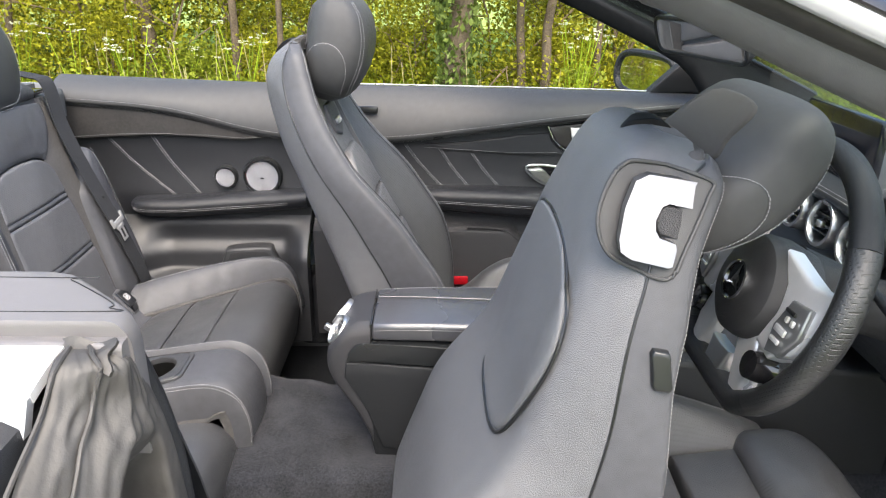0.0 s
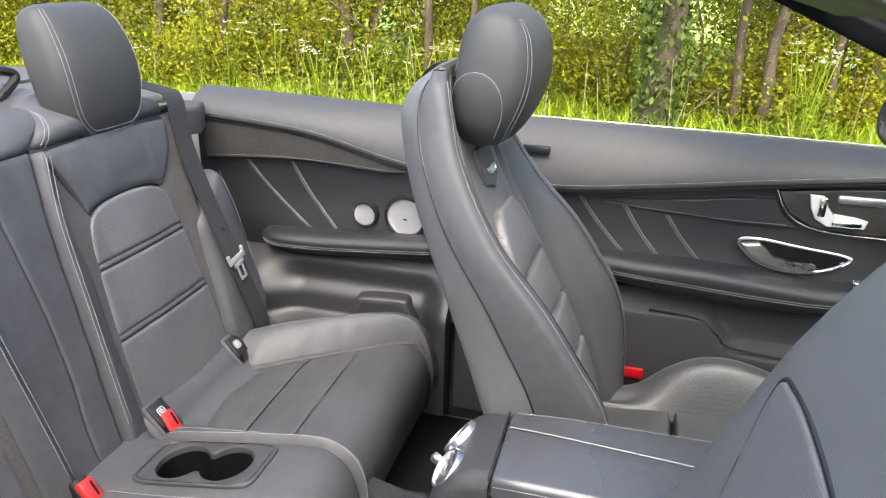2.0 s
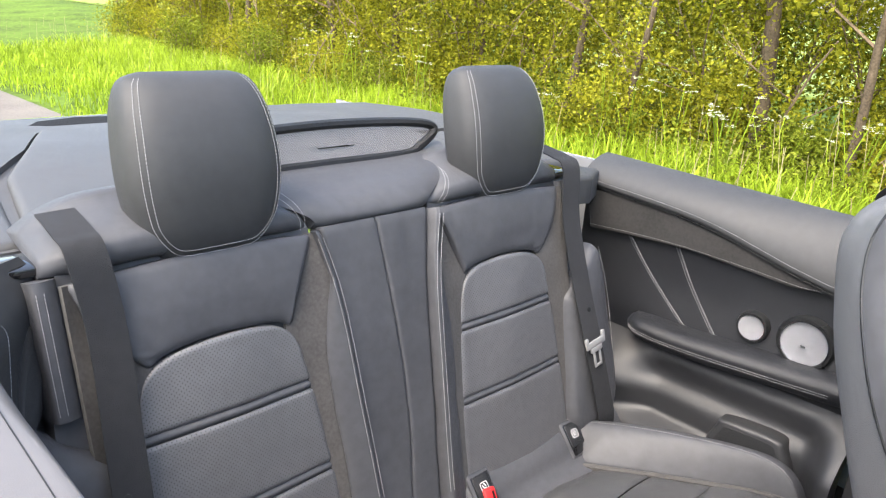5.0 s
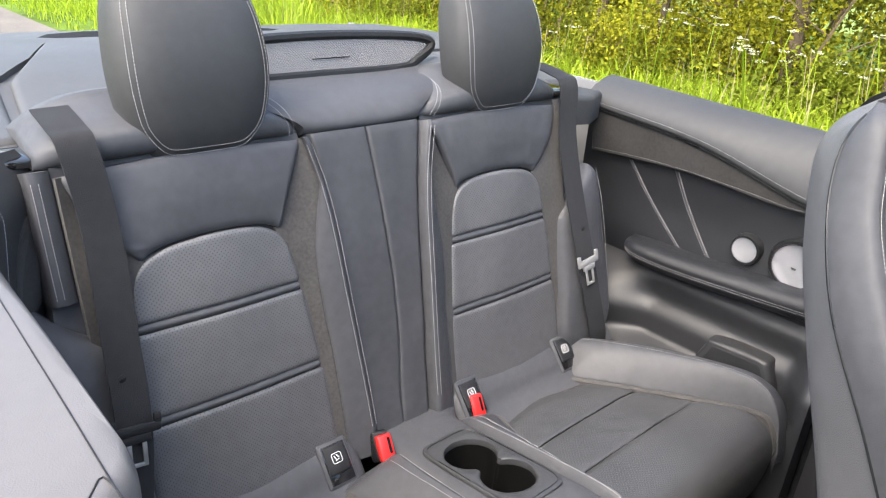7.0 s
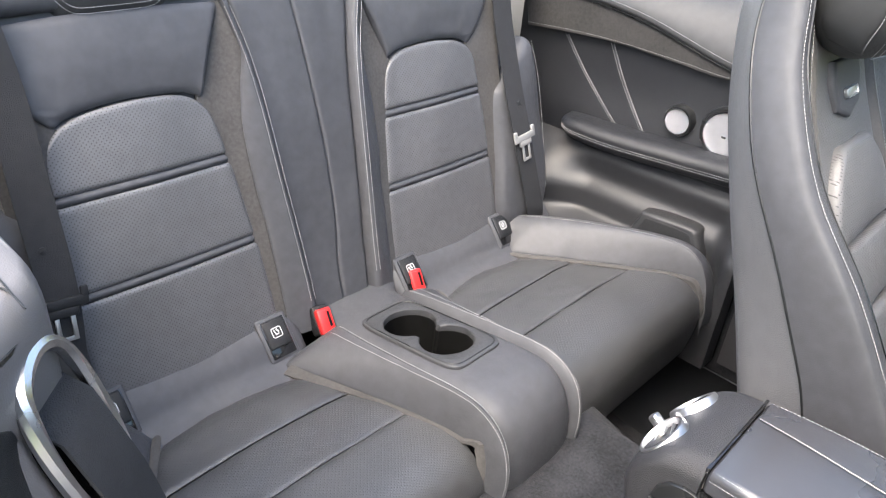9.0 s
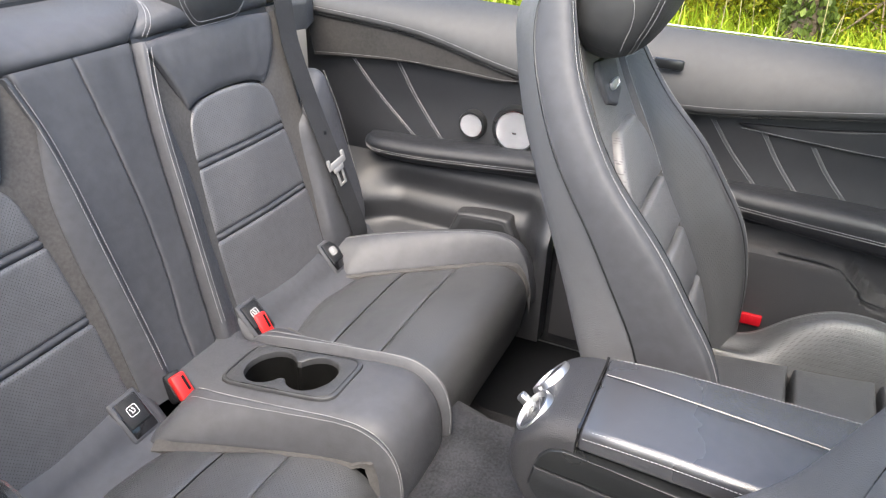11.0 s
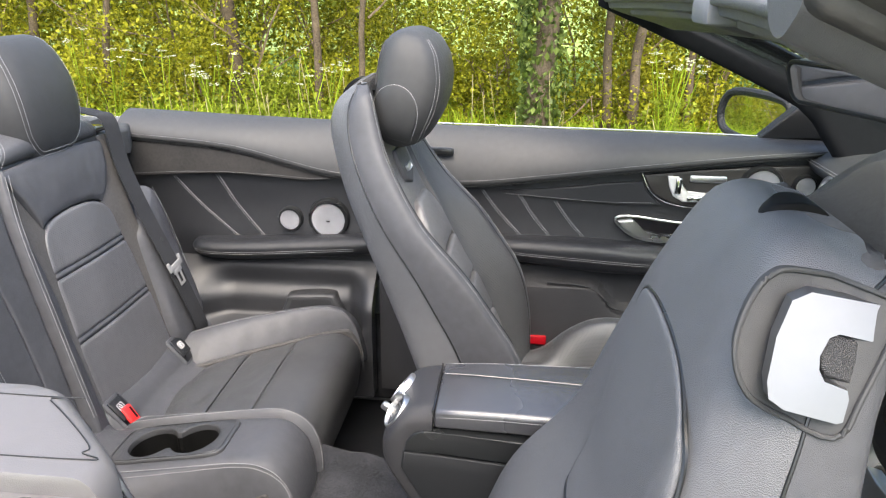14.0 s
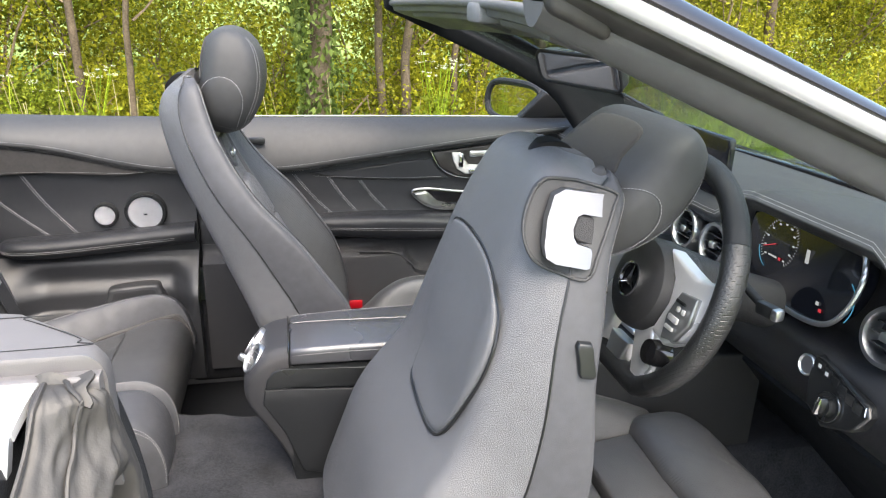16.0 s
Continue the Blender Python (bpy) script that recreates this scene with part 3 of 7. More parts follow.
def seam(path, place, parent, gap=0.0, h=0.004, up=(1, 0, 0.2), pitch=0.0047):
    """A line of stitching, double where gap is given."""
    bm = bmesh.new()
    pts = spline(path, 8)
    for s in ((-1, 1) if gap else (0,)):
        q = []
        for i, p in enumerate(pts):
            a, b = pts[max(i - 1, 0)], pts[min(i + 1, len(pts) - 1)]
            d = (b - a)[:2]
            d = d / max(1e-6, np.linalg.norm(d))
            hh = p[2] if len(p) > 2 else h
            q.append(place(p[0] - d[1] * s * gap / 2, p[1] + d[0] * s * gap / 2, hh))
        stitches(q, pitch, bm=bm, up=up)
    return part("stitching", bm, THREAD, parent, "pale contrast stitching", kind="stuff")


def tube(path, r, n=8, closed=False, up=(0.1, 0.3, 1)):
    return sweep(path, ring2(r, n), up=up, closed=closed)


def c_plate(outline, place, thick, rim, gap=0.02):
    """A flat plate of any outline with rounded edges, filled by ear clipping."""
    bm = bmesh.new()
    rings = []
    pts = dense(outline, gap)
    for h, k in ((-0.003, 0), (thick - 0.002, 0), (thick, 1)):
        rings.append([bm.verts.new(Vector(place(a, b, h))) for a, b in pts])
    for a, b in zip(rings, rings[1:]):
        for i in range(len(pts)):
            j = (i + 1) % len(pts)
            bm.faces.new((a[i], a[j], b[j], b[i]))
    top = bm.faces.new(rings[-1])
    bmesh.ops.triangulate(bm, faces=[top])
    return bm


BACK_MID = -0.0125          # the backrests mirror each other about this line
THICK = (-0.0290, 0, -0.0075)


def crease_a(w):
    return interp(w, [0.0, 0.06, 0.24, 0.41, 0.525], [0.058, 0.061, 0.0745, 0.0875, 0.106])


def crest_a(w):
    return crease_a(w) + interp(w, [0.0, 0.10, 0.30, 0.44, 0.525], [0.010, 0.008, 0.007, 0.008, 0.014])


def hem_a(w):
    """Where the inner bolster meets the suede."""
    return max(crest_a(w) + 0.004, interp(w, [0.0, 0.065, 0.185, 0.253, 0.342, 0.40, 0.46, 0.525], [0.1165, 0.1175, 0.1205, 0.1255, 0.1255, 0.117, 0.104, 0.100]))


def panel_in(w):
    return interp(w, [0.0, 0.06, 0.152, 0.20, 0.295, 0.345], [0.131, 0.1325, 0.138, 0.1435, 0.154, 0.1625])


def panel_out(w):
    return interp(w, [0.0, 0.05, 0.152, 0.186, 0.25, 0.296, 0.345], [0.426, 0.424, 0.4205, 0.418, 0.413, 0.4075, 0.402])


def back_swell(a, w):
    """How far the backrest stands proud of its plane."""
    k, c, h, i, o = crease_a(w), crest_a(w), hem_a(w), panel_in(w), panel_out(w)
    return interp(a, [0.0, k - 0.010, k, c, c + 0.012, h + 0.006, i + 0.006, 0.28, o, 0.445, 0.50], [0.014, 0.015, 0.011, 0.029, 0.031, 0.017, 0.013, 0.018, 0.013, 0.016, 0.022])


def roll_edge(d, r=0.010, drop=0.006):
    """The fall of a sewn panel towards its seam, d from the edge."""
    q = 1 - min(1.0, max(0.0, d / r))
    return -drop * (1 - math.sqrt(max(0.0, 1 - q * q)))


def eased(t, k=0.35):
    """Spreads steps over 0..1 more closely towards both ends."""
    return t - k * math.sin(2 * math.pi * t) / (2 * math.pi)


def rear_seat(s):
    """One of the two rear seats; s is its side."""
    T = thing("bench_seat", "rear car seat in perforated dark grey leather with pale stitching", "car seat", "rear seats", (-0.6, s * 0.3, 0.3))
    inv = Matrix.Translation((0.6, -s * 0.3, -0.3))
    P = lambda name, bm, mat, label="", sharp=40: part(name, (bm.transform(inv), bm)[1], mat, T, label, sharp)
    F0 = on_back()
    F = lambda a, w, h: F0(BACK_MID + s * a, w, h)
    ripple = lambda a, w, g=1.0: 0.0010 * g * noise.noise(Vector((a * 17 + 5 * s, w * 13, 2.0))) + 0.0005 * g * noise.noise(Vector((a * 60, w * 40, 7.0 * s)))

    def seam_at(path, gap=0.0, h=0.004):
        pts = [(a, w, (back_swell(a, w) if len(r) == 0 else r[0]) + h) for a, w, *r in path]
        ob = seam([(p[0] * s, *p[1:]) for p in pts], lambda a, w, hh: F0(BACK_MID + a, w, hh), T, gap, 0.0, (1, 0, 0.2))
        ob.data.transform(inv)
        return ob
    core = [(0.08, 0.0), (0.475, 0.0), (0.50, 0.02), (0.505, 0.2), (0.49, 0.4), (0.462, 0.53), (0.12, 0.53), (0.10, 0.4), (0.09, 0.2)]
    P("backrest", pad([(BACK_MID + s * a, w) for a, w in core], F0, 0.0, 0.005, depth=0.10), LEATHER, "leather-covered backrest core")
    # perforated centre: three sections with a narrow welt between them
    ARCH = [tuple(p) for p in spline([(0.0, 0.345), (0.02, 0.364), (0.06, 0.384), (0.13, 0.398), (0.24, 0.4065), (0.48, 0.410), (0.72, 0.4055), (0.86, 0.396), (0.94, 0.382), (0.98, 0.364), (1.0, 0.345)], 5)]
    arch_w = lambda u: float(np.interp(u, [q[0] for q in ARCH], [q[1] for q in ARCH]))

    def section(lo, hi):
        def f(u, v):
            u = eased(u, 0.7)
            top = hi if hi else arch_w(u)
            w = lo + (top - lo) * eased(v, 0.5)
            ww = min(w, 0.345) if not hi else w
            a = panel_in(ww) + (panel_out(ww) - panel_in(ww)) * u
            d = min(u, 1 - u) * 0.26
            h = back_swell(a, min(w, 0.34)) + roll_edge(min(d, 1.0) + 0.001, 0.012, 0.007) + roll_edge(min(w - lo, top - w) + 0.0005, 0.009, 0.0045 if hi else 0.006)
            return F(a, w, h + ripple(a, w))
        return slab(f, 44, 26, THICK)
    for lo, hi in ((-0.01, 0.1615), (0.1755, 0.2945), (0.3085, 0.0)):
        P("centre_panel", section(lo, hi), PERF_BACK_LIT, "perforated grey leather")
    for w0 in (0.1685, 0.3015):
        def welt(u, v):
            a = panel_in(w0) + (panel_out(w0) - panel_in(w0)) * u
            return F(a, w0 - 0.0066 + 0.0132 * v, back_swell(a, w0) - 0.0045 + 0.0042 * math.sin(math.pi * v) + roll_edge(min(u, 1 - u) * 0.26 + 0.001, 0.012, 0.007))
        P("ridge", slab(welt, 30, 10, THICK), LEATHER)
    # smooth upper panel, drawn over the arch
    low_c = spline([(0.1775, 0.3955), (0.187, 0.4015), (0.210, 0.4085), (0.28, 0.4130), (0.34, 0.4090), (0.368, 0.4015), (0.382, 0.3925)], 6)
    top_c = spline([(0.1235, 0.5195), (0.165, 0.522), (0.22, 0.5245), (0.28, 0.5255), (0.34, 0.5240), (0.40, 0.5205), (0.456, 0.516)], 6)
    nb = len(low_c) - 1

    def upper(u, v):
        u, v = eased(u, 0.6), eased(v, 0.5)
        i = min(nb - 1, int(u * nb))
        t = u * nb - i
        p0, p1 = low_c[i] + (low_c[i + 1] - low_c[i]) * t, top_c[i] + (top_c[i + 1] - top_c[i]) * t
        q = p0 + (p1 - p0) * v
        a = q[0] + (0.012 * math.sin(math.pi * v) * (2 * u - 1) ** 3 if u > 0.5 else -0.004 * math.sin(math.pi * v) * (2 * u - 1) ** 2 * -1)
        d = min(u, 1 - u) * (0.21 + 0.12 * v)
        h = 0.0135 + 0.008 * math.sin(math.pi * min(1, v * 0.75 + 0.1)) + roll_edge(d + 0.0006, 0.016, 0.006) + roll_edge(min(v, 1 - v) * 0.115 + 0.0008, 0.014, 0.007)
        h += 0.0008 * math.sin(55 * (v - 0.6 * u)) * math.exp(-((u - 0.93) / 0.10) ** 2) * math.exp(-((v - 0.1) / 0.3) ** 2)
        return F(a, q[1], h + ripple(a, q[1], 1.6))
    P("upper_panel", slab(upper, 60, 26, THICK), LEATHER, "smooth leather upper panel")
    # suede beside the centre: a wedge that narrows downwards
    up_in = lambda w: interp(w, [0.345, 0.392, 0.416, 0.477, 0.518], [0.1640, 0.1800, 0.1655, 0.1385, 0.1250])
    up_out = lambda w: interp(w, [0.345, 0.388, 0.426, 0.464, 0.515], [0.4005, 0.3790, 0.4150, 0.4450, 0.4545])

    def wedge(u, v):
        w = -0.01 + 0.531 * v
        a0, a1 = hem_a(w), (panel_in(w) if w < 0.345 else up_in(w))
        a = a0 + (a1 + 0.004 - a0) * u
        return F(a, w, back_swell(a, min(w, 0.36)) * 0.55 + 0.006 - 0.004 * u + roll_edge(u * (a1 - a0) + 0.001, 0.006, 0.003))
    P("suede_wedge", slab(wedge, 12, 60, (-0.015, 0, -0.004)), SUEDE, "brownish grey suede inlay")

    def wedge_out(u, v):
        w = -0.01 + 0.526 * v
        a0 = panel_out(w) if w < 0.345 else up_out(w)
        a = a0 - 0.004 + (max(0.466, a0 + 0.008) - a0) * u
        return F(a, w, 0.010 + 0.008 * u)
    P("suede_wedge", slab(wedge_out, 12, 60, (-0.015, 0, -0.004)), SUEDE, "brownish grey suede inlay")
    # inner bolster: a short wall by the middle, a double seam on its crest, a soft fall to the suede

    def bolster(u, v):
        w = -0.015 + 0.538 * v
        c0, c1, c2 = crease_a(w) + 0.001, crest_a(w), hem_a(w)
        a = c0 + (c1 - c0) * (u / 0.25) if u < 0.25 else c1 + (c2 - c1) * (u - 0.25) / 0.75
        h = 0.002 + 0.027 * math.sin(u / 0.25 * math.pi / 2) if u < 0.25 else back_swell(a, w)
        return F(a, w, h + roll_edge((c2 - a) + 0.0006, 0.010, 0.004) + roll_edge((1 - v) * 0.5 + 0.001, 0.010, 0.006) + ripple(a, w, 1.2 if u > 0.3 else 0.2))
    P("inner_bolster", slab(bolster, 30, 70, (-0.015, 0, -0.004)), LEATHER)
    seam_at([(crest_a(w) + 0.0035, w, back_swell(crest_a(w) + 0.0035, w)) for w in [0.04 + 0.475 * k / 14 for k in range(15)]], 0.0085, 0.0012)
    # leather edge outside the suede, with a double seam
    def outer_edge(u, v):
        w = 0.36 + 0.166 * v
        a = 0.464 + 0.036 * u
        return F(a, w, 0.003 + 0.011 * math.sin(math.pi * min(1.0, u * 0.8 + 0.08)) - 0.05 * step(0.75, 1.0, u) + ripple(a, w))
    P("outer_edge", slab(outer_edge, 16, 30, (-0.03, 0, -0.008)), LEATHER, sharp=60)
    seam_at([(0.484, 0.37 + 0.145 * k / 8, 0.0135) for k in range(9)], 0.0085, 0.0012)
    # outer bolster beside the belt
    out = [(0.432, 0.005), (0.555, 0.0), (0.588, 0.07), (0.586, 0.25), (0.570, 0.36), (0.552, 0.385), (0.525, 0.372), (0.490, 0.335), (0.452, 0.305), (0.436, 0.27), (0.430, 0.14)]
    P("outer_bolster", pad([(BACK_MID + s * a, w) for a, w in [tuple(q) for q in spline(out, 6, closed=True)]], F0, 0.033, 0.034, puff=0.006, depth=0.05, inner=10), LEATHER)
    seam_at([(0.556, 0.372, 0.026), (0.569, 0.3, 0.027), (0.576, 0.2, 0.026), (0.576, 0.05, 0.026)], 0.0085, 0.0015)
    # shoulder pad under the head restraint
    def shoulder(u, v):
        k = eased(u, 0.6)
        a = (0.114 + 0.030 * v) + ((0.478 - 0.004 * v) - (0.114 + 0.030 * v)) * k
        t = abs(2 * k - 1)
        e = 1 - t ** 6
        h = 0.024 * math.sqrt(max(0.0, 1 - (1 - min(1, v * 4 + 0.05)) ** 2)) * (0.35 + 0.65 * e) - 0.085 * step(0.30, 1.10, v) - 0.012 * t ** 5
        return F(a, 0.5265 + 0.090 * v * (1 - 0.42 * t ** 4) + 0.003 * math.sin(math.pi * k), h + ripple(a, v * 0.1))
    P("shoulder_pad", slab(shoulder, 40, 22, (-0.05, 0, -0.01)), LEATHER, "rounded leather shoulder", sharp=60)
    seam_at([(0.1365, 0.530, 0.012), (0.1415, 0.545, 0.0225), (0.150, 0.563, 0.0205), (0.159, 0.579, 0.005), (0.164, 0.586, -0.010)], 0.0085, 0.002)
    # head restraint
    seat_m = pose(-0.940, s * 0.286 + 0.006, 1.017, 0, -8, 0)
    # same leather as the seat, darkened for the shade on its face
    P("headrest", headrest_mesh(0.212, 0.240, 0.108).copy_to(seat_m), LEATHER_TOP_AND_SHADE, "rounded head restraint")
    hb = headrest_seams(0.212, 0.240, 0.108)
    hb.transform(seat_m)
    P("stitching", hb, THREAD, "pale contrast stitching")
    # roll of leather between backrest and cushion
    prof = spline([(-0.86, 0.515), (-0.835, 0.541), (-0.812, 0.550), (-0.792, 0.546), (-0.772, 0.529), (-0.756, 0.509), (-0.738, 0.496), (-0.715, 0.488), (-0.68, 0.474)], 5)
    na = len(prof) - 1

    def fold(u, v):
        i = min(na - 1, int(u * na))
        q = prof[i] + (prof[i + 1] - prof[i]) * (u * na - i)
        y = 0.100 + 0.470 * v
        end = math.sqrt(max(0.0, 1 - (1 - min(1.0, v / 0.06)) ** 2))
        dip = -0.004 * math.exp(-((v - 0.45) / 0.25) ** 2) * math.sin(math.pi * u)
        crumple = 0.0035 * noise.noise(Vector((q[0] * 12, y * 9 + 4 * s, 3.0))) * step(-0.78, -0.73, q[0])
        return (q[0], s * y - 0.008, q[1] - 0.045 * (1 - end) + dip + crumple)
    P("lower_fold", slab(fold, 48, 44, (0, 0, -0.05)), LEATHER, "soft leather roll", sharp=70)
    # cushion
    Z = lambda x: 0.484 + 0.10 * (x + 0.78)
    yin = lambda x: interp(x, [-0.735, -0.70, -0.615, -0.52, -0.44, -0.37], [0.180, 0.166, 0.134, 0.101, 0.092, 0.094])
    yout = lambda x: interp(x, [-0.735, -0.70, -0.624, -0.518, -0.446, -0.38], [0.388, 0.408, 0.454, 0.512, 0.548, 0.560])
    crown = lambda x, u: 0.010 * math.sin(math.pi * u) ** 0.6 - 0.012 * (1 - step(-0.735, -0.690, x))

    def rows(x0, x1):
        def f(u, v):
            x = x0 + (x1 - x0) * eased(u, 0.6)
            y = yin(x) + (yout(x) - yin(x)) * v
            d = min(x - x0, x1 - x)
            fade = 0.0026 * noise.noise(Vector((x * 16, y * 11, 1.7 + s))) + 0.0012 * noise.noise(Vector((x * 45, y * 30, 5.0)))
            return (x, s * y, Z(x) + crown(x, v) + roll_edge(d + 0.0006, 0.010, 0.0042) + fade)
        return slab(f, 24, 40, (0, 0, -0.05))
    for x0, x1 in ((-0.737, -0.6215), (-0.6185, -0.5215)):
        P("cushion_panel", rows(x0, x1), PERF_SEAT_SHADED, "perforated grey leather")
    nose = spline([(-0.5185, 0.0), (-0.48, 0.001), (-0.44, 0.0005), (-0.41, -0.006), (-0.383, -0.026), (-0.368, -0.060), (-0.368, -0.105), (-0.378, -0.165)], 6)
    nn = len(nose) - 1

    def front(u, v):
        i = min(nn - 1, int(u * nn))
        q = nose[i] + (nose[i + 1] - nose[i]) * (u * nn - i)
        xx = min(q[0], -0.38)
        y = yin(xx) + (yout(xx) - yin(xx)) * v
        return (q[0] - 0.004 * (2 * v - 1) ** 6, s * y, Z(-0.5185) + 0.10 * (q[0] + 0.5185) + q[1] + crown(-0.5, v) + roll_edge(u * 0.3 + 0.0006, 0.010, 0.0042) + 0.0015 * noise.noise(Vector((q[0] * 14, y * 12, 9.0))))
    P("cushion_front", slab(front, 46, 40, (-0.02, 0, -0.02)), PERF_SEAT_SHADED, "perforated grey leather")
    # suede strip, then the raised outer bolster with its seam along the top
    crest_y = lambda x: interp(x, [-0.80, -0.776, -0.61, -0.47, -0.40, -0.365], [0.446, 0.458, 0.530, 0.574, 0.578, 0.570])
    crest_h = lambda x: interp(x, [-0.80, -0.72, -0.60, -0.48, -0.43, -0.40, -0.38, -0.365], [0.056, 0.064, 0.067, 0.064, 0.052, 0.028, -0.010, -0.070])

    def outer(u, v):
        x = -0.80 + 0.435 * u
        y0, yc, hc = yout(x) + 0.012, crest_y(x), crest_h(x)
        z0 = Z(x) + 0.004 + min(0.0, hc - 0.03)
        if v < 0.62:
            q = v / 0.62
            y = y0 + (yc - y0) * q
            h = z0 + (Z(x) + hc - z0) * (1 - (1 - q) ** 1.7) + 0.002 * noise.noise(Vector((x * 45, y * 12, s)))
            pleat = 0.0016 * math.sin(95 * x + 40 * y) * step(-0.72, -0.66, x) * (1 - step(-0.55, -0.45, x)) * math.sin(math.pi * q)
            return (x, s * y, h + pleat)
        q = (v - 0.62) / 0.38
        return (x, s * (yc + 0.085 * math.sin(q * math.pi / 2)), Z(x) + hc - 0.11 * (1 - math.cos(q * math.pi / 2)))
    P("cushion_bolster", slab(outer, 60, 40, (0, 0, -0.03)), LEATHER, "creased leather side bolster", sharp=60)
    P("stitching", stitches([Vector(outer(u, 0.62)) + Vector((0, 0, 0.001)) for u in [0.05 + 0.86 * k / 40 for k in range(41)]]), THREAD, "pale contrast stitching")

    def strip_out(u, v):
        x = -0.735 + 0.365 * u
        y = yout(x) + 0.016 * v - 0.002
        return (x, s * y, Z(x) + 0.002 + 0.003 * math.sin(math.pi * v) + min(0.0, (crest_h(x) - 0.03) * 0.8))
    P("suede_strip", slab(strip_out, 40, 6, (0, 0, -0.02)), SUEDE, "brownish grey suede edging")
    # inner side, rising to the middle
    hem_y = lambda x: interp(x, [-0.735, -0.709, -0.574, -0.487, -0.411, -0.36], [0.170, 0.160, 0.121, 0.101, 0.093, 0.093])
    seam_y = lambda x: interp(x, [-0.74, -0.665, -0.56, -0.453, -0.375, -0.34], [0.080, 0.086, 0.088, 0.087, 0.087, 0.087])

    nosep = spline([(-0.748, 0.5345), (-0.70, 0.542), (-0.60, 0.560), (-0.50, 0.578), (-0.45, 0.586), (-0.412, 0.587), (-0.380, 0.575), (-0.358, 0.547), (-0.348, 0.505), (-0.349, 0.45), (-0.362, 0.35)], 6)
    nq = len(nosep) - 1

    def along(u):
        """Place, outward direction and depth of the fall to the cushion along the middle's edge."""
        i = min(nq - 1, int(u * nq))
        q = nosep[i] + (nosep[i + 1] - nosep[i]) * (u * nq - i)
        d = nosep[min(i + 1, nq)] - nosep[max(i - 1, 0)]
        d = d / np.linalg.norm(d)
        fall = q[1] - (Z(q[0]) + 0.010) if d[0] > 0.5 else 0.024
        return q, (-d[1], d[0]), max(0.020, min(fall, 0.075))

    def inner(u, v):
        q, nrm, fall = along(u)
        end = max(0.0, 1 - u / 0.10) ** 2
        q = (q[0], q[1] - 0.034 * end)
        fall = fall * (1 - 0.8 * end)
        y1, y2 = seam_y(q[0]), max(hem_y(q[0]), seam_y(q[0]) + 0.008)
        if v < 0.3:
            t = v / 0.3
            y, h = 0.070 + (y1 - 0.070) * t, -0.020 + 0.026 * math.sin(t * math.pi / 2)
        else:
            t = (v - 0.3) / 0.7
            y = y1 + (y2 - y1) * (0.35 * math.sin(t * math.pi / 2) + 0.65 * t)
            h = 0.006 - (0.006 + fall) * (0.4 * t + 0.6 * t * t) + 0.0012 * noise.noise(Vector((q[0] * 30, y * 20, 4.0)))
        return (q[0] + nrm[0] * h, s * y, q[1] + nrm[1] * h)
    P("inner_cushion_bolster", slab(inner, 60, 26, (-0.01, 0, -0.02)), LEATHER, sharp=60)
    bm = bmesh.new()
    for o in (0.24, 0.42):
        stitches([Vector(inner(u, o)) + Vector((0.0004, 0, 0.0012)) for u in [0.08 + 0.80 * k / 50 for k in range(51)]], bm=bm)
    P("stitching", bm, THREAD, "pale contrast stitching")

    def strip_in(u, v):
        q, nrm, fall = along(0.03 + 0.97 * u)
        y0 = max(hem_y(q[0]), seam_y(q[0]) + 0.008) - 0.003
        y1 = max(yin(q[0]) + 0.003, y0 + 0.006)
        h = -fall + 0.002 - 0.010 * v
        return (q[0] + nrm[0] * h, s * (y0 + (y1 - y0) * v), q[1] + nrm[1] * h)
    P("suede_strip", slab(strip_in, 50, 6, (-0.008, 0, -0.012)), SUEDE, "brownish grey suede edging")
    # child-seat anchor flaps let into the roll
    for a in (0.150, 0.420):
        m = Matrix.Translation((-0.7745, BACK_MID + s * a, 0.5275)) @ pose(0, 0, 0, 0, 50, 0)
        P("anchor_surround", box((0.076, 0.056, 0.010), bevel=0.0045, segs=3, m=m), LEATHER, "raised leather-grained surround")
        P("anchor_well", box((0.064, 0.044, 0.006), at=(0.001, 0, 0.0032), bevel=0.002, m=m), PIANO, "dark gap round the flap")
        P("anchor_flap", box((0.048, 0.0405, 0.010), at=(-0.0065, 0, 0.0035), bevel=0.0035, segs=3, m=m), PLASTIC, "small black child-seat anchor flap")
        bm = bmesh.new()
        ringl = [m @ Vector((x - 0.008, y, 0.0088)) for x, y in rrect(0.016, 0.017, 0.003, 4)]
        sweep(ringl, rrect(0.0013, 0.0006, 0.0002, 1), up=tuple(m.to_3x3() @ Vector((0, 0, 1))), closed=True, bm=bm)
        for x, y, l, wd, r in ((-0.009, -0.003, 0.007, 0.0016, 20), (-0.005, 0.000, 0.0016, 0.007, 10), (-0.0095, 0.0025, 0.004, 0.0022, 35), (-0.0125, 0.001, 0.0024, 0.0024, 0)):
            box((l, wd, 0.0006), m=m @ Matrix.Translation((x, y, 0.0088)) @ pose(0, 0, 0, 0, 0, r), bm=bm)
        P("anchor_symbol", bm, WHITE, "white printed symbol")
    return T


def deck_z(x):
    """Height of the middle of the bench along the car."""
    return interp(x, [-0.90, -0.80, -0.70, -0.55, -0.45, -0.41, -0.375, -0.352, -0.342], [0.524, 0.527, 0.542, 0.569, 0.5865, 0.587, 0.572, 0.535, 0.480])


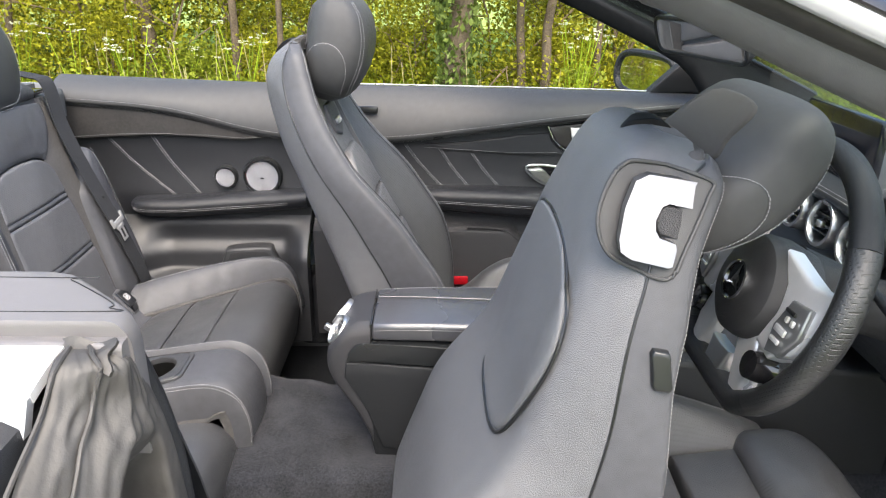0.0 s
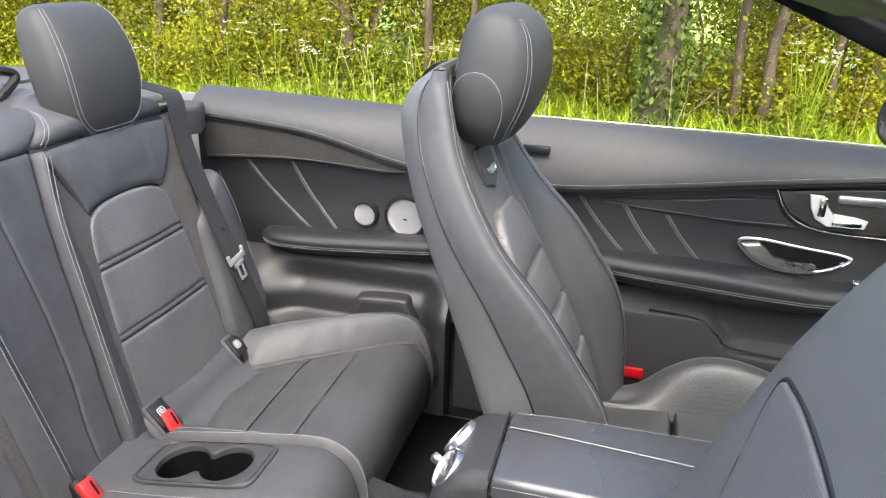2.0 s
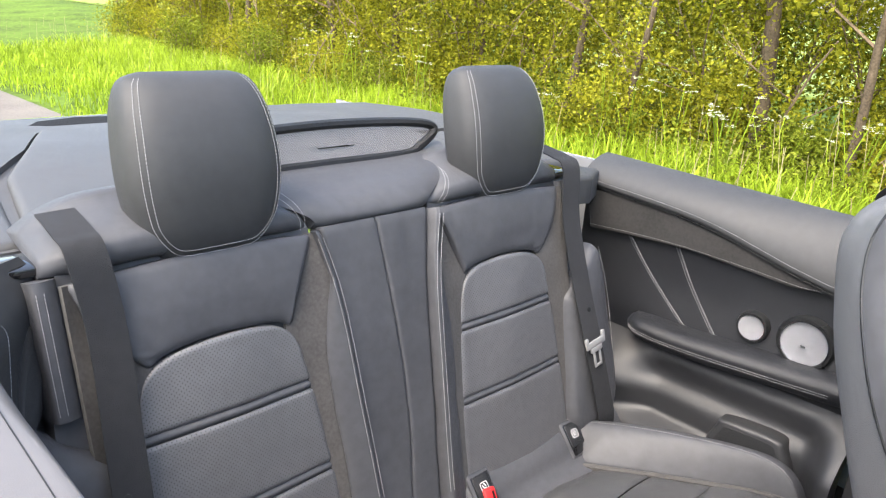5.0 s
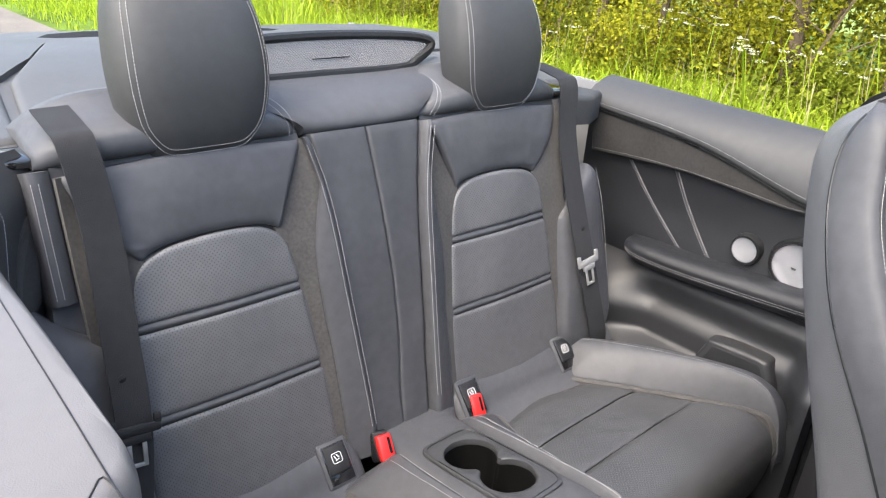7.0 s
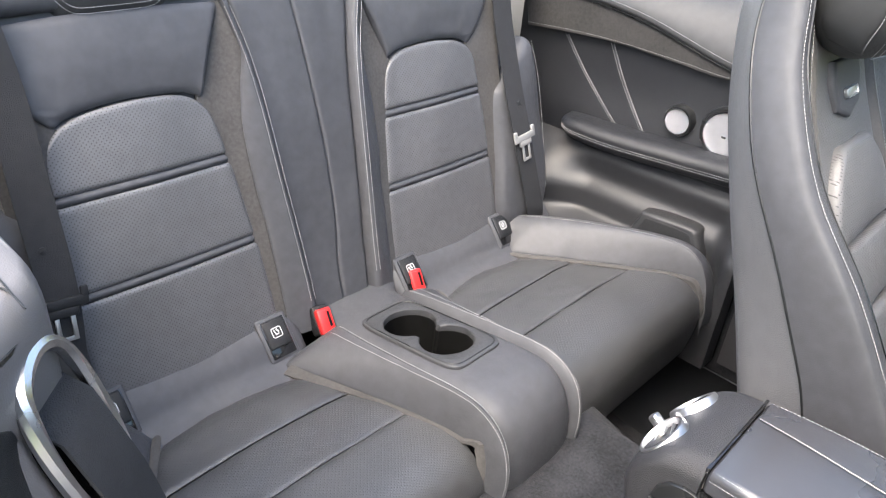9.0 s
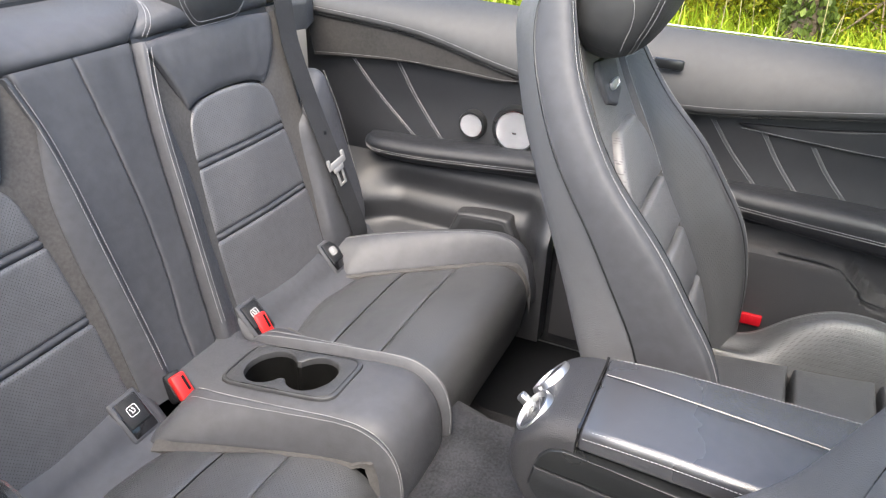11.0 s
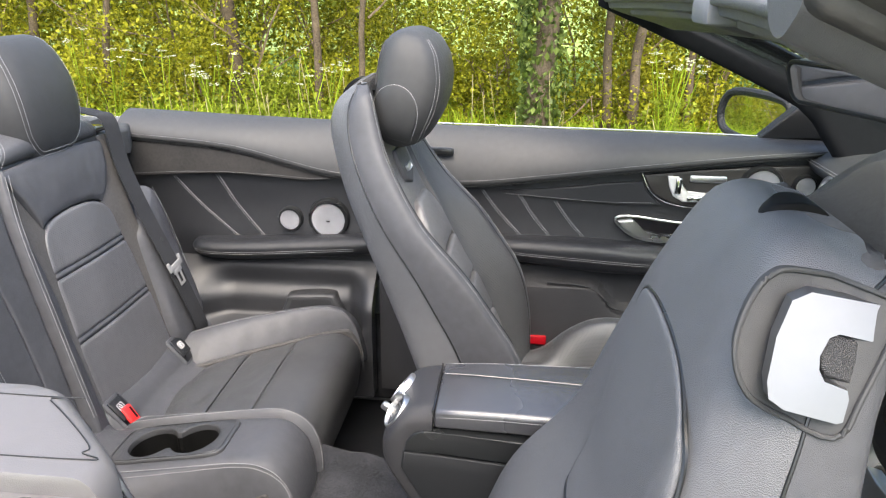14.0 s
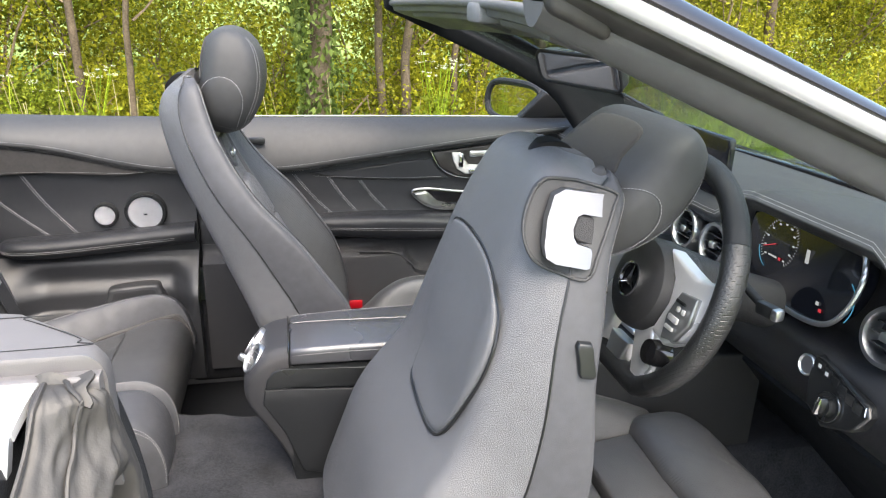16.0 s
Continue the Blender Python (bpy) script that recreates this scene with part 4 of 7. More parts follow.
def dense(pts, gap):
    """Points spread along a closed outline."""
    out = []
    n = len(pts)
    for i in range(n):
        a, b = np.array(pts[i], float), np.array(pts[(i + 1) % n], float)
        k = max(1, int(np.linalg.norm(b - a) / gap))
        out += [tuple(a + (b - a) * j / k) for j in range(k)]
    return out


class headrest_mesh:
    """A head restraint: width, height, thickness; its base at the origin, facing +x."""
    def __init__(self, w, h, d):
        self.w, self.h, self.d = w, h, d

    def ring(self, t, n=40):
        w, h, d = self.w, self.h, self.d
        half = interp(t, [0, 0.06, 0.2, 0.45, 0.75, 0.92, 0.98, 1.0], [0.30 * w, 0.36 * w, 0.45 * w, 0.5 * w, 0.48 * w, 0.43 * w, 0.37 * w, 0.28 * w])
        th = interp(t, [0, 0.06, 0.2, 0.6, 0.85, 0.96, 1.0], [0.18 * d, 0.32 * d, 0.44 * d, 0.5 * d, 0.42 * d, 0.26 * d, 0.10 * d])
        cx = interp(t, [0, 0.5, 1.0], [-0.006, 0.0, -0.018])
        out = []
        for i in range(n):
            a = 2 * math.pi * i / n
            c, s = math.cos(a), math.sin(a)
            e = 0.62
            out.append(Vector((cx + th * math.copysign(abs(c) ** e, c), half * math.copysign(abs(s) ** e, s), t * h)))
        return out

    def copy_to(self, m):
        bm = loft([self.ring(t) for t in [0, 0.015, 0.03, 0.06, 0.1, 0.15] + [0.2 + 0.06 * k for k in range(12)] + [0.92, 0.95, 0.975, 0.99, 1.0]])
        bm.transform(m)
        return bm


def headrest_seams(w, h, d):
    """A double seam down both sides and round the foot of a head restraint's face."""
    H = headrest_mesh(w, h, d)
    bm = bmesh.new()
    N = 160

    def at(k, t):
        r = H.ring(t, N)
        i = int(math.floor(k))
        p = r[i % N] + (r[(i + 1) % N] - r[i % N]) * (k - i)
        out = Vector((p.x, p.y, -0.4 * w * step(0.25, 0.0, t))).normalized()
        return p + out * 0.0012
    for k0, foot in ((20, 0.075), (23.5, 0.045)):
        line = [at(k0, 0.97 - 0.75 * j / 24) for j in range(24)]
        for j in range(41):
            q = 1 - 2 * j / 40
            line.append(at(k0 * (1 if q > 0 else -1) * abs(q) ** 0.8, foot + (0.22 - foot) * abs(q) ** 5))
        line += [at(-k0, 0.22 + 0.75 * (j + 1) / 24) for j in range(24)]
        stitches(line, bm=bm, up=(1, 0.3, 0))
    return bm


for side in (1, -1):
    rear_seat(side)


# near-black colour that puts the shade of deep holes into their surfaces
HOLE_SHADE = material("hole_shade_black", (0.004, 0.004, 0.004), 0.6, vary=0.1, spec=0.15)


def rear_middle():
    """The fixed middle of the rear bench, with the cup holder."""
    T = thing("rear_centre_console", "grey leather middle of the rear bench with double cup holder", "cup holder", "", (-0.6, 0, 0.3))
    inv = Matrix.Translation((0.6, 0, -0.3))
    P = lambda name, bm, mat, label="", sharp=40: part(name, (bm.transform(inv), bm)[1], mat, T, label, sharp)
    F = on_back()
    mid = lambda w: interp(w, [0.0, 0.07, 0.16, 0.27, 0.40, 0.53], [-0.012, -0.010, 0.0, 0.003, -0.004, -0.016])
    for sd in (-1, 1):
        def half(u, v):
            w = -0.03 + 0.556 * v
            y0, y1 = mid(w), BACK_MID + sd * crease_a(w)
            y = y0 + (y1 - y0) * eased(u, 0.5)
            d = min(u, 1 - u) * abs(y1 - y0)
            crush = 0.0016 * noise.noise(Vector((y * 26, w * 16, 3.0))) + 0.0022 * math.exp(-(u / 0.12) ** 2) * noise.noise(Vector((2.0, w * 42, 8.0 * sd)))
            return F(y, w, 0.0165 + roll_edge(d + 0.0006, 0.014, 0.0065) + roll_edge((1 - v) * 0.55 + 0.001, 0.008, 0.005) + crush)
        P("back_panel", slab(half, 26, 70, (-0.025, 0, -0.006)), LEATHER)
    hump = spline([(-0.925, 1.028), (-0.918, 1.038), (-0.922, 1.050), (-0.938, 1.064), (-0.965, 1.075), (-1.005, 1.083), (-1.05, 1.086), (-1.09, 1.080)], 5)
    nh = len(hump) - 1

    def top(u, v):
        i = min(nh - 1, int(v * nh))
        q = hump[i] + (hump[i + 1] - hump[i]) * (v * nh - i)
        hw = 0.112 + 0.16 * step(0.15, 1.0, v)
        t = 2 * u - 1
        return (q[0] - 0.010 * abs(t) ** 5 * (1 - v), BACK_MID + t * hw, q[1] + 0.020 * abs(t) ** 4 * step(0.45, 1.0, v) + 0.001 * noise.noise(Vector((t * 4, v * 3, 6.0))))
    P("top_panel", slab(top, 24, 18, (-0.03, 0, -0.01)), LEATHER, "smooth leather behind the seats", sharp=60)
    # deck with its double cup holder; the wells are real holes
    def D(x, y, h):
        return (x, y, deck_z(x) + h)
    prof = spline([(-0.885, 0.515), (-0.86, 0.526), (-0.80, 0.527), (-0.70, 0.542), (-0.60, 0.560), (-0.50, 0.578), (-0.45, 0.586), (-0.41, 0.587), (-0.378, 0.574), (-0.355, 0.545), (-0.344, 0.50), (-0.345, 0.44), (-0.36, 0.33)], 6)
    nd = len(prof) - 1
    cup_x = (-0.632, -0.550)
    CR = 0.0425

    def over_cup(x, y):
        return min(math.hypot(x - c, y) for c in cup_x) < CR + 0.004 or (abs(y) < 0.024 and cup_x[0] < x < cup_x[1])
    bm = bmesh.new()
    nv = 40
    grid = []
    for k in range(4 * nd + 1):
        i = min(nd - 1, k // 4)
        q = prof[i] + (prof[i + 1] - prof[i]) * (k / 4 - i)
        hw = 0.076 + 0.034 * step(-0.74, -0.80, q[0])
        row = []
        for j in range(nv + 1):
            t = 2 * j / nv - 1
            row.append(bm.verts.new((q[0] - 0.010 * abs(t) ** 4 * step(-0.42, -0.36, q[0]), t * hw, q[1] + 0.004 * (1 - t * t) - 0.010 * abs(t) ** 8)))
        grid.append(row)
    for a, b in zip(grid, grid[1:]):
        for j in range(nv):
            c = (a[j].co + b[j + 1].co) / 2
            if not over_cup(c.x, c.y):
                bm.faces.new((a[j], a[j + 1], b[j + 1], b[j]))
    P("deck", bm, LEATHER, "smooth leather-covered deck", 70)
    # frame: a ring from its rounded outline in to the figure-of-eight opening
    fx = (cup_x[0] + cup_x[1]) / 2 + 0.001
    n = 96

    def eight(t):
        """Edge of the opening in direction t from its middle."""
        c, sn = math.cos(t), math.sin(t)
        r = 0.02
        while r < 0.2 and (min(math.hypot(fx + r * c - k, r * sn) for k in cup_x) < CR or (abs(r * sn) < 0.022 and abs(r * c) < 0.03)):
            r += 0.0008
        return r

    def edge(t):
        c, sn = math.cos(t), math.sin(t)
        e = 7.0
        return 1 / ((abs(c) / 0.112) ** e + (abs(sn) / 0.056) ** e) ** (1 / e)
    ang = [2 * math.pi * k / n for k in range(n)]
    skew = lambda t, r: (fx + r * math.cos(t), r * math.sin(t))
    rr = [[(*skew(t, edge(t) * k), h) for t in ang] for k, h in ((1.0, 0.002), (0.992, 0.0068), (0.975, 0.0078))]
    inn = [[(*skew(t, eight(t) + k), h) for t in ang] for k, h in ((0.004, 0.0078), (0.0012, 0.0068), (0.0, 0.003), (-0.0003, -0.004))]
    P("cup_frame", loft([[D(x, y, h) for x, y, h in r] for r in rr + inn], caps=False), PLASTIC_FRAME, "smooth dark cup holder frame", 50)
    P("frame_groove", tube([D(*skew(t, edge(t) * 0.93), 0.0080) for t in ang], 0.0009, 6, closed=True), PLASTIC_SHINY)
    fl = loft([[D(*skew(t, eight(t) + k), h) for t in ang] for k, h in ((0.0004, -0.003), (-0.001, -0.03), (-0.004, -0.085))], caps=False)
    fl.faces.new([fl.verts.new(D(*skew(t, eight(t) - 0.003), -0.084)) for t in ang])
    P("cup_well", fl, HOLE_SHADE, "deep cup well with its shade coloured black")
    return T


rear_middle()

# ---- car: cabin shell ----
def floor_height(x, y):
    t = 0.205 * (1 - step(0.15, 0.26, abs(y + 0.01))) + 0.05 * step(-0.20, -0.36, x) * (1 - step(0.2, 0.5, abs(y)))
    return 0.205 + min(1.2 * t, 0.255) + 0.004 * noise.noise(Vector((x * 6, y * 6, 0)))


def floor_pan():
    bm = slab(lambda u, v: (-0.60 + 1.9 * u, -0.76 + 1.52 * v, floor_height(-0.60 + 1.9 * u, -0.76 + 1.52 * v)), 40, 70, (0, 0, -0.03))
    return tagged(obj("floor", bm, CARPET), label="dark charcoal carpeted car floor with raised tunnel", category="floor", kind="structure")


floor_pan()


def placer(T, flip=None):
    """Parts built in the room's coordinates, moved into the frame of their thing; flip first carries them to the other side of the car."""
    inv = Matrix.Translation(-Vector(T.location)) @ (flip or Matrix())

    def P(name, bm, mat, label="", sharp=40, parent=None, m=None, kind=""):
        if m is not None:
            bm.transform(m)
        bm.transform(inv)
        return part(name, bm, mat, parent or T, label, sharp, kind)
    return P


HOUSING = material("housing_grain", (0.024, 0.024, 0.027), 0.45, vary=0.10, bump=0.5, bump_scale=900, bump_kind="cells")
LID = material("lid_leather", (0.045, 0.046, 0.052), 0.27, vary=0.08, bump=0.12, bump_scale=1500, bump_kind="cells", scale=5, spec=0.9)


def console():
    T = thing("centre_console", "black leather-trimmed centre console with closed armrest lid", "console", "", (0.1, -0.022, 0.4))
    P = placer(T)
    yc = -0.022

    def ring(x, w, top, bot, r, crown=0.0):
        return [(x, yc + a, (top + bot) / 2 + b + (crown * (1 - (a / w) ** 2) if b > 0 else 0)) for a, b in rrect(2 * w, top - bot, min(r, 0.45 * (top - bot), 0.45 * 2 * w), 6)]
    # rear housing: its top runs on from the lid and rolls down to the air outlets, its back slants to the foot
    st = []
    for x, w, top, bot in spline([(-0.190, 0.050, 0.656, 0.640), (-0.1885, 0.062, 0.664, 0.630), (-0.184, 0.070, 0.676, 0.617), (-0.176, 0.075, 0.690, 0.603), (-0.164, 0.078, 0.706, 0.585), (-0.150, 0.080, 0.719, 0.563), (-0.132, 0.081, 0.727, 0.533), (-0.112, 0.081, 0.7305, 0.490), (-0.106, 0.081, 0.731, 0.470)], 4):
        st.append(ring(x, w, top, bot, 0.022, 0.003))
    P("rear_housing", loft(st), HOUSING, "rounded black grained rear housing", 60)
    st = []
    for x, w, top, bot in ((-0.110, 0.074, 0.690, 0.47), (-0.10, 0.078, 0.692, 0.43), (0.0, 0.082, 0.690, 0.42), (0.2, 0.092, 0.684, 0.41), (0.42, 0.105, 0.675, 0.40), (0.60, 0.12, 0.67, 0.38), (0.85, 0.13, 0.67, 0.36)):
        st.append(ring(x, w, top, bot, 0.012))
    P("body", loft(st), PLASTIC, "soft black console body")
    for sd in (-1, 1):
        flank = lambda x, z, h: (x, yc + sd * (0.0815 + 0.055 * max(0.0, x + 0.1) + 0.015 * (z - 0.66) + h), z)
        upper = [(-0.150, 0.6615), (-0.146, 0.678), (-0.134, 0.692), (-0.118, 0.6975), (0.40, 0.684), (0.40, 0.642), (0.10, 0.650)]
        P("side_band", pad(dense(upper, 0.02), flank, 0.0035, 0.004, depth=0.02, inner=3), PLASTIC_SHINY, "smooth black upper band")
        lower = [(-0.1510, 0.6570), (0.10, 0.6455), (0.40, 0.637), (0.40, 0.43), (-0.02, 0.455), (-0.090, 0.474), (-0.117, 0.556), (-0.156, 0.628)]
        P("side_panel", pad(dense(lower, 0.02), flank, 0.0040, 0.004, depth=0.02, inner=4), PLASTIC, "matt black side panel")
    lid = []
    for x, w, z in ((-0.1035, 0.072, 0.712), (-0.1025, 0.0765, 0.726), (-0.099, 0.0785, 0.7305), (-0.06, 0.080, 0.7325), (0.0, 0.082, 0.734), (0.2, 0.088, 0.736), (0.34, 0.092, 0.734), (0.352, 0.090, 0.722)):
        r = rrect(2 * w, z - 0.698, 0.009, 5)
        lid.append([(x, yc + a - 0.03 * max(0.0, x), (z + 0.698) / 2 + b + (0.006 * (1 - (a / w) ** 2) if b > 0 else 0)) for a, b in r])
    L = P("lid", loft(lid), LID, "smooth black leather armrest lid", 60)
    P("lid_gap", box((0.004, 0.150, 0.030), at=(-0.1052, yc, 0.716), bevel=0.001), PIANO, "dark gap behind the lid")
    run = [-0.098 + 0.44 * k / 24 for k in range(25)]
    half = lambda x: interp(x, [-0.10, -0.06, 0.0, 0.2, 0.34], [0.0775, 0.0798, 0.082, 0.088, 0.092])
    top = lambda x: interp(x, [-0.10, -0.06, 0.0, 0.2, 0.34], [0.7300, 0.7325, 0.734, 0.736, 0.734])
    bm = stitches([(x, yc - 0.03 * max(0.0, x) - half(x) + 0.004, top(x) - 0.0010) for x in run], bm=None, up=(0, -0.6, 0.8))
    stitches([(x, yc - 0.03 * max(0.0, x) - half(x) - 0.0004, top(x) - 0.0105) for x in run], bm=bm, up=(0, -1, 0.1))
    stitches([(x, yc - 0.03 * max(0.0, x) + half(x) - 0.005, top(x) + 0.0002) for x in run], bm=bm, up=(0, 0.5, 0.8))
    P("stitching", bm, THREAD, "pale contrast stitching", parent=L)
    P("lid_crease", tube([(x, yc + 0.032 - 0.09 * (x + 0.1), top(x) + 0.0046) for x in run], 0.0012, 6), LID, "raised seam across the lid", parent=L)
    # two round outlets on the slanted face
    for sd in (-1, 1):
        m = pose(-0.1680, yc + sd * 0.036, 0.6985, 0, -54, 0) @ pose(0, 0, 0, sd * -9, 0, 0)
        V = P("air_vent", lathe([(0.030, -0.012), (0.0305, 0.003), (0.0290, 0.0065), (0.0262, 0.0072), (0.0252, 0.004), (0.0248, -0.010)], m, 36), SATIN, "round air vent with chrome rim")
        P("vent_core", lathe([(0.0, -0.003), (0.0245, -0.003), (0.0245, -0.012), (0.0, -0.012)], m, 28), PIANO, "dark vent core", parent=V)
        for k in (-1, 0, 1):
            P("vane", box((0.0018, 0.044 if k == 0 else 0.036, 0.005), at=(k * 0.0115, 0, 0.0005), m=m @ pose(0, 0, 0, 0, 0, 20)), SATIN, parent=V)
        P("hub", lathe([(0.0055, -0.004), (0.0060, 0.0015), (0.0045, 0.003), (0.0, 0.0035)], m, 18), PLASTIC_SHINY, parent=V)
    m = pose(-0.1840, yc - 0.006, 0.682, 0, -54, 0)
    P("vent_switch", box((0.013, 0.012, 0.020), at=(0, 0, 0.008), bevel=0.0035, segs=3, m=m), SATIN, "small pale vent lever")
    # gear tunnel ahead of the lid: gloss panel, touch pad, screen controls
    P("centre_panel", pad(dense([(0.37, -0.085), (0.37, 0.075), (0.62, 0.085), (0.82, 0.10), (0.82, -0.11), (0.62, -0.095)], 0.03), lambda x, y, h: (x, y, 0.675 + 0.28 * max(0, x - 0.55) + h), 0.006, 0.008, depth=0.03), WOOD, "dark trimmed centre panel")
    P("control_pad", box((0.085, 0.06, 0.016), at=(0.47, yc, 0.692), bevel=0.006), SATIN, "silver control pad")
    P("selector_row", box((0.03, 0.13, 0.012), at=(0.60, yc, 0.703), bevel=0.004, m=None), SATIN, "row of silver switches")
    for k in range(5):
        P("switch", box((0.02, 0.018, 0.008), at=(0.635, yc - 0.05 + 0.025 * k, 0.718), bevel=0.002), PIANO)
    return T


console()


# ---- far side: door and quarter trim ----
def fall_line(x):
    return interp(x, [-1.05, -0.98, -0.72, -0.51, -0.40, -0.12, 0.09, 0.31, 0.55, 0.75], [0.98, 0.978, 0.955, 0.905, 0.888, 0.882, 0.905, 0.935, 0.965, 0.985])


def belt_line(x):
    return interp(x, [-1.1, -0.45, 0.42, 0.75], [1.040, 1.020, 1.008, 1.000])


def upper_trim(x0, x1):
    """The padded top of the side trim: from the belt down to its stitched edge and under."""
    def f(u, v):
        x = x0 + (x1 - x0) * u
        a, b = fall_line(x), belt_line(x)
        if v < 0.12:
            q = v / 0.12
            return (x, 0.735 - 0.040 * math.sin(q * math.pi / 2), a - 0.010 + 0.010 * (1 - math.cos(q * math.pi / 2)))
        q = (v - 0.12) / 0.88
        bulge = 0.018 * math.sin(math.pi * q) ** 0.8
        z = a + (b - a) * (1 - (1 - q) ** 1.25)
        return (x, 0.695 + 0.095 * q ** 1.6 - 0.35 * bulge * 0.3, z + 0.35 * bulge * (q > 0))
    return slab(f, 60, 26, (0, 0.04, -0.012))


def lower_panel_y(x, z):
    """The concave leather insert between the padded top and the armrest."""
    return 0.722 - 0.012 * step(0.80, 0.70, z)


def trim_parts(P, x0, x1):
    P("upper_trim", upper_trim(x0, x1), LEATHER_TOP_AND_SHADE, "padded dark grey leather top", sharp=60)
    P("insert_panel", slab(lambda u, v: (x0 + (x1 - x0) * u, lower_panel_y(0, 0.62 + (fall_line(x0 + (x1 - x0) * u) - 0.004 - 0.62) * v), 0.62 + (fall_line(x0 + (x1 - x0) * u) - 0.004 - 0.62) * v), 40, 12, (0, 0.03, 0)), DOOR_LEATHER, "smooth black leather insert")
    n = 60
    line = [(x0 + 0.01 + (x1 - x0 - 0.02) * k / n) for k in range(n + 1)]
    P("stitching", stitches([(x, 0.6945, fall_line(x) + 0.009) for x in line], up=(0, -0.9, 0.4)), THREAD, "pale contrast stitching")
    P("piping", tube([(x, 0.7005, fall_line(x) - 0.007) for x in line], 0.0025, 6), PLASTIC_SHINY)


def diagonal(P, a, b, curve=0.0):
    """A double-stitched seam across the insert, in a shallow groove."""
    pts = spline([(a[0], a[1]), ((a[0] + b[0]) / 2 + curve, (a[1] + b[1]) / 2), (b[0], b[1])], 8)
    bm = bmesh.new()
    for off in (-0.004, 0.004):
        stitches([(p[0] + off, lower_panel_y(p[0], p[1]) - 0.0015, p[1]) for p in pts], bm=bm, up=(0, -1, 0))
    P("stitching", bm, THREAD, "pale contrast stitching")
    P("seam_rib", tube([(p[0], lower_panel_y(p[0], p[1]) + 0.0005, p[1]) for p in pts], 0.0022, 6), LEATHER)


def armrest(P, pts, name="armrest"):
    """A padded ledge along the trim: x, height of its top, reach into the cabin, thickness."""
    rings = []
    fine = spline(pts, 8)
    for x, z, y, t in fine:
        sec = [(0.725, z + 0.004), (y + 0.035, z + 0.006), (y + 0.012, z + 0.002), (y, z - 0.010), (y + 0.002, z - t * 0.55), (y + 0.014, z - t * 0.9), (y + 0.04, z - t), (0.725, z - t)]
        rings.append([(x, a, b) for a, b, *_ in [tuple(q) for q in spline(sec, 4)]] )
    rings = [[(r[0][0] - 0.004, 0.70 + (p[1] - 0.70) * 0.6, (min(q[2] for q in r) + max(q[2] for q in r)) / 2 + (p[2] - (min(q[2] for q in r) + max(q[2] for q in r)) / 2) * 0.6) for p in r] if i == 0 else r for i, r in enumerate(rings)]
    A = P(name, loft(rings), DOOR_LEATHER, "padded leather armrest")
    bm = bmesh.new()
    for o in (0.0, 0.005):
        stitches([(x, y - 0.0006, z - t * 0.42 - o) for x, z, y, t in fine[2:-2]], bm=bm, up=(0, -1, 0))
    P("stitching", bm, THREAD, "pale contrast stitching", parent=A)
    return A


def speaker(P, x, z, r, y=0.712, logo=False):
    m = pose(x, y, z, 90, 0, 0)
    S = P("speaker", lathe([(r * 1.24, -0.01), (r * 1.24, 0.004), (r * 1.16, 0.010), (r * 1.06, 0.010), (r * 1.03, 0.006)], m, 36), PLASTIC_SHINY, "round metal-grilled speaker with black ring")
    P("grille", lathe([(0.0, 0.0125), (r * 0.5, 0.0120), (r * 0.85, 0.0105), (r * 0.97, 0.0085), (r, 0.004), (r, 0.0)], m, 36), MESH_METAL, "fine silver metal mesh", parent=S)
    P("rim", lathe([(r * 0.985, 0.006), (r * 0.995, 0.0105), (r * 1.03, 0.0105), (r * 1.04, 0.006)], m, 36), CHROME, parent=S)
    if logo:
        P("badge", box((0.010, 0.004, 0.0006), at=(0, -0.004, 0.0128), m=m), SATIN, "small plain badge", parent=S)
    return S


MOULDED = material("moulded_plastic", (0.024, 0.025, 0.028), 0.40, vary=0.08, bump=0.15, bump_scale=1800, bump_kind="cells", rough_vary=0.04)


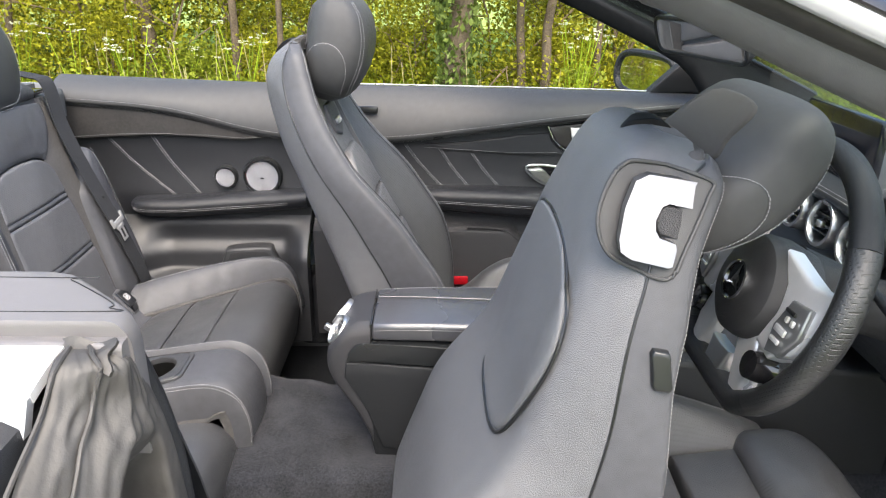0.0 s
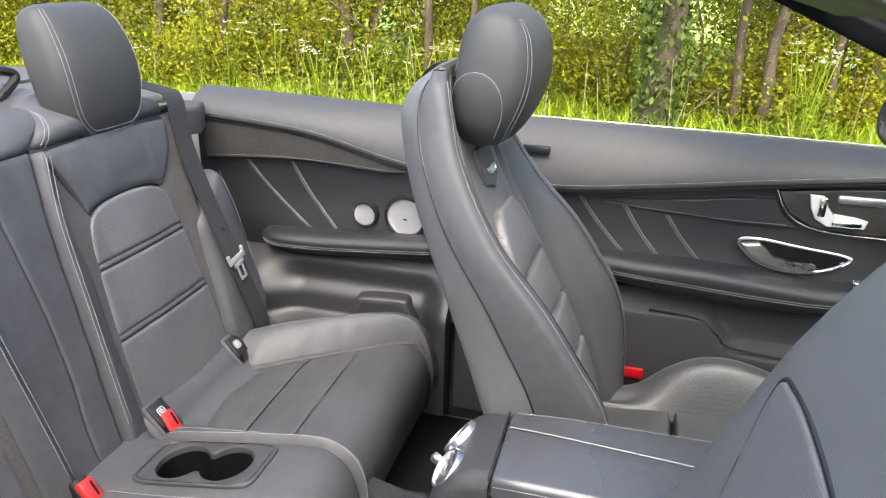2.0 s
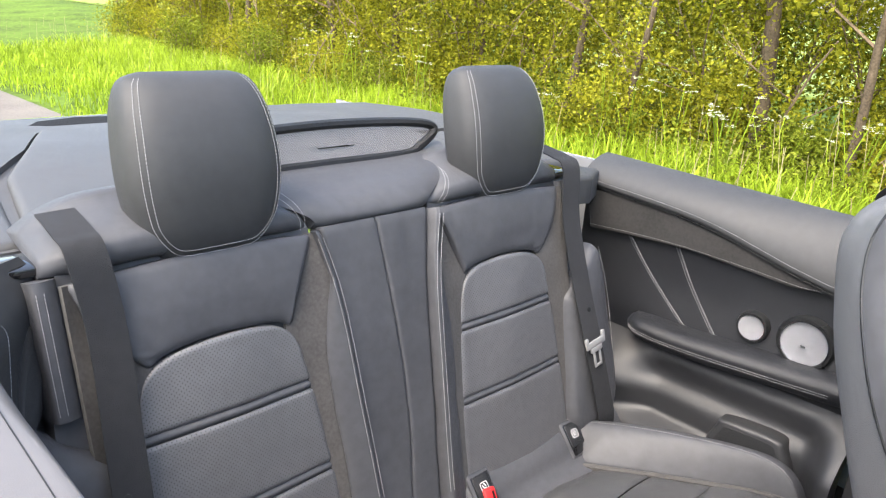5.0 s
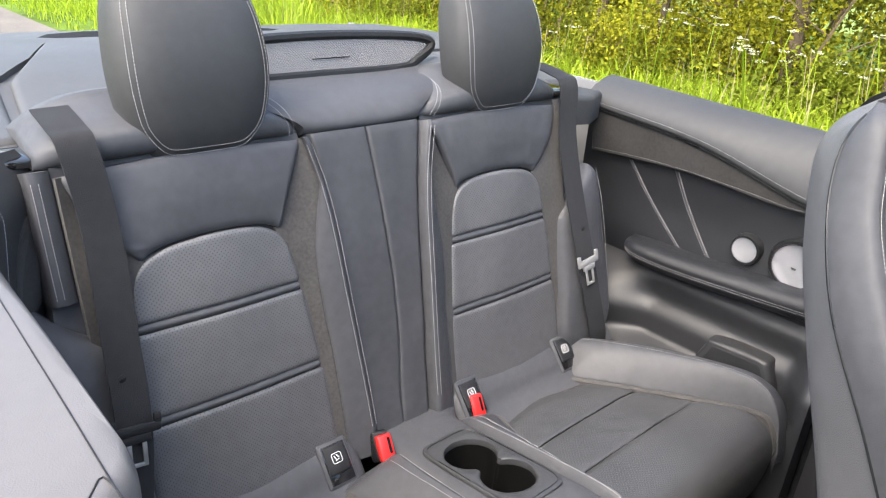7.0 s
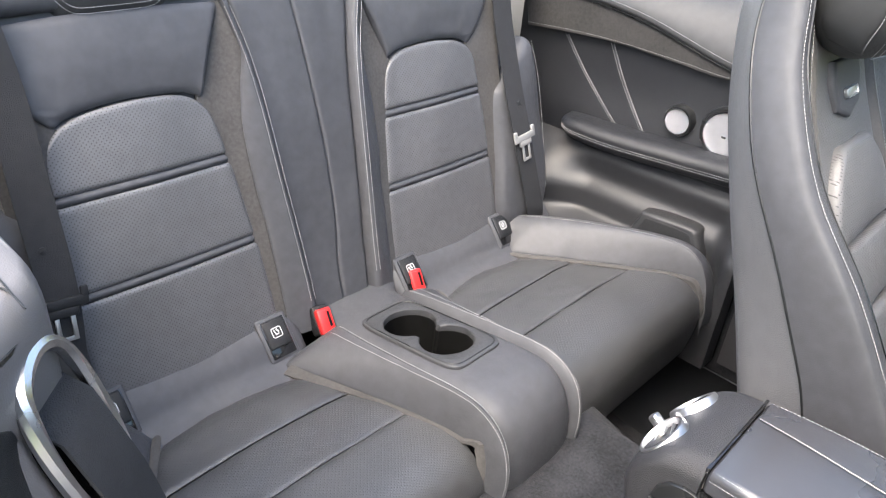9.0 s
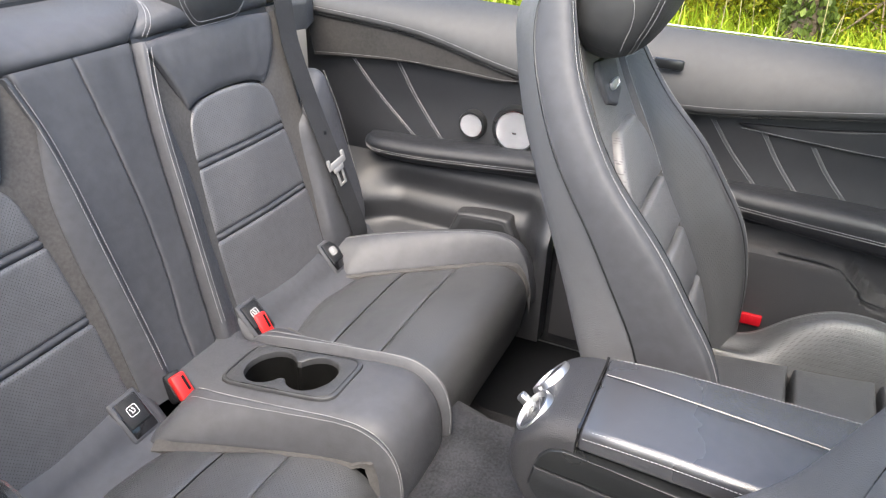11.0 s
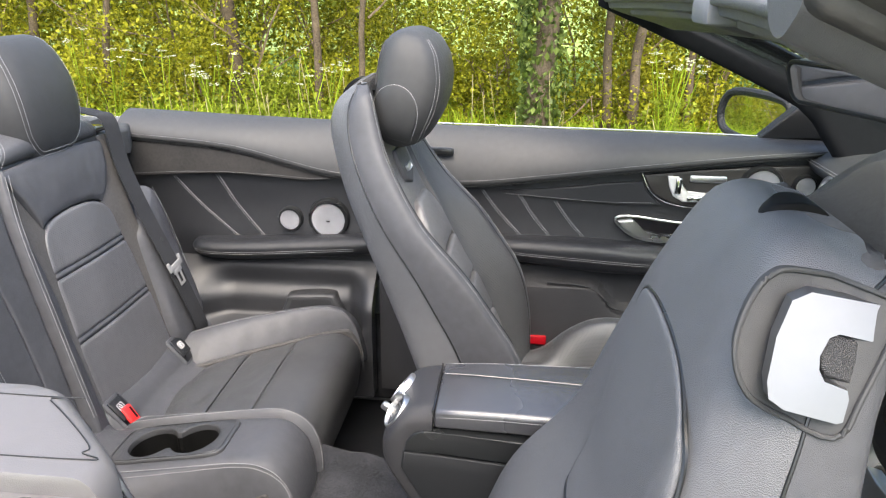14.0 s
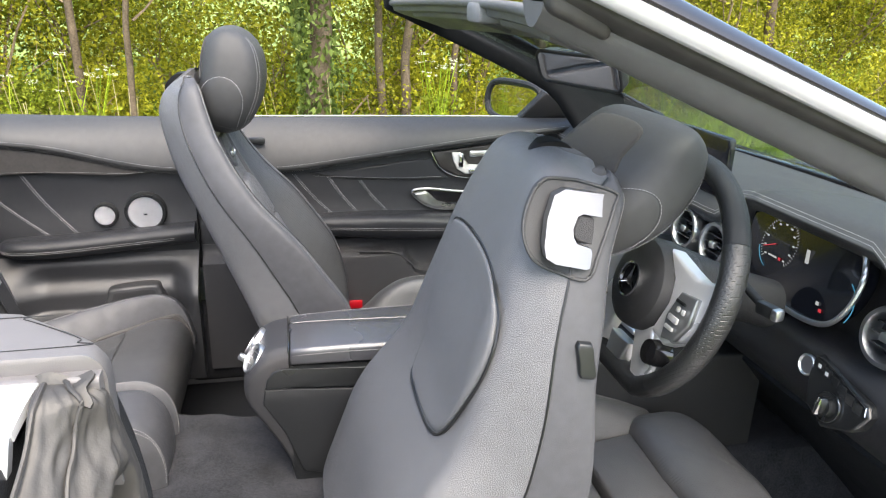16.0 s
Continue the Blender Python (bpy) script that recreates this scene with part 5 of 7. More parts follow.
def quarter_trim(flip=None):
    T = thing("quarter_trim", "rear side trim in black leather with speakers and armrest", "trim panel", "side trims", (-0.68, -0.60 if flip else 0.72, 0.5))
    P = placer(T, flip)
    if not flip:
        P("pillar_filler", box((0.13, 0.03, 0.42), at=(-0.335, 0.755, 0.80)), PLASTIC)
        P("sill_carpet", box((0.46, 0.10, 0.24), at=(-0.18, 0.735, 0.36), bevel=0.03, segs=3), CARPET, "dark carpeted sill")
    trim_parts(P, -1.03, -0.347)
    # suede sickle under the padded top
    up = [(-1.02, 0.968), (-0.85, 0.964), (-0.72, 0.946), (-0.60, 0.919), (-0.51, 0.896), (-0.46, 0.883)]
    lo = [(-0.52, 0.876), (-0.62, 0.882), (-0.77, 0.886), (-0.89, 0.882), (-1.00, 0.874)]
    P("suede_inlay", pad(dense([tuple(p) for p in spline(up, 6)] + [tuple(p) for p in spline(lo, 6)], 0.02), lambda x, z, h: (x, 0.713 - h, z), 0.010, 0.008, depth=0.01), SUEDE_DARK, "brownish black suede inlay")
    P("stitching", stitches([(p[0], 0.7035, p[1] + 0.006) for p in spline([(-0.47, 0.879), (-0.52, 0.876), (-0.62, 0.882), (-0.77, 0.886), (-0.89, 0.882), (-1.00, 0.874)], 10)], up=(0, -1, 0)), THREAD, "pale contrast stitching")
    diagonal(P, (-0.895, 0.872), (-0.725, 0.712), -0.012)
    diagonal(P, (-0.775, 0.878), (-0.652, 0.712), -0.010)
    armrest(P, [(-0.845, 0.703, 0.672, 0.030), (-0.80, 0.708, 0.648, 0.044), (-0.70, 0.712, 0.642, 0.048), (-0.55, 0.722, 0.645, 0.048), (-0.35, 0.734, 0.655, 0.046)])
    speaker(P, -0.582, 0.768, 0.0265)
    speaker(P, -0.478, 0.772, 0.0445, logo=True)
    # hard lower moulding with a dished shelf
    def dish(x, z):
        return step(-0.88, -0.74, x) * (1 - step(-0.43, -0.36, x)) * step(0.475, 0.510, z) * (1 - step(0.575, 0.645, z))

    def low_y(x, z):
        return 0.716 - 0.105 * step(0.675, 0.545, z) + 0.065 * dish(x, z)
    P("lower_moulding", slab(lambda u, v: (-0.95 + 0.60 * u, low_y(-0.95 + 0.60 * u, 0.30 + 0.365 * v), 0.30 + 0.365 * v), 72, 60, (0, 0.05, 0)), MOULDED, "smooth dished black plastic", sharp=70)
    tray = [(-0.598, 0.492), (-0.592, 0.556), (-0.575, 0.572), (-0.475, 0.578), (-0.452, 0.562), (-0.442, 0.500)]
    K = P("pocket", pad([tuple(p) for p in spline(tray, 4, closed=True)], lambda x, z, h: (x, 0.664 - h - 0.10 * (0.58 - z), z), 0.012, 0.010, depth=0.05), MOULDED, "shallow moulded tray")
    inner = [(x * 0.80 - 0.5175 * 0.20, z * 0.72 + 0.535 * 0.28) for x, z in tray]
    P("tray_floor", pad([tuple(p) for p in spline(inner, 4, closed=True)], lambda x, z, h: (x, 0.6515 - h - 0.10 * (0.58 - z), z), 0.0005, 0.004, depth=0.002), PLASTIC, parent=K)
    if flip:
        # the trim turns inwards behind the seat
        bend = spline([(-0.60, 0.6950), (-0.74, 0.684), (-0.85, 0.655), (-0.93, 0.612), (-0.962, 0.572)], 8)
        nb = len(bend) - 1
        def turned(u, v, out=0.0):
            k = min(nb - 1, int(u * nb))
            p = bend[k] + (bend[k + 1] - bend[k]) * (u * nb - k)
            d = bend[k + 1] - bend[k]
            d = d / np.linalg.norm(d)
            return (p[0] + d[1] * out, p[1] - d[0] * out + 0.035 * step(0.86, 1.0, v) ** 2, 0.60 + 0.452 * v)
        P("corner_trim", slab(turned, 40, 24, (0, 0.03, -0.004)), LEATHER_TOP_AND_SHADE, "curved padded rear corner", sharp=60)
        P("stitching", stitches([turned(u, v, 0.0) for u, v in [tuple(p) for p in spline([(0.30, 0.50), (0.42, 0.66), (0.52, 0.80), (0.55, 0.90), (0.50, 0.97)], 10)]], up=(0.5, -0.8, 0)), THREAD, "pale contrast stitching")
        patch = spline([(0.46, 0.56), (0.95, 0.64), (0.96, 0.88), (0.80, 0.86), (0.60, 0.76)], 5, closed=True)
        P("suede_patch", pad([tuple(p) for p in patch], lambda u, v, h: turned(u, v, -h), 0.004, 0.03, depth=0.003), SUEDE_DARK, "brownish black suede inlay")
    # belt outlet and rear corner of the cabin
    P("corner_cover", pad(dense([(-0.99, 0.70), (-1.10, 0.66), (-1.13, 0.52), (-1.06, 0.46), (-0.955, 0.48), (-0.94, 0.60)], 0.02), lambda x, y, h: (x, y + (0.105 if flip else 0), 1.015 + h - 0.06 * (y - 0.5)), 0.012, 0.015, depth=0.05), LEATHER_TOP_AND_SHADE)
    P("belt_slot", box((0.06, 0.085, 0.012), at=(-0.975, 0.485 + (0.105 if flip else 0), 1.036), bevel=0.004, m=None), PIANO, "dark belt outlet")
    return T


quarter_trim()
NEAR = Matrix.Translation((0, 0.105, 0)) @ Matrix.Diagonal((1, -1, 1, 1))
quarter_trim(NEAR)


def far_door():
    T = thing("front_door", "closed front car door trimmed in black leather with metal switches", "car door", "", (0.2, 0.75, 0.5))
    P = placer(T)
    trim_parts(P, -0.337, 0.78)
    P("door_skin", slab(lambda u, v: (-0.337 + 1.12 * u, 0.80 + 0.09 * math.sin(math.pi * min(1, v * 0.9)), 0.30 + (belt_line(-0.337 + 1.12 * u) - 0.012 - 0.30) * (1 - v)), 20, 16, (0, 0.01, 0)), PAINT, "silver painted outer skin")
    P("belt_strip", sweep([(x, 0.802, belt_line(x) + 0.001) for x in [-0.337 + 1.12 * k / 16 for k in range(17)]], rrect(0.006, 0.003, 0.001)), SATIN, "bright metal belt strip")
    diagonal(P, (-0.075, 0.862), (0.030, 0.742), -0.006)
    diagonal(P, (0.022, 0.850), (0.105, 0.742), -0.005)
    diagonal(P, (0.112, 0.838), (0.192, 0.742), -0.005)
    # folded flap below the padded top
    flap = [(-0.03, 0.866), (0.10, 0.875), (0.25, 0.895), (0.325, 0.900), (0.335, 0.875), (0.37, 0.842), (0.30, 0.838), (0.15, 0.843), (0.02, 0.853)]
    P("flap", pad(dense(flap, 0.02), lambda x, z, h: (x, 0.722 - h, z), 0.007, 0.006, depth=0.006), DOOR_LEATHER)
    P("stitching", stitches([(x, 0.7145, z) for x, z in [tuple(p) for p in spline([(-0.02, 0.858), (0.10, 0.851), (0.22, 0.845), (0.35, 0.846)], 10)]], up=(0, -1, 0), pitch=0.006), THREAD, "pale contrast stitching")
    armrest(P, [(-0.05, 0.742, 0.668, 0.050), (0.05, 0.744, 0.650, 0.058), (0.20, 0.744, 0.640, 0.070), (0.32, 0.738, 0.636, 0.066), (0.45, 0.730, 0.640, 0.050), (0.60, 0.745, 0.660, 0.042), (0.74, 0.765, 0.685, 0.036)])
    # dark wood-look field with the seat switches
    wood = [(0.318, 0.918), (0.345, 0.872), (0.40, 0.846), (0.50, 0.840), (0.62, 0.845), (0.76, 0.865), (0.77, 0.955), (0.60, 0.948), (0.45, 0.934)]
    W = P("trim_field", pad(dense(wood, 0.02), lambda x, z, h: (x, 0.716 - h, z), 0.006, 0.006, depth=0.01), WOOD, "dark open-pored trim field")
    P("trim_edge", tube([(p[0], 0.7085, p[1]) for p in spline([(0.316, 0.922), (0.345, 0.872), (0.40, 0.845), (0.50, 0.838), (0.62, 0.843), (0.76, 0.863)], 8)], 0.0018, 6), CHROME, parent=W)
    sw = [(0.378, 0.918), (0.405, 0.917), (0.412, 0.900), (0.425, 0.882), (0.47, 0.878), (0.495, 0.872), (0.49, 0.855), (0.42, 0.853), (0.395, 0.868), (0.384, 0.892)]
    S = P("seat_switch", pad(dense(sw, 0.012), lambda x, z, h: (x, 0.709 - h, z), 0.004, 0.004, depth=0.008), SWITCH_GREY, "silver seat-shaped adjuster")
    P("back_button", box((0.014, 0.006, 0.042), at=(0.405, 0.702, 0.895), bevel=0.004, m=None), CHROME, parent=S)
    P("base_button", box((0.055, 0.006, 0.012), at=(0.456, 0.702, 0.864), bevel=0.004), CHROME, parent=S)
    P("memory_buttons", box((0.088, 0.006, 0.017), at=(0.475, 0.708, 0.913), bevel=0.004), SATIN, "brushed strip of memory keys")
    speaker(P, 0.60, 0.900, 0.042, 0.705)
    speaker(P, 0.70, 0.905, 0.022, 0.705)
    # pull handle in its recess
    rec = [(0.262, 0.805), (0.30, 0.812), (0.38, 0.803), (0.47, 0.793), (0.478, 0.782), (0.44, 0.758), (0.38, 0.747), (0.32, 0.755), (0.28, 0.778)]
    H = P("handle_recess", pad(dense(rec, 0.012), lambda x, z, h: (x, 0.713 - h, z), 0.004, 0.004, depth=0.006), PIANO, "dark handle recess")
    P("recess_ring", tube([(p[0], 0.7085, p[1]) for p in spline(rec, 5, closed=True)], 0.0032, 6, closed=True), SATIN, parent=H)
    hand = [(0.266, 0.800), (0.30, 0.806), (0.315, 0.795), (0.335, 0.775), (0.375, 0.764), (0.42, 0.764), (0.40, 0.753), (0.36, 0.750), (0.315, 0.760), (0.282, 0.780)]
    P("door_handle", pad(dense(hand, 0.01), lambda x, z, h: (x, 0.704 - h, z), 0.008, 0.006, depth=0.004), SATIN, "satin metal door handle", parent=H)
    # window switch on the armrest
    P("window_switch", box((0.050, 0.022, 0.014), at=(0.505, 0.668, 0.752), bevel=0.004, m=None), CHROME, "chromed window switch")
    # lower door: pocket and reflector
    def low(u, v):
        x = -0.337 + 1.10 * u
        z = 0.30 + 0.37 * v
        cut = step(0.21, 0.29, x) * 0.070
        y = 0.705 - 0.045 * (1 - step(0.625 - cut, 0.650 - cut, z))
        return (x, y, z)
    P("lower_panel", slab(low, 90, 60, (0, 0.05, 0)), HOUSING, "soft black lower panel")
    P("pocket_edge", tube([tuple(p) for p in spline([(0.10, 0.664, 0.640), (0.20, 0.664, 0.632), (0.25, 0.662, 0.598), (0.30, 0.660, 0.572), (0.60, 0.660, 0.560)], 8)], 0.003, 8), PLASTIC)
    R = P("reflector", box((0.066, 0.012, 0.025), at=(0.072, 0.652, 0.481), bevel=0.004), RED_LENS, "red door reflector lamp")
    P("release_bezel", box((0.062, 0.012, 0.020), at=(-0.180, 0.706, 0.962), bevel=0.005, m=None), PLASTIC_SHINY, "small black marked plate")
    return T


far_door()

# ---- front seats ----
def rear_x(z):
    return interp(z, [0.45, 0.60, 0.69, 0.74, 0.85, 0.91, 0.98, 1.05, 1.11, 1.14, 1.16, 1.182], [-0.100, -0.155, -0.190, -0.210, -0.258, -0.284, -0.316, -0.338, -0.348, -0.340, -0.325, -0.295])


def front_x(z):
    """The foremost edge of the side bolster."""
    return interp(z, [0.45, 0.60, 0.71, 0.79, 0.86, 0.95, 1.06, 1.13, 1.165, 1.182], [0.06, 0.05, 0.02, -0.03, -0.08, -0.16, -0.225, -0.248, -0.258, -0.268])


def centre_x(z):
    return interp(z, [0.45, 0.60, 0.71, 0.80, 0.90, 1.0, 1.10, 1.15, 1.182], [0.02, -0.025, -0.075, -0.125, -0.172, -0.220, -0.256, -0.268, -0.274])


def half_w(z):
    return interp(z, [0.45, 0.55, 0.70, 0.85, 0.95, 1.04, 1.08, 1.114, 1.147, 1.168, 1.182], [0.240, 0.252, 0.258, 0.254, 0.236, 0.209, 0.193, 0.180, 0.168, 0.154, 0.128])


def rear_w(z):
    return interp(z, [0.45, 0.55, 0.62, 0.70, 0.80, 0.90, 0.98, 1.05, 1.11, 1.15, 1.182], [0.225, 0.235, 0.238, 0.228, 0.212, 0.196, 0.172, 0.150, 0.136, 0.124, 0.098])


def seat_ring(z):
    xr, hw, rw, xs, xc = rear_x(z), half_w(z), rear_w(z), front_x(z), centre_x(z)
    half = [(xr + 0.004, 0.0), (xr + 0.003, rw * 0.45), (xr + 0.007, rw * 0.76), (xr + 0.024, rw * 0.97), (xr + 0.52 * (xs - xr), 0.22 * rw + 0.76 * hw), (xs - 0.014, hw * 0.99), (xs + 0.002, hw * 0.955), (xs + 0.002, hw * 0.84), ((xc + xs) / 2 + 0.004, hw * 0.70), (xc + 0.004, hw * 0.56), (xc, hw * 0.28), (xc + 0.002, 0.0)]
    full = half + [(x, -y) for x, y in half[-2:0:-1]]
    return [Vector((p[0], p[1], z)) for p in spline(full, 4, closed=True)]


def strip(zs, i0, i1, curl=0.007):
    """Part of the backrest's skin between two lines of its outline, its edges turned in."""
    rings = []
    for z in zs:
        r = seat_ring(z)
        n = len(r)
        mid = Vector((sum(p.x for p in r) / n, 0, z))
        seg = [r[k % n] for k in range(i0, i1 + 1)]
        a, b = seg[0] + (mid - seg[0]).normalized() * curl, seg[-1] + (mid - seg[-1]).normalized() * curl
        rings.append([a] + seg + [b])
    return loft(rings, closed=False)


def ring_line(zs, k, off=0.0012):
    out = []
    for z in zs:
        r = seat_ring(z)
        p = r[k % len(r)]
        mid = Vector((centre_x(z) - 0.06, 0, z))
        out.append(p + (p - mid).normalized() * off)
    return out


def seat_headrest(P, s):
    """The larger head restraint of a front seat, with its side ears."""
    w, h, d = (0.280, 0.213, 0.136) if s > 0 else (0.296, 0.226, 0.116)
    m = pose(-0.222, 0, 1.063, 0, 15, 0) if s > 0 else pose(-0.228, 0, 1.038, 0, 10, 0)
    H = headrest_mesh(w, h, d)
    # darker than the seat's own leather: the shade is in the colour
    hr = P("headrest", H.copy_to(m), LEATHER_TOP_AND_SHADE, "rounded leather head restraint")
    hb = headrest_seams(w, h, d)
    hb.transform(m)
    P("stitching", hb, THREAD, "pale contrast stitching", parent=hr)
    for s in (1, -1):
        # arched ear on each side
        xc, hw = -0.10 * d, 0.33 * d
        o = dense([(xc - hw * 0.8, 0.016), (xc - hw, 0.06)] + [(xc - hw * math.cos(math.pi * k / 12), 0.066 + 0.056 * math.sin(math.pi * k / 12)) for k in range(13)] + [(xc + hw, 0.06), (xc + hw * 0.9, 0.016)], 0.01)
        def ear(x, z, hh):
            t = min(0.98, max(0.02, z / h))
            half = max(abs(p.y) for p in H.ring(t))
            th = max(p.x for p in H.ring(t))
            c = min(1.0, abs(x) / max(th, 0.01))
            return m @ Vector((x, s * ((half * (1 - c ** 3.2) ** 0.31 if c < 1 else 0.3 * half) + hh - 0.001), z))
        P("ear_panel", pad(o, ear, 0.003, 0.004, depth=0.006), LEATHER_TOP_AND_SHADE, "arched side panel", parent=hr)
        P("stitching", stitches([ear(x, z, 0.0035) for x, z in o if z > 0.017], up=(0, s, 0)), THREAD, "pale contrast stitching", parent=hr)
    back = [(-0.085, 0.098), (0.085, 0.098), (0.084, 0.13), (0.062, 0.178), (-0.062, 0.178), (-0.084, 0.13)]
    def rearf(y, z, hh):
        r = H.ring(z / h)
        x0, x1 = min(p.x for p in r), max(p.x for p in r)
        half = max(p.y for p in r)
        c = (x0 + x1) / 2
        return m @ Vector((c - (x1 - x0) / 2 * max(0.0, 1 - min(1.0, abs(y) / half) ** 3.2) ** 0.31 - hh, y, z))
    P("rear_inlay", pad([tuple(q) for q in spline(back, 5, closed=True)], rearf, 0.003, 0.006, depth=0.006), SUEDE_DARK, "dark textured rear inlay", parent=hr)
    return hr


def front_seat(s, lean, label, slide=0.0):
    """A front seat; s: its side of the car; lean: degrees by which the backrest is tipped forward."""
    T = thing("sports_seat", label, "car seat", "front seats", (0.1, s * 0.362, 0.25))
    inv = Matrix.Translation(-Vector(T.location))
    turn = Matrix.Translation((slide, s * 0.362, 0.41)) @ pose(0, 0, 0, 0, lean, 0) @ Matrix.Translation((0, 0, -0.41))
    flat = Matrix.Translation((slide, s * 0.362, 0)) if s > 0 else Matrix.Translation((slide + 0.085, s * 0.362, 0.045))

    def P(name, bm, mat, label="", sharp=40, parent=None, m=turn):
        if s < 0 and m is turn and name in ("backrest", "core", "bolster", "wing", "suede_strip", "face", "stitching", "seam") and parent is None:
            for v in bm.verts:                                 # this backrest has a lower shoulder line
                v.co.z = min(v.co.z, 1.0) + 0.80 * max(0.0, v.co.z - 1.0)
        if s < 0 and m is turn:                                # and a fuller lower back
            for v in bm.verts:
                v.co.x -= 0.045 * (1 - step(0.58, 0.80, v.co.z)) * step(0.02, -0.10, v.co.x)
        bm.transform(inv @ m)
        return part(name, bm, mat, parent or T, label, sharp)
    zs = [0.45 + 0.68 * k / 44 for k in range(44)] + [1.135, 1.145, 1.154, 1.162, 1.169, 1.175, 1.179, 1.182]
    P("backrest", strip(zs, -16, 16), LEATHER_GRAIN_LIT, "grained leather seat back", sharp=50)
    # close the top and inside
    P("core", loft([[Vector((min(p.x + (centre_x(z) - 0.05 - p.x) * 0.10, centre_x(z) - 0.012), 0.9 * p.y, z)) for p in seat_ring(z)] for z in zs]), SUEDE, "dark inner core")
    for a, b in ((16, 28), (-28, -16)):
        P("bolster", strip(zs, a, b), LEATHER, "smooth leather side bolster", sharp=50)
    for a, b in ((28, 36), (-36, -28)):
        P("wing", strip(zs, a, b, 0.004), PERF_WING_SHADED, "perforated leather inner wing", sharp=50)
    for a, b in ((36, 38), (-38, -36)):
        P("suede_strip", strip(zs, a, b, 0.004), SUEDE, "suede edging", sharp=50)
    P("face", strip(zs, 38, 50, 0.004), PERF_BACK_LIT, "perforated leather face", sharp=50)
    st = [z for z in zs if 0.50 < z < 1.175]
    for k, sg in ((25, 1), (-25, -1)):
        bm = stitches(ring_line(st, k), up=(1, 0, 0.4))
        P("stitching", bm, THREAD, "pale contrast stitching")
    for k in (16, -16, 28, -28):
        P("seam", tube(ring_line([z for z in st if z > 0.5], k, 0.0002), 0.0017, 6), PLASTIC_SHINY, "dark sewn seam")
    for k in (36, -36):
        P("stitching", stitches(ring_line([z for z in st if z > 0.82], k), up=(1, 0, 0.4)), THREAD, "pale contrast stitching")
    # raised centre sections of the face
    def face(q, z, h):
        return (centre_x(z) + 0.004 + h * 0.93, q, z + h * 0.4)
    w = lambda z: interp(z, [0.45, 0.60, 0.80, 0.88, 0.92, 0.945], [0.115, 0.120, 0.115, 0.100, 0.080, 0.050])
    for lo, hi in ((0.50, 0.645), (0.655, 0.735), (0.745, 0.825), (0.835, 0.945)):
        zz = [lo + (hi - lo) * k / 8 for k in range(9)]
        P("centre_panel", pad(dense([(-w(z), z) for z in zz] + [(w(z), z) for z in zz[::-1]], 0.02), face, 0.012, 0.010, puff=0.004, depth=0.01), PERF_BACK_LIT, "perforated grey leather")
    badge_pad = [(-0.045, 1.045), (-0.052, 1.02), (-0.040, 0.985), (0, 0.972), (0.040, 0.985), (0.052, 1.02), (0.045, 1.045)]
    P("badge_panel", pad(dense(badge_pad, 0.015), face, 0.005, 0.006, depth=0.006), LEATHER)
    tag = box((0.003, 0.042, 0.013), at=(0, 0, 0), bevel=0.004)
    tag.transform(Matrix.Translation(face(0.0, 1.003, 0.008)) @ pose(0, 0, 0, 0, -24, 0))
    P("badge", tag, SATIN, "small plain metal badge")
    # shield-shaped map panel on the back
    def rear(q, z, h):
        return (rear_x(z) + 0.005 - h - 0.0 + 0.9 * max(0, abs(q) - 0.8 * rear_w(z)) ** 1.3, q, z)
    shield = [(0.108, 0.950), (0.094, 0.89), (0.050, 0.798), (0.038, 0.755), (0.012, 0.737), (-0.091, 0.735), (-0.146, 0.748), (-0.170, 0.796), (-0.183, 0.860), (-0.174, 0.908), (-0.146, 0.937), (-0.078, 0.960), (0.010, 0.966), (0.075, 0.963)]
    shield = [(-s * q, z) for q, z in shield]
    P("map_panel", pad([tuple(p) for p in spline(shield, 5, closed=True)], rear, 0.006, 0.008, puff=0.002, depth=0.006, inner=10), LEATHER_GRAIN_LIT, "shield-shaped grained panel")
    P("panel_groove", tube([rear(p[0], p[1], 0.0012) for p in spline([(-s * 0.035 + (q + s * 0.035) * 1.018, 0.855 + (z - 0.855) * 1.018) for q, z in shield], 5, closed=True)], 0.0024, 6, closed=True), PLASTIC_SHINY)
    # easy-entry handle on the outer shoulder
    def flank(x, z):
        """The skin's y at (x, z) on the side of the backrest."""
        r = seat_ring(z)[4:24]
        for a, b in zip(r, r[1:]):
            if a.x <= x <= b.x:
                return a.y + (b.y - a.y) * (x - a.x) / max(1e-6, b.x - a.x)
        return r[0].y if x < r[0].x else r[-1].y

    def lean_face(x, z):
        """A plane through the shoulder on which the handle lies."""
        return 0.170 + 0.40 * (1.080 - z) + 0.22 * (x + 0.30)

    def corner(x, z, h):
        return (x, s * (lean_face(x, z) + h + 0.0015 - 0.5 * ((x + 0.300) ** 2 + 0.6 * (z - 1.062) ** 2)), z)

    def surround(x, z, h):
        return (x, s * (max(flank(x, z), lean_face(x, z) - 0.012) + h), z)
    rim = [(-0.338, 1.093), (-0.352, 1.076), (-0.352, 1.052), (-0.340, 1.022), (-0.318, 1.005), (-0.292, 1.005), (-0.250, 1.026), (-0.256, 1.060), (-0.272, 1.112), (-0.283, 1.126)]
    rim = [tuple(p) for p in spline(rim, 5, closed=True)]
    R = P("handle_recess", pad(rim, surround, 0.0005, 0.004, depth=0.008), LEATHER_TOP_AND_SHADE, "dark grey recessed surround")
    P("recess_rim", tube([surround(x, z, 0.0015) for x, z in rim], 0.0024, 8, closed=True), LEATHER_TOP_AND_SHADE, parent=R)
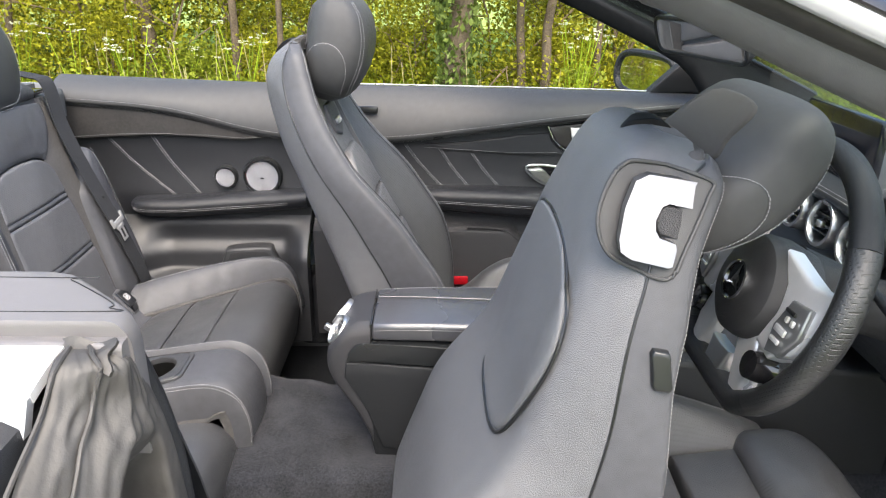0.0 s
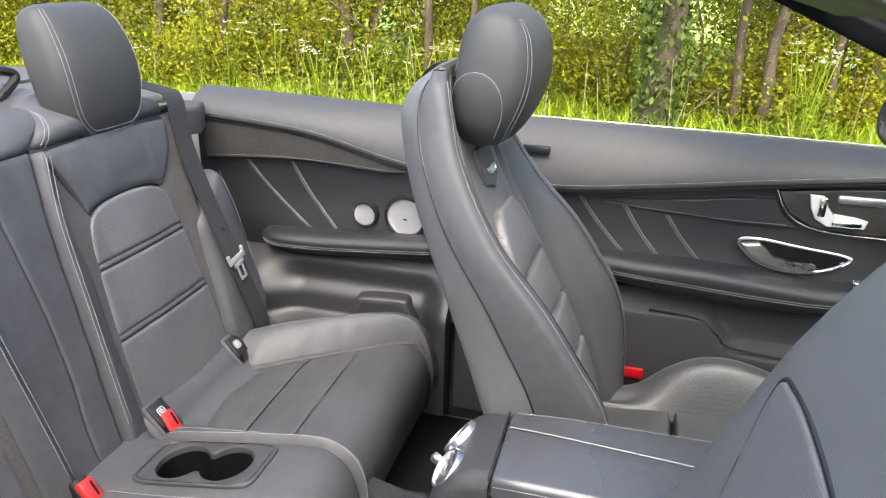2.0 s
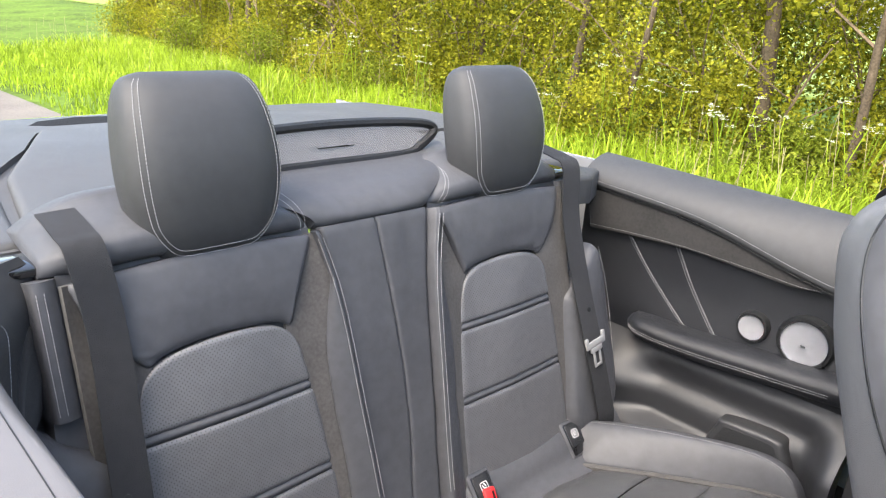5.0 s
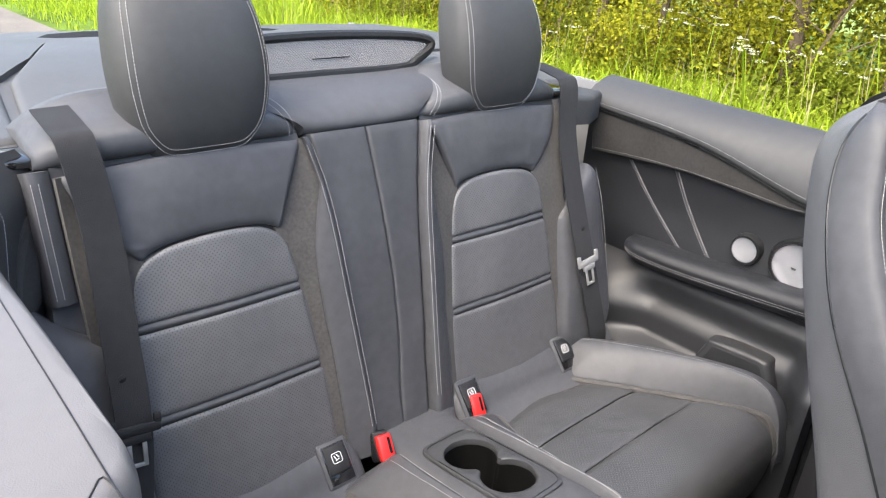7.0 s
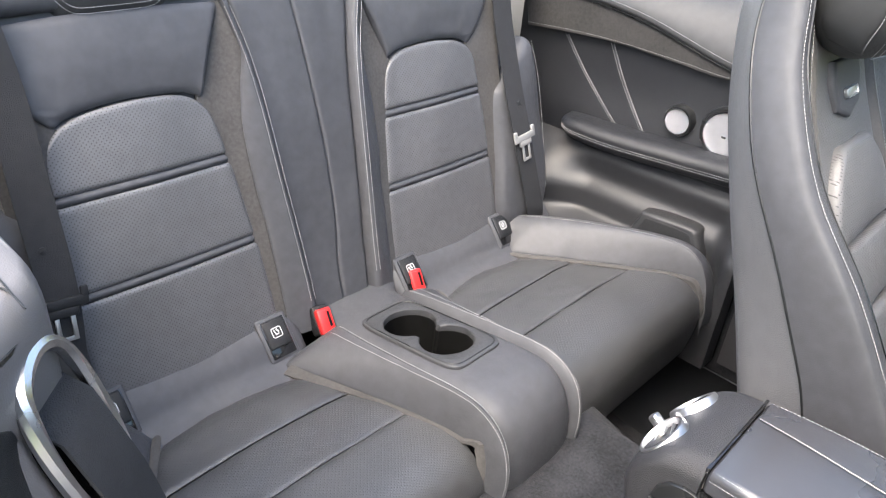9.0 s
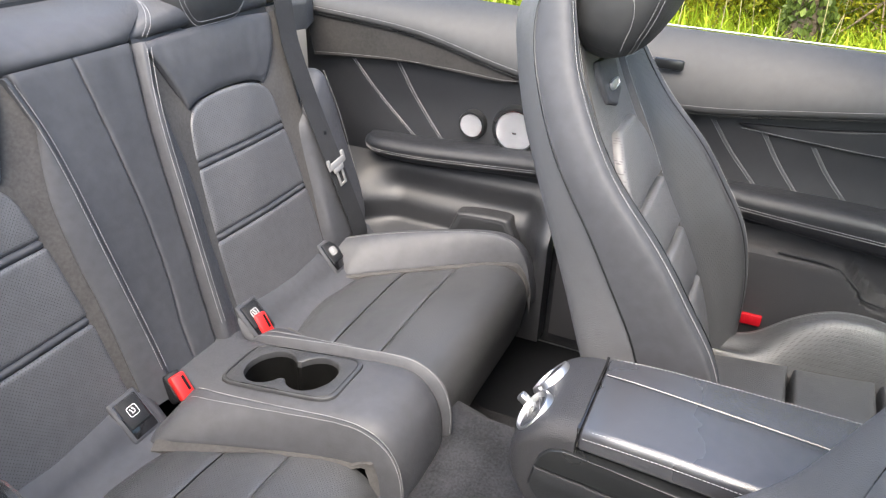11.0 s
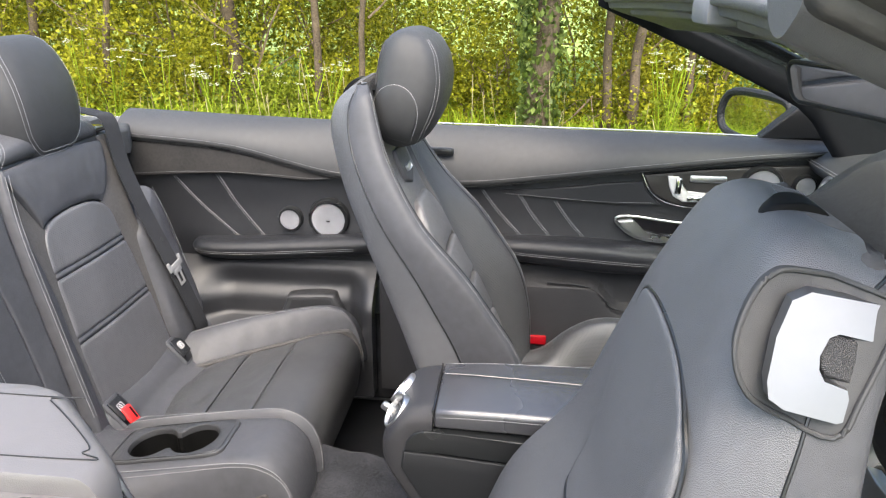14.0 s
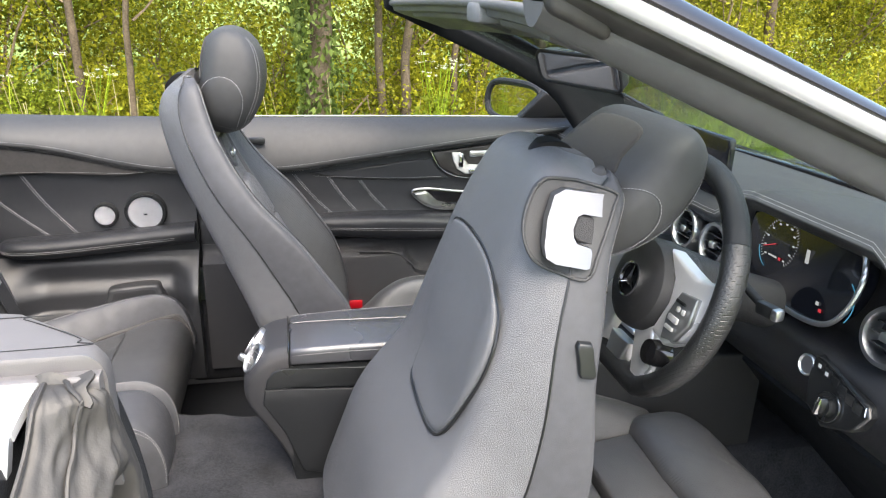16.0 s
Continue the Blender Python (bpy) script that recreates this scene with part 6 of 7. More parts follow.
    clip = [(-0.332, 1.088), (-0.289, 1.1155), (-0.284, 1.114), (-0.275, 1.098), (-0.277, 1.093), (-0.298, 1.081), (-0.302, 1.074), (-0.299, 1.060), (-0.293, 1.053), (-0.285, 1.050), (-0.268, 1.057), (-0.263, 1.053), (-0.256, 1.039), (-0.259, 1.035), (-0.294, 1.016), (-0.307, 1.014), (-0.316, 1.022), (-0.331, 1.048), (-0.339, 1.074)]
    P("release_handle", c_plate(clip, corner, 0.010, 0.0035, 0.004), CHROME_SATIN, "bright satin metal release handle", parent=R)
    P("handle_infill", pad(dense([(-0.299, 1.079), (-0.302, 1.072), (-0.298, 1.060), (-0.292, 1.054), (-0.285, 1.0515), (-0.266, 1.060), (-0.276, 1.092)], 0.006), corner, 0.007, 0.004, depth=0.012), HOUSING, "dark grey centre piece", parent=R)
    # opening in the top of the backrest, behind the head restraint: a black plate for its shade
    hole = [tuple(p) for p in spline([(-0.340, -0.045), (-0.334, 0.045), (-0.318, 0.062), (-0.292, 0.055), (-0.292, -0.055), (-0.318, -0.062)], 4, closed=True)]
    P("neck_opening", pad([(x, 0.34 * q + 0.012 * s) for x, q in hole], lambda x, q, h: (x, q, (1.178 if s > 0 else 1.142) - 22 * max(0, -0.305 - x) ** 2 + h), 0.0015, 0.004, depth=0.012), HOLE_SHADE, "black plate for the shade of the neck opening")

    clip2 = [(-0.212, 0.967), (-0.199, 0.976), (-0.194, 0.974), (-0.166, 0.950), (-0.167, 0.945), (-0.181, 0.936), (-0.186, 0.938), (-0.211, 0.961)]
    P("side_clip", pad(dense(clip2, 0.005), lambda x, z, h: (x, s * (flank(x, z) + h), z), 0.007, 0.003, depth=0.006), PLASTIC_SHINY, "black ribbed clip with unreadable mark")
    seat_headrest(P, s)
    for q in (-0.05, 0.05) if s > 0 else ():
        P("headrest_post", tube([(-0.235, q, 1.10), (-0.275, q, 1.20 - 0.06), (-0.272, q, 1.165)], 0.007, 8), PLASTIC_SHINY)
    # cushion
    def C(x, q, h):
        return (x, q, 0.470 + 0.10 * (x - 0.1) + h)
    for x0, x1 in ((0.0, 0.16), (0.168, 0.30), (0.308, 0.42)):
        P("cushion_panel", pad(dense([(x0, -0.135), (x1, -0.14), (x1, 0.14), (x0, 0.135)], 0.02), C, 0.020, 0.012, puff=0.006, depth=0.08), PERF_SEAT_SHADED, "perforated grey leather", m=flat)
    P("thigh_support", pad([tuple(q) for q in spline([(0.425, -0.16), (0.47, -0.185), (0.53, -0.17), (0.56, -0.10), (0.565, 0.0), (0.56, 0.10), (0.53, 0.17), (0.47, 0.185), (0.425, 0.16), (0.415, 0.0)], 5, closed=True)], C, 0.040, 0.055, puff=0.006, depth=0.10, inner=8), PERF_SEAT_SHADED, "perforated front of the cushion", m=flat)
    for q in (1, -1):
        rings = []
        for x, top, hw in spline([(-0.10, 0.462, 0.03), (-0.02, 0.472, 0.045), (0.05, 0.487, 0.052), (0.095, 0.505, 0.055), (0.15, 0.554, 0.055), (0.205, 0.585, 0.055), (0.265, 0.593, 0.055), (0.33, 0.580, 0.052), (0.42, 0.550, 0.045), (0.49, 0.520, 0.03)], 6):
            c = q * 0.195
            sec = [(c - q * 0.062, 0.455), (c - q * 0.060, 0.490), (c - q * 0.030, top - 0.010), (c, top), (c + q * 0.035, top - 0.012), (c + q * 0.055, top - 0.06), (c + q * 0.052, 0.38), (c, 0.37)]
            rings.append([(x, a, b) for a, b in [tuple(v) for v in spline(sec, 4, closed=True)]])
        B = P("cushion_bolster", loft(rings), PERF_SEAT_SHADED, "raised perforated cushion bolster", m=flat)
        P("stitching", stitches([(x, q * 0.205, t + 0.0005) for x, t in [tuple(v) for v in spline([(-0.02, 0.472), (0.05, 0.487), (0.095, 0.505), (0.15, 0.554), (0.205, 0.585), (0.265, 0.593), (0.33, 0.580), (0.42, 0.550)], 8)]]), THREAD, "pale contrast stitching", m=flat, parent=B)
    P("seat_base", box((0.52, 0.42, 0.16), at=(0.22, 0, 0.36), bevel=0.03, segs=3), PLASTIC, "black seat base", m=flat)
    for q in (-0.17, 0.17):
        P("seat_rail", box((0.50, 0.035, 0.05), at=(0.18, q, 0.272), bevel=0.006), PLASTIC_SHINY, m=flat)
    return T


CHROME_SATIN = material("bright_satin", (0.22, 0.22, 0.225), 0.36, metal=0.9, vary=0.03)
front_seat(1, 0, "upright black leather sports seat with pale stitching")
front_seat(-1, 42, "black leather sports seat with backrest tipped forward", 0.022)

# ---- belts and buckles ----
def strap(path, width, across, thick=0.0022):
    """A flat band along the path; across is its width's direction."""
    a = Vector(across).normalized()
    bm = bmesh.new()
    P = [Vector(p) for p in path]
    rings = []
    for i, p in enumerate(P):
        t = (P[min(i + 1, len(P) - 1)] - P[max(i - 1, 0)]).normalized()
        n = t.cross(a).normalized() * thick / 2
        rings.append([p - a * width / 2 - n, p + a * width / 2 - n, p + a * width / 2 + n, p - a * width / 2 + n])
    return loft(rings, bm=bm)


PALE = material("pale_tongue", (0.30, 0.30, 0.30), 0.42, metal=0.3, vary=0.06)


def rear_belt(s):
    F = on_back()
    T = thing("seat_belt", "black woven rear seat belt with metal tongue" if s > 0 else "black woven rear seat belt with covered tongue", "seat belt", "rear seat belts", F(s * 0.47, 0.3, 0.03))
    P = placer(T)
    line = [(0.462, 0.60, -0.045), (0.462, 0.575, 0.012), (0.460, 0.55, 0.040), (0.452, 0.45, 0.036), (0.458, 0.32, 0.042), (0.466, 0.20, 0.052), (0.482, 0.10, 0.052), (0.502, 0.02, 0.045), (0.510, -0.02, 0.03)]
    pts = [F(s * (y - (0.012 if s < 0 else 0)), w, h) for y, w, h, *_ in [tuple(p) for p in spline(line, 8)]]
    P("webbing", strap(pts, 0.047, (0.12 * s, 1, 0)), WEBBING, "black woven webbing")
    y0 = s * (0.468 - (0.012 if s < 0 else 0))
    m = Matrix.Translation(F(y0, 0.185, 0.058)) @ pose(0, 0, 0, 0, -14.5, 0) @ pose(0, 0, 0, 6 * s, 0, 0)
    mat, lab = (PALE, "pale metal tongue") if s > 0 else (PLASTIC, "black tongue cover")
    bm = box((0.006, 0.064, 0.014), at=(0, 0, 0.006), bevel=0.0025, m=m)
    for q in (-1, 1):
        box((0.006, 0.010, 0.016), at=(0, q * 0.028, 0.016), bevel=0.0025, m=m, bm=bm)
    box((0.006, 0.036, 0.012), at=(0, 0, -0.006), bevel=0.002, m=m, bm=bm)
    tg = P("tongue", bm, mat, lab)
    bm = box((0.003, 0.006, 0.034), at=(0, 0.0095, -0.026), bevel=0.001, m=m)
    box((0.003, 0.006, 0.034), at=(0, -0.0095, -0.026), bevel=0.001, m=m, bm=bm)
    box((0.003, 0.025, 0.006), at=(0, 0, -0.041), bevel=0.001, m=m, bm=bm)
    P("latch_plate", bm, PALE if s > 0 else SATIN, parent=tg)
    P("stop_button", lathe([(0.005, 0), (0.005, 0.002), (0.0, 0.003)], Matrix.Translation(F(y0, 0.26, 0.048)) @ pose(0, 0, 0, 0, 75, 0), 12), PLASTIC)


for side in (1, -1):
    rear_belt(side)


def buckle(x, y, z, turn, tip):
    T = thing("belt_buckle", "black seat belt buckle with red button", "buckle", "rear belt buckles", (x, y, z))
    m = pose(0, 0, 0, 0, 0, turn) @ pose(0, 0, 0, 0, tip, 0)
    part("body", box((0.050, 0.028, 0.034), at=(-0.004, 0, -0.018), bevel=0.005, segs=3, m=m), PLASTIC, T)
    b = part("button", box((0.044, 0.026, 0.016), at=(0, 0, 0.004), bevel=0.004, segs=3, m=m), RED, T, "red release button")
    part("slot", box((0.026, 0.0050, 0.0030), at=(-0.002, 0.0055, 0.0112), m=m), PIANO, b, "dark slot")
    part("button_face", box((0.036, 0.014, 0.002), at=(0, -0.003, 0.0118), bevel=0.0008, m=m), RED, b)


buckle(-0.762, 0.140, 0.515, -12, 52)
buckle(-0.748, -0.086, 0.538, -10, 50)


# ---- steering wheel ----
def steering_wheel():
    T = thing("steering_wheel", "flat-bottomed black leather steering wheel with silver spokes", "steering wheel", "", (0.452, -0.366, 0.955))
    m = pose(0, 0, 0, 0, -72, 0) @ pose(0, 0, 0, 0, 0, 180)       # its face, +z in its own frame, towards the driver; +x down

    def P(name, bm, mat, label="", parent=None, sharp=40):
        bm.transform(m)
        return part(name, bm, mat, parent or T, label, sharp)

    def rim_pt(a):
        r = 0.176
        x, y = -r * math.cos(a), r * math.sin(a)
        return (min(x, 0.158), y, 0.0)
    def arc(a0, a1, k):
        return [rim_pt(radians(a0 + (a1 - a0) * j / k)) for j in range(k + 1)]
    fat = [(a * 1.0, b * 1.12) for a, b in ring2(0.0165, 14)]
    P("rim_top", sweep(arc(-58, 58, 24), fat), PLASTIC, "smooth leather upper rim")
    P("rim_bottom", sweep(arc(140, 220, 18), fat), PLASTIC, "smooth leather flat lower rim")
    for a, b in ((58, 140), (-140, -58)):
        P("rim_grip", sweep(arc(a, b, 18), [(x * 1.04, y * 1.04) for x, y in fat]), PERF_GRIP, "perforated leather grip")
    mid = pose(0.016, 0.020, -0.006)
    hub = P("airbag_cover", lathe([(0.064, -0.03), (0.071, 0.004), (0.0705, 0.026), (0.066, 0.040), (0.050, 0.050), (0.0, 0.053)], mid, 48), HUB, "round black airbag cover")
    E = P("emblem", lathe([(0.027, 0.050), (0.0275, 0.055), (0.0255, 0.0565), (0.024, 0.055), (0.024, 0.052)], mid, 32), CHROME, "plain chrome ring emblem", hub)
    P("emblem_field", lathe([(0.024, 0.0505), (0.024, 0.0525), (0.0, 0.0525)], mid, 24), PIANO, "", hub)
    bm = bmesh.new()
    for k in range(3):
        a = radians(180 + 120 * k)
        c, s = math.cos(a), math.sin(a)
        V = [bm.verts.new(v) for v in ((c * 0.024, s * 0.024, 0.0532), (-s * 0.004, c * 0.004, 0.0532), (s * 0.004, -c * 0.004, 0.0532), (0, 0, 0.0570), (c * 0.009, s * 0.009, 0.0560))]
        for f in ((0, 1, 4), (1, 3, 4), (0, 4, 2), (2, 4, 3), (0, 2, 1)):
            bm.faces.new([V[i] for i in f])
    bm.transform(mid)
    P("emblem_star", bm, CHROME, "plain three-rayed metal shape", hub)
    for s in (1, -1):
        o = 0.018 if s > 0 else 0.022                       # the hub sits a little off the rim's middle
        sp = [(-0.052, s * (0.045 + s * 0.4 * o)), (-0.040, s * (0.078 + s * o)), (-0.034, s * 0.122), (-0.040, s * 0.160), (-0.022, s * 0.167), (0.020, s * 0.163), (0.052, s * 0.142), (0.074, s * 0.110), (0.066, s * (0.062 + s * o)), (0.020, s * (0.070 + s * o)), (-0.020, s * (0.062 + s * o))]
        S = P("side_spoke", pad(dense(sp, 0.012), lambda x, y, h: (x, y, 0.004 + 0.020 * (1 - min(1, abs(y) / 0.16)) + h), 0.006, 0.008, depth=0.018), SPOKE, "polished metal side spoke")
        bp = [(-0.008, s * 0.112), (-0.012, s * 0.146), (0.026, s * 0.150), (0.058, s * 0.134), (0.064, s * 0.110), (0.030, s * 0.102)]
        B = P("switch_pad", pad(dense(bp, 0.01), lambda x, y, h: (x, y, 0.013 + 0.020 * (1 - min(1, abs(y) / 0.16)) + h), 0.004, 0.004, depth=0.004), GREY_METAL, "grey metal switch pad", S)
        for x, y, a, b in ((0.004, 0.121, 0.022, 0.005), (0.014, 0.121, 0.006, 0.008), (0.014, 0.134, 0.006, 0.008), (0.030, 0.119, 0.024, 0.009), (0.044, 0.118, 0.020, 0.006)):
            P("switch", box((b, a, 0.004), at=(x, s * (y + 0.002), 0.0235), bevel=0.0015), PLASTIC_SHINY if b < 0.006 else SPOKE, "", S)
        st = [(0.050, s * 0.020), (0.046, s * 0.050), (0.060, s * 0.075), (0.105, s * 0.090), (0.150, s * 0.085), (0.152, s * 0.060), (0.110, s * 0.040)]
        P("lower_spoke", pad(dense(st, 0.012), lambda x, y, h: (x, y, 0.002 + 0.012 * (1 - min(1, x / 0.15)) + h), 0.006, 0.007, depth=0.014), SPOKE, "polished metal lower spoke")
        P("rotary_switch", lathe([(0.019, -0.01), (0.020, 0.008), (0.018, 0.020), (0.0, 0.022)], pose(0.092, s * 0.100, 0.004), 24), PIANO, "round dark drive switch")
        P("shift_paddle", pad(dense([(-0.03, s * 0.110), (-0.035, s * 0.160), (0.028, s * 0.163), (0.024, s * 0.11)], 0.02), lambda x, y, h: (x, y, -0.030 + h), 0.004, 0.006, depth=0.003), SATIN, "silver shift paddle")
    P("badge_plate", pad(dense([(0.112, -0.030), (0.112, 0.030), (0.148, 0.024), (0.148, -0.024)], 0.01), lambda x, y, h: (x, y, 0.004 + h), 0.006, 0.004, depth=0.012), SATIN, "metal plate with plain badge")
    P("boss", lathe([(0.050, -0.03), (0.040, -0.12), (0.040, -0.22), (0.0, -0.22)], None, 28), PLASTIC, "black column shroud")
    return T


HUB = material("hub_grain", (0.024, 0.024, 0.026), 0.45, vary=0.08, bump=0.4, bump_scale=1300, bump_kind="cells")
GREY_METAL = material("grey_metal", (0.30, 0.31, 0.32), 0.34, metal=0.8, vary=0.05)
PERF_GRIP = perforated("perforated_grip", (1, 2), (0.014, 0.015, 0.016), pitch=0.0046, hole=0.20)
steering_wheel()


def stalk():
    T = thing("column_stalk", "black and silver steering column stalk", "lever", "", (0.585, -0.40, 0.945))
    part("arm", tube([(0, 0.05, 0.0), (-0.01, -0.02, 0.0), (-0.02, -0.075, -0.004)], 0.007, 10), PLASTIC, T)
    m = pose(-0.024, -0.095, -0.005, 0, 0, 12)
    part("tip", box((0.016, 0.034, 0.020), bevel=0.005, m=m), PLASTIC_SHINY, T)
    part("end_button", box((0.018, 0.012, 0.018), at=(-0.001, -0.018, 0), bevel=0.004, m=m), SATIN, T, "pale metal end button")


stalk()


# ---- dashboard ----
def dash_section(y):
    """(x, z) round the dashboard body at y, from the windscreen over the top and down to the knees."""
    brow = step(-0.60, -0.50, y) * (1 - step(-0.22, -0.12, y))
    return [(1.16, 0.960), (0.98, 0.990 + 0.012 * brow), (0.84, 1.002 + 0.026 * brow), (0.755, 0.996 + 0.040 * brow), (0.718, 0.978 + 0.048 * brow), (0.705, 0.955 + 0.066 * brow), (0.722, 0.935 + 0.070 * brow), (0.760 + 0.02 * brow, 0.920 + 0.03 * brow), (0.765 + 0.02 * brow, 0.880 - 0.02 * brow), (0.735 - 0.02 * brow, 0.845 - 0.005 * brow), (0.715, 0.800), (0.728, 0.745), (0.775, 0.690), (0.88, 0.640), (1.16, 0.620)]


def dashboard():
    T = thing("dashboard", "black leather-covered dashboard with silver air vents", "dashboard", "", (0.9, 0, 0.6))
    P = placer(T)
    ys = [0.72 - 1.40 * k / 56 for k in range(57)]
    P("top", loft([[(a, y, b) for a, b in [tuple(q) for q in spline(dash_section(y)[:7], 4)]] for y in ys], closed=False), LEATHER_TOP_AND_SHADE, "dark leather-covered top", 60)
    P("body", loft([[(a, y, b) for a, b in [tuple(q) for q in spline(dash_section(y)[6:], 4)] + [(1.16, 0.95)]] for y in ys]), HOUSING, "soft black lower dashboard", 60)
    for o in (0.0, 0.006):
        P("stitching", stitches([(0.700 - 0.0 + 0.3 * o, y, dash_section(y)[5][1] + 0.010 + o) for y in ys], up=(-1, 0, 0.4)), THREAD, "pale contrast stitching")
    # instrument display behind a curved bezel
    oc = [(-0.215, 0.985), (-0.23, 0.90), (-0.27, 0.865), (-0.33, 0.860), (-0.41, 0.858), (-0.465, 0.872), (-0.490, 0.915), (-0.488, 0.965), (-0.455, 1.000), (-0.36, 1.010), (-0.26, 1.005)]
    B = P("instrument_display", pad([tuple(p) for p in spline(oc, 5, closed=True)], lambda y, z, h: (0.722 - h + 0.25 * (z - 0.93), y + 0.008, z + 0.018), 0.004, 0.006, depth=0.02), SCREEN, "wide dark instrument display")
    P("bezel", tube([(0.715 + 0.25 * (p[1] - 0.93), p[0] + 0.008, p[1] + 0.018) for p in spline(oc[2:10], 8)], 0.0045, 8), SATIN, "curved silver bezel", parent=B)
    D = lambda y, z, h=0.0062: (0.722 - h + 0.25 * (z - 0.93), y + 0.008, z + 0.018)
    cy, cz, r = -0.305, 0.945, 0.043
    for k in range(41):
        a = radians(225 - 270 * k / 40)
        L = 0.006 if k % 4 == 0 else 0.003
        q = [D(cy - rr * math.cos(a), cz + rr * math.sin(a)) for rr in (r, r - L)]
        P("tick", sweep(q, ring2(0.0005, 4)), LIT_WHITE, parent=B)
    for k in range(11):
        a = radians(225 - 270 * k / 10)
        P("numeral_bar", box((0.0006, 0.005, 0.0028), at=D(cy - 0.033 * math.cos(a), cz + 0.033 * math.sin(a))), LIT_WHITE, parent=B)
    P("needle", sweep([D(cy + 0.034, cz - 0.014), D(cy + 0.008, cz - 0.003)], ring2(0.0008, 4)), LIT_RED, "red needle", parent=B)
    for a0, a1, yy, zz, rr in ((200, 250, cy, cz, 0.047), (-30, 60, -0.455, 0.905, 0.040)):
        P("blue_arc", tube([D(yy - rr * math.cos(radians(a)), zz + rr * math.sin(radians(a))) for a in range(a0, a1 + 1, 5)], 0.0008, 4), LIT_BLUE, parent=B)
    for y, z, w, h, mt in ((-0.300, 0.922, 0.022, 0.003, LIT_WHITE), (-0.318, 0.922, 0.005, 0.005, LIT_RED), (-0.375, 0.945, 0.008, 0.026, LIT_WHITE), (-0.43, 0.89, 0.006, 0.006, LIT_WHITE), (-0.44, 0.882, 0.006, 0.005, LIT_RED), (-0.345, 0.99, 0.012, 0.003, LIT_WHITE)):
        P("readout_bar", box((0.0006, w, h), at=D(y, z)), mt, parent=B)
    # round vents: driver's outer, two in the middle, passenger's outer
    for y, z in ((-0.560, 0.915), (-0.135, 0.905), (-0.03, 0.905), (0.075, 0.905), (0.585, 0.915)):
        m = pose(0.715, y, z, 0, -82, 0)
        V = P("air_vent", lathe([(0.043, -0.03), (0.045, 0.008), (0.042, 0.016), (0.036, 0.016), (0.033, 0.008), (0.033, -0.03)], m, 36), SATIN, "round air vent with silver ring")
        P("vent_core", lathe([(0.0, -0.012), (0.034, -0.012), (0.034, -0.02), (0.0, -0.02)], m, 28), PIANO, "dark vent core", parent=V)
        for k in (-1, 0, 1):
            P("vane", box((0.002, 0.062 if k == 0 else 0.052, 0.016), at=(k * 0.016, 0, 0), m=m), PLASTIC_SHINY, parent=V)
            P("vane_edge", box((0.0012, 0.060 if k == 0 else 0.050, 0.002), at=(k * 0.016, 0, 0.0085), m=m), CHROME, parent=V)
        P("vent_knob", box((0.014, 0.016, 0.012), at=(0, 0, 0.012), bevel=0.004, m=m), SATIN, parent=V)
    # start button and light switches
    m = pose(0.707, -0.430, 0.805, 0, -80, 0)
    S = P("start_button", lathe([(0.017, -0.01), (0.018, 0.004), (0.016, 0.006), (0.014, 0.004), (0.0135, 0.003), (0.0, 0.003)], m, 28), SATIN, "round start button with metal ring")
    pl = [(-0.458, 0.832), (-0.472, 0.840), (-0.580, 0.812), (-0.588, 0.798), (-0.572, 0.765), (-0.520, 0.742), (-0.475, 0.760), (-0.460, 0.80)]
    G = P("switch_panel", pad(dense(pl, 0.012), lambda y, z, h: (0.704 - h + 0.25 * (z - 0.80), y + 0.018, z - 0.004), 0.006, 0.006, depth=0.02), PLASTIC_SHINY, "black light switch panel")
    E = lambda y, z, h=0.0066: (0.704 - h + 0.25 * (z - 0.80), y + 0.018, z - 0.004)
    P("panel_edge", tube([E(*p) for p in ((-0.466, 0.834), (-0.474, 0.836), (-0.578, 0.809), (-0.582, 0.798))], 0.0013, 6), CHROME, parent=G)
    for k in range(6):
        P("push_key", box((0.003, 0.0158, 0.016), at=E(-0.478 - 0.0175 * k, 0.8235 - 0.0045 * k), bevel=0.001), PLASTIC, parent=G)
    for k in (0, 1):
        P("key_symbol", box((0.0008, 0.006, 0.006), at=E(-0.478 - 0.0175 * k, 0.8235 - 0.0045 * k, 0.0092)), WHITE, parent=G)
    m = Matrix.Translation(E(-0.520, 0.777, 0.006)) @ pose(0, 0, 0, 0, -76, 0)
    K = P("rotary_switch", lathe([(0.023, 0), (0.0235, 0.002), (0.022, 0.003), (0.016, 0.003), (0.015, 0.014), (0.0, 0.015)], m, 32), PLASTIC_SHINY, "round light switch", parent=None)
    P("switch_ring", lathe([(0.022, 0.002), (0.0225, 0.0042), (0.0238, 0.0042), (0.024, 0.002)], m, 32), CHROME, parent=K)
    P("grip_bar", box((0.028, 0.008, 0.012), at=(0, 0, 0.018), bevel=0.003, m=m), CHROME, "bright metal grip", parent=K)
    P("knee_panel", slab(lambda u, v: (0.80 + 0.30 * v, -0.66 + 1.30 * u, 0.66 - 0.34 * v), 8, 6, (0.02, 0, 0.02)), PLASTIC, "black knee panel")
    # grille along the windscreen
    P("demist_strip", sweep([(1.13 - 0.10 * (y / 0.7) ** 2, y, 0.972) for y in [-0.66 + 1.32 * k / 20 for k in range(21)]], rrect(0.035, 0.012, 0.004)), PIANO, "black demister slot")
    sc = box((0.016, 0.25, 0.12), at=(0.735, 0.02, 1.045), bevel=0.006, m=None)
    P("centre_display", sc, SCREEN, "black free-standing display")
    return T


dashboard()


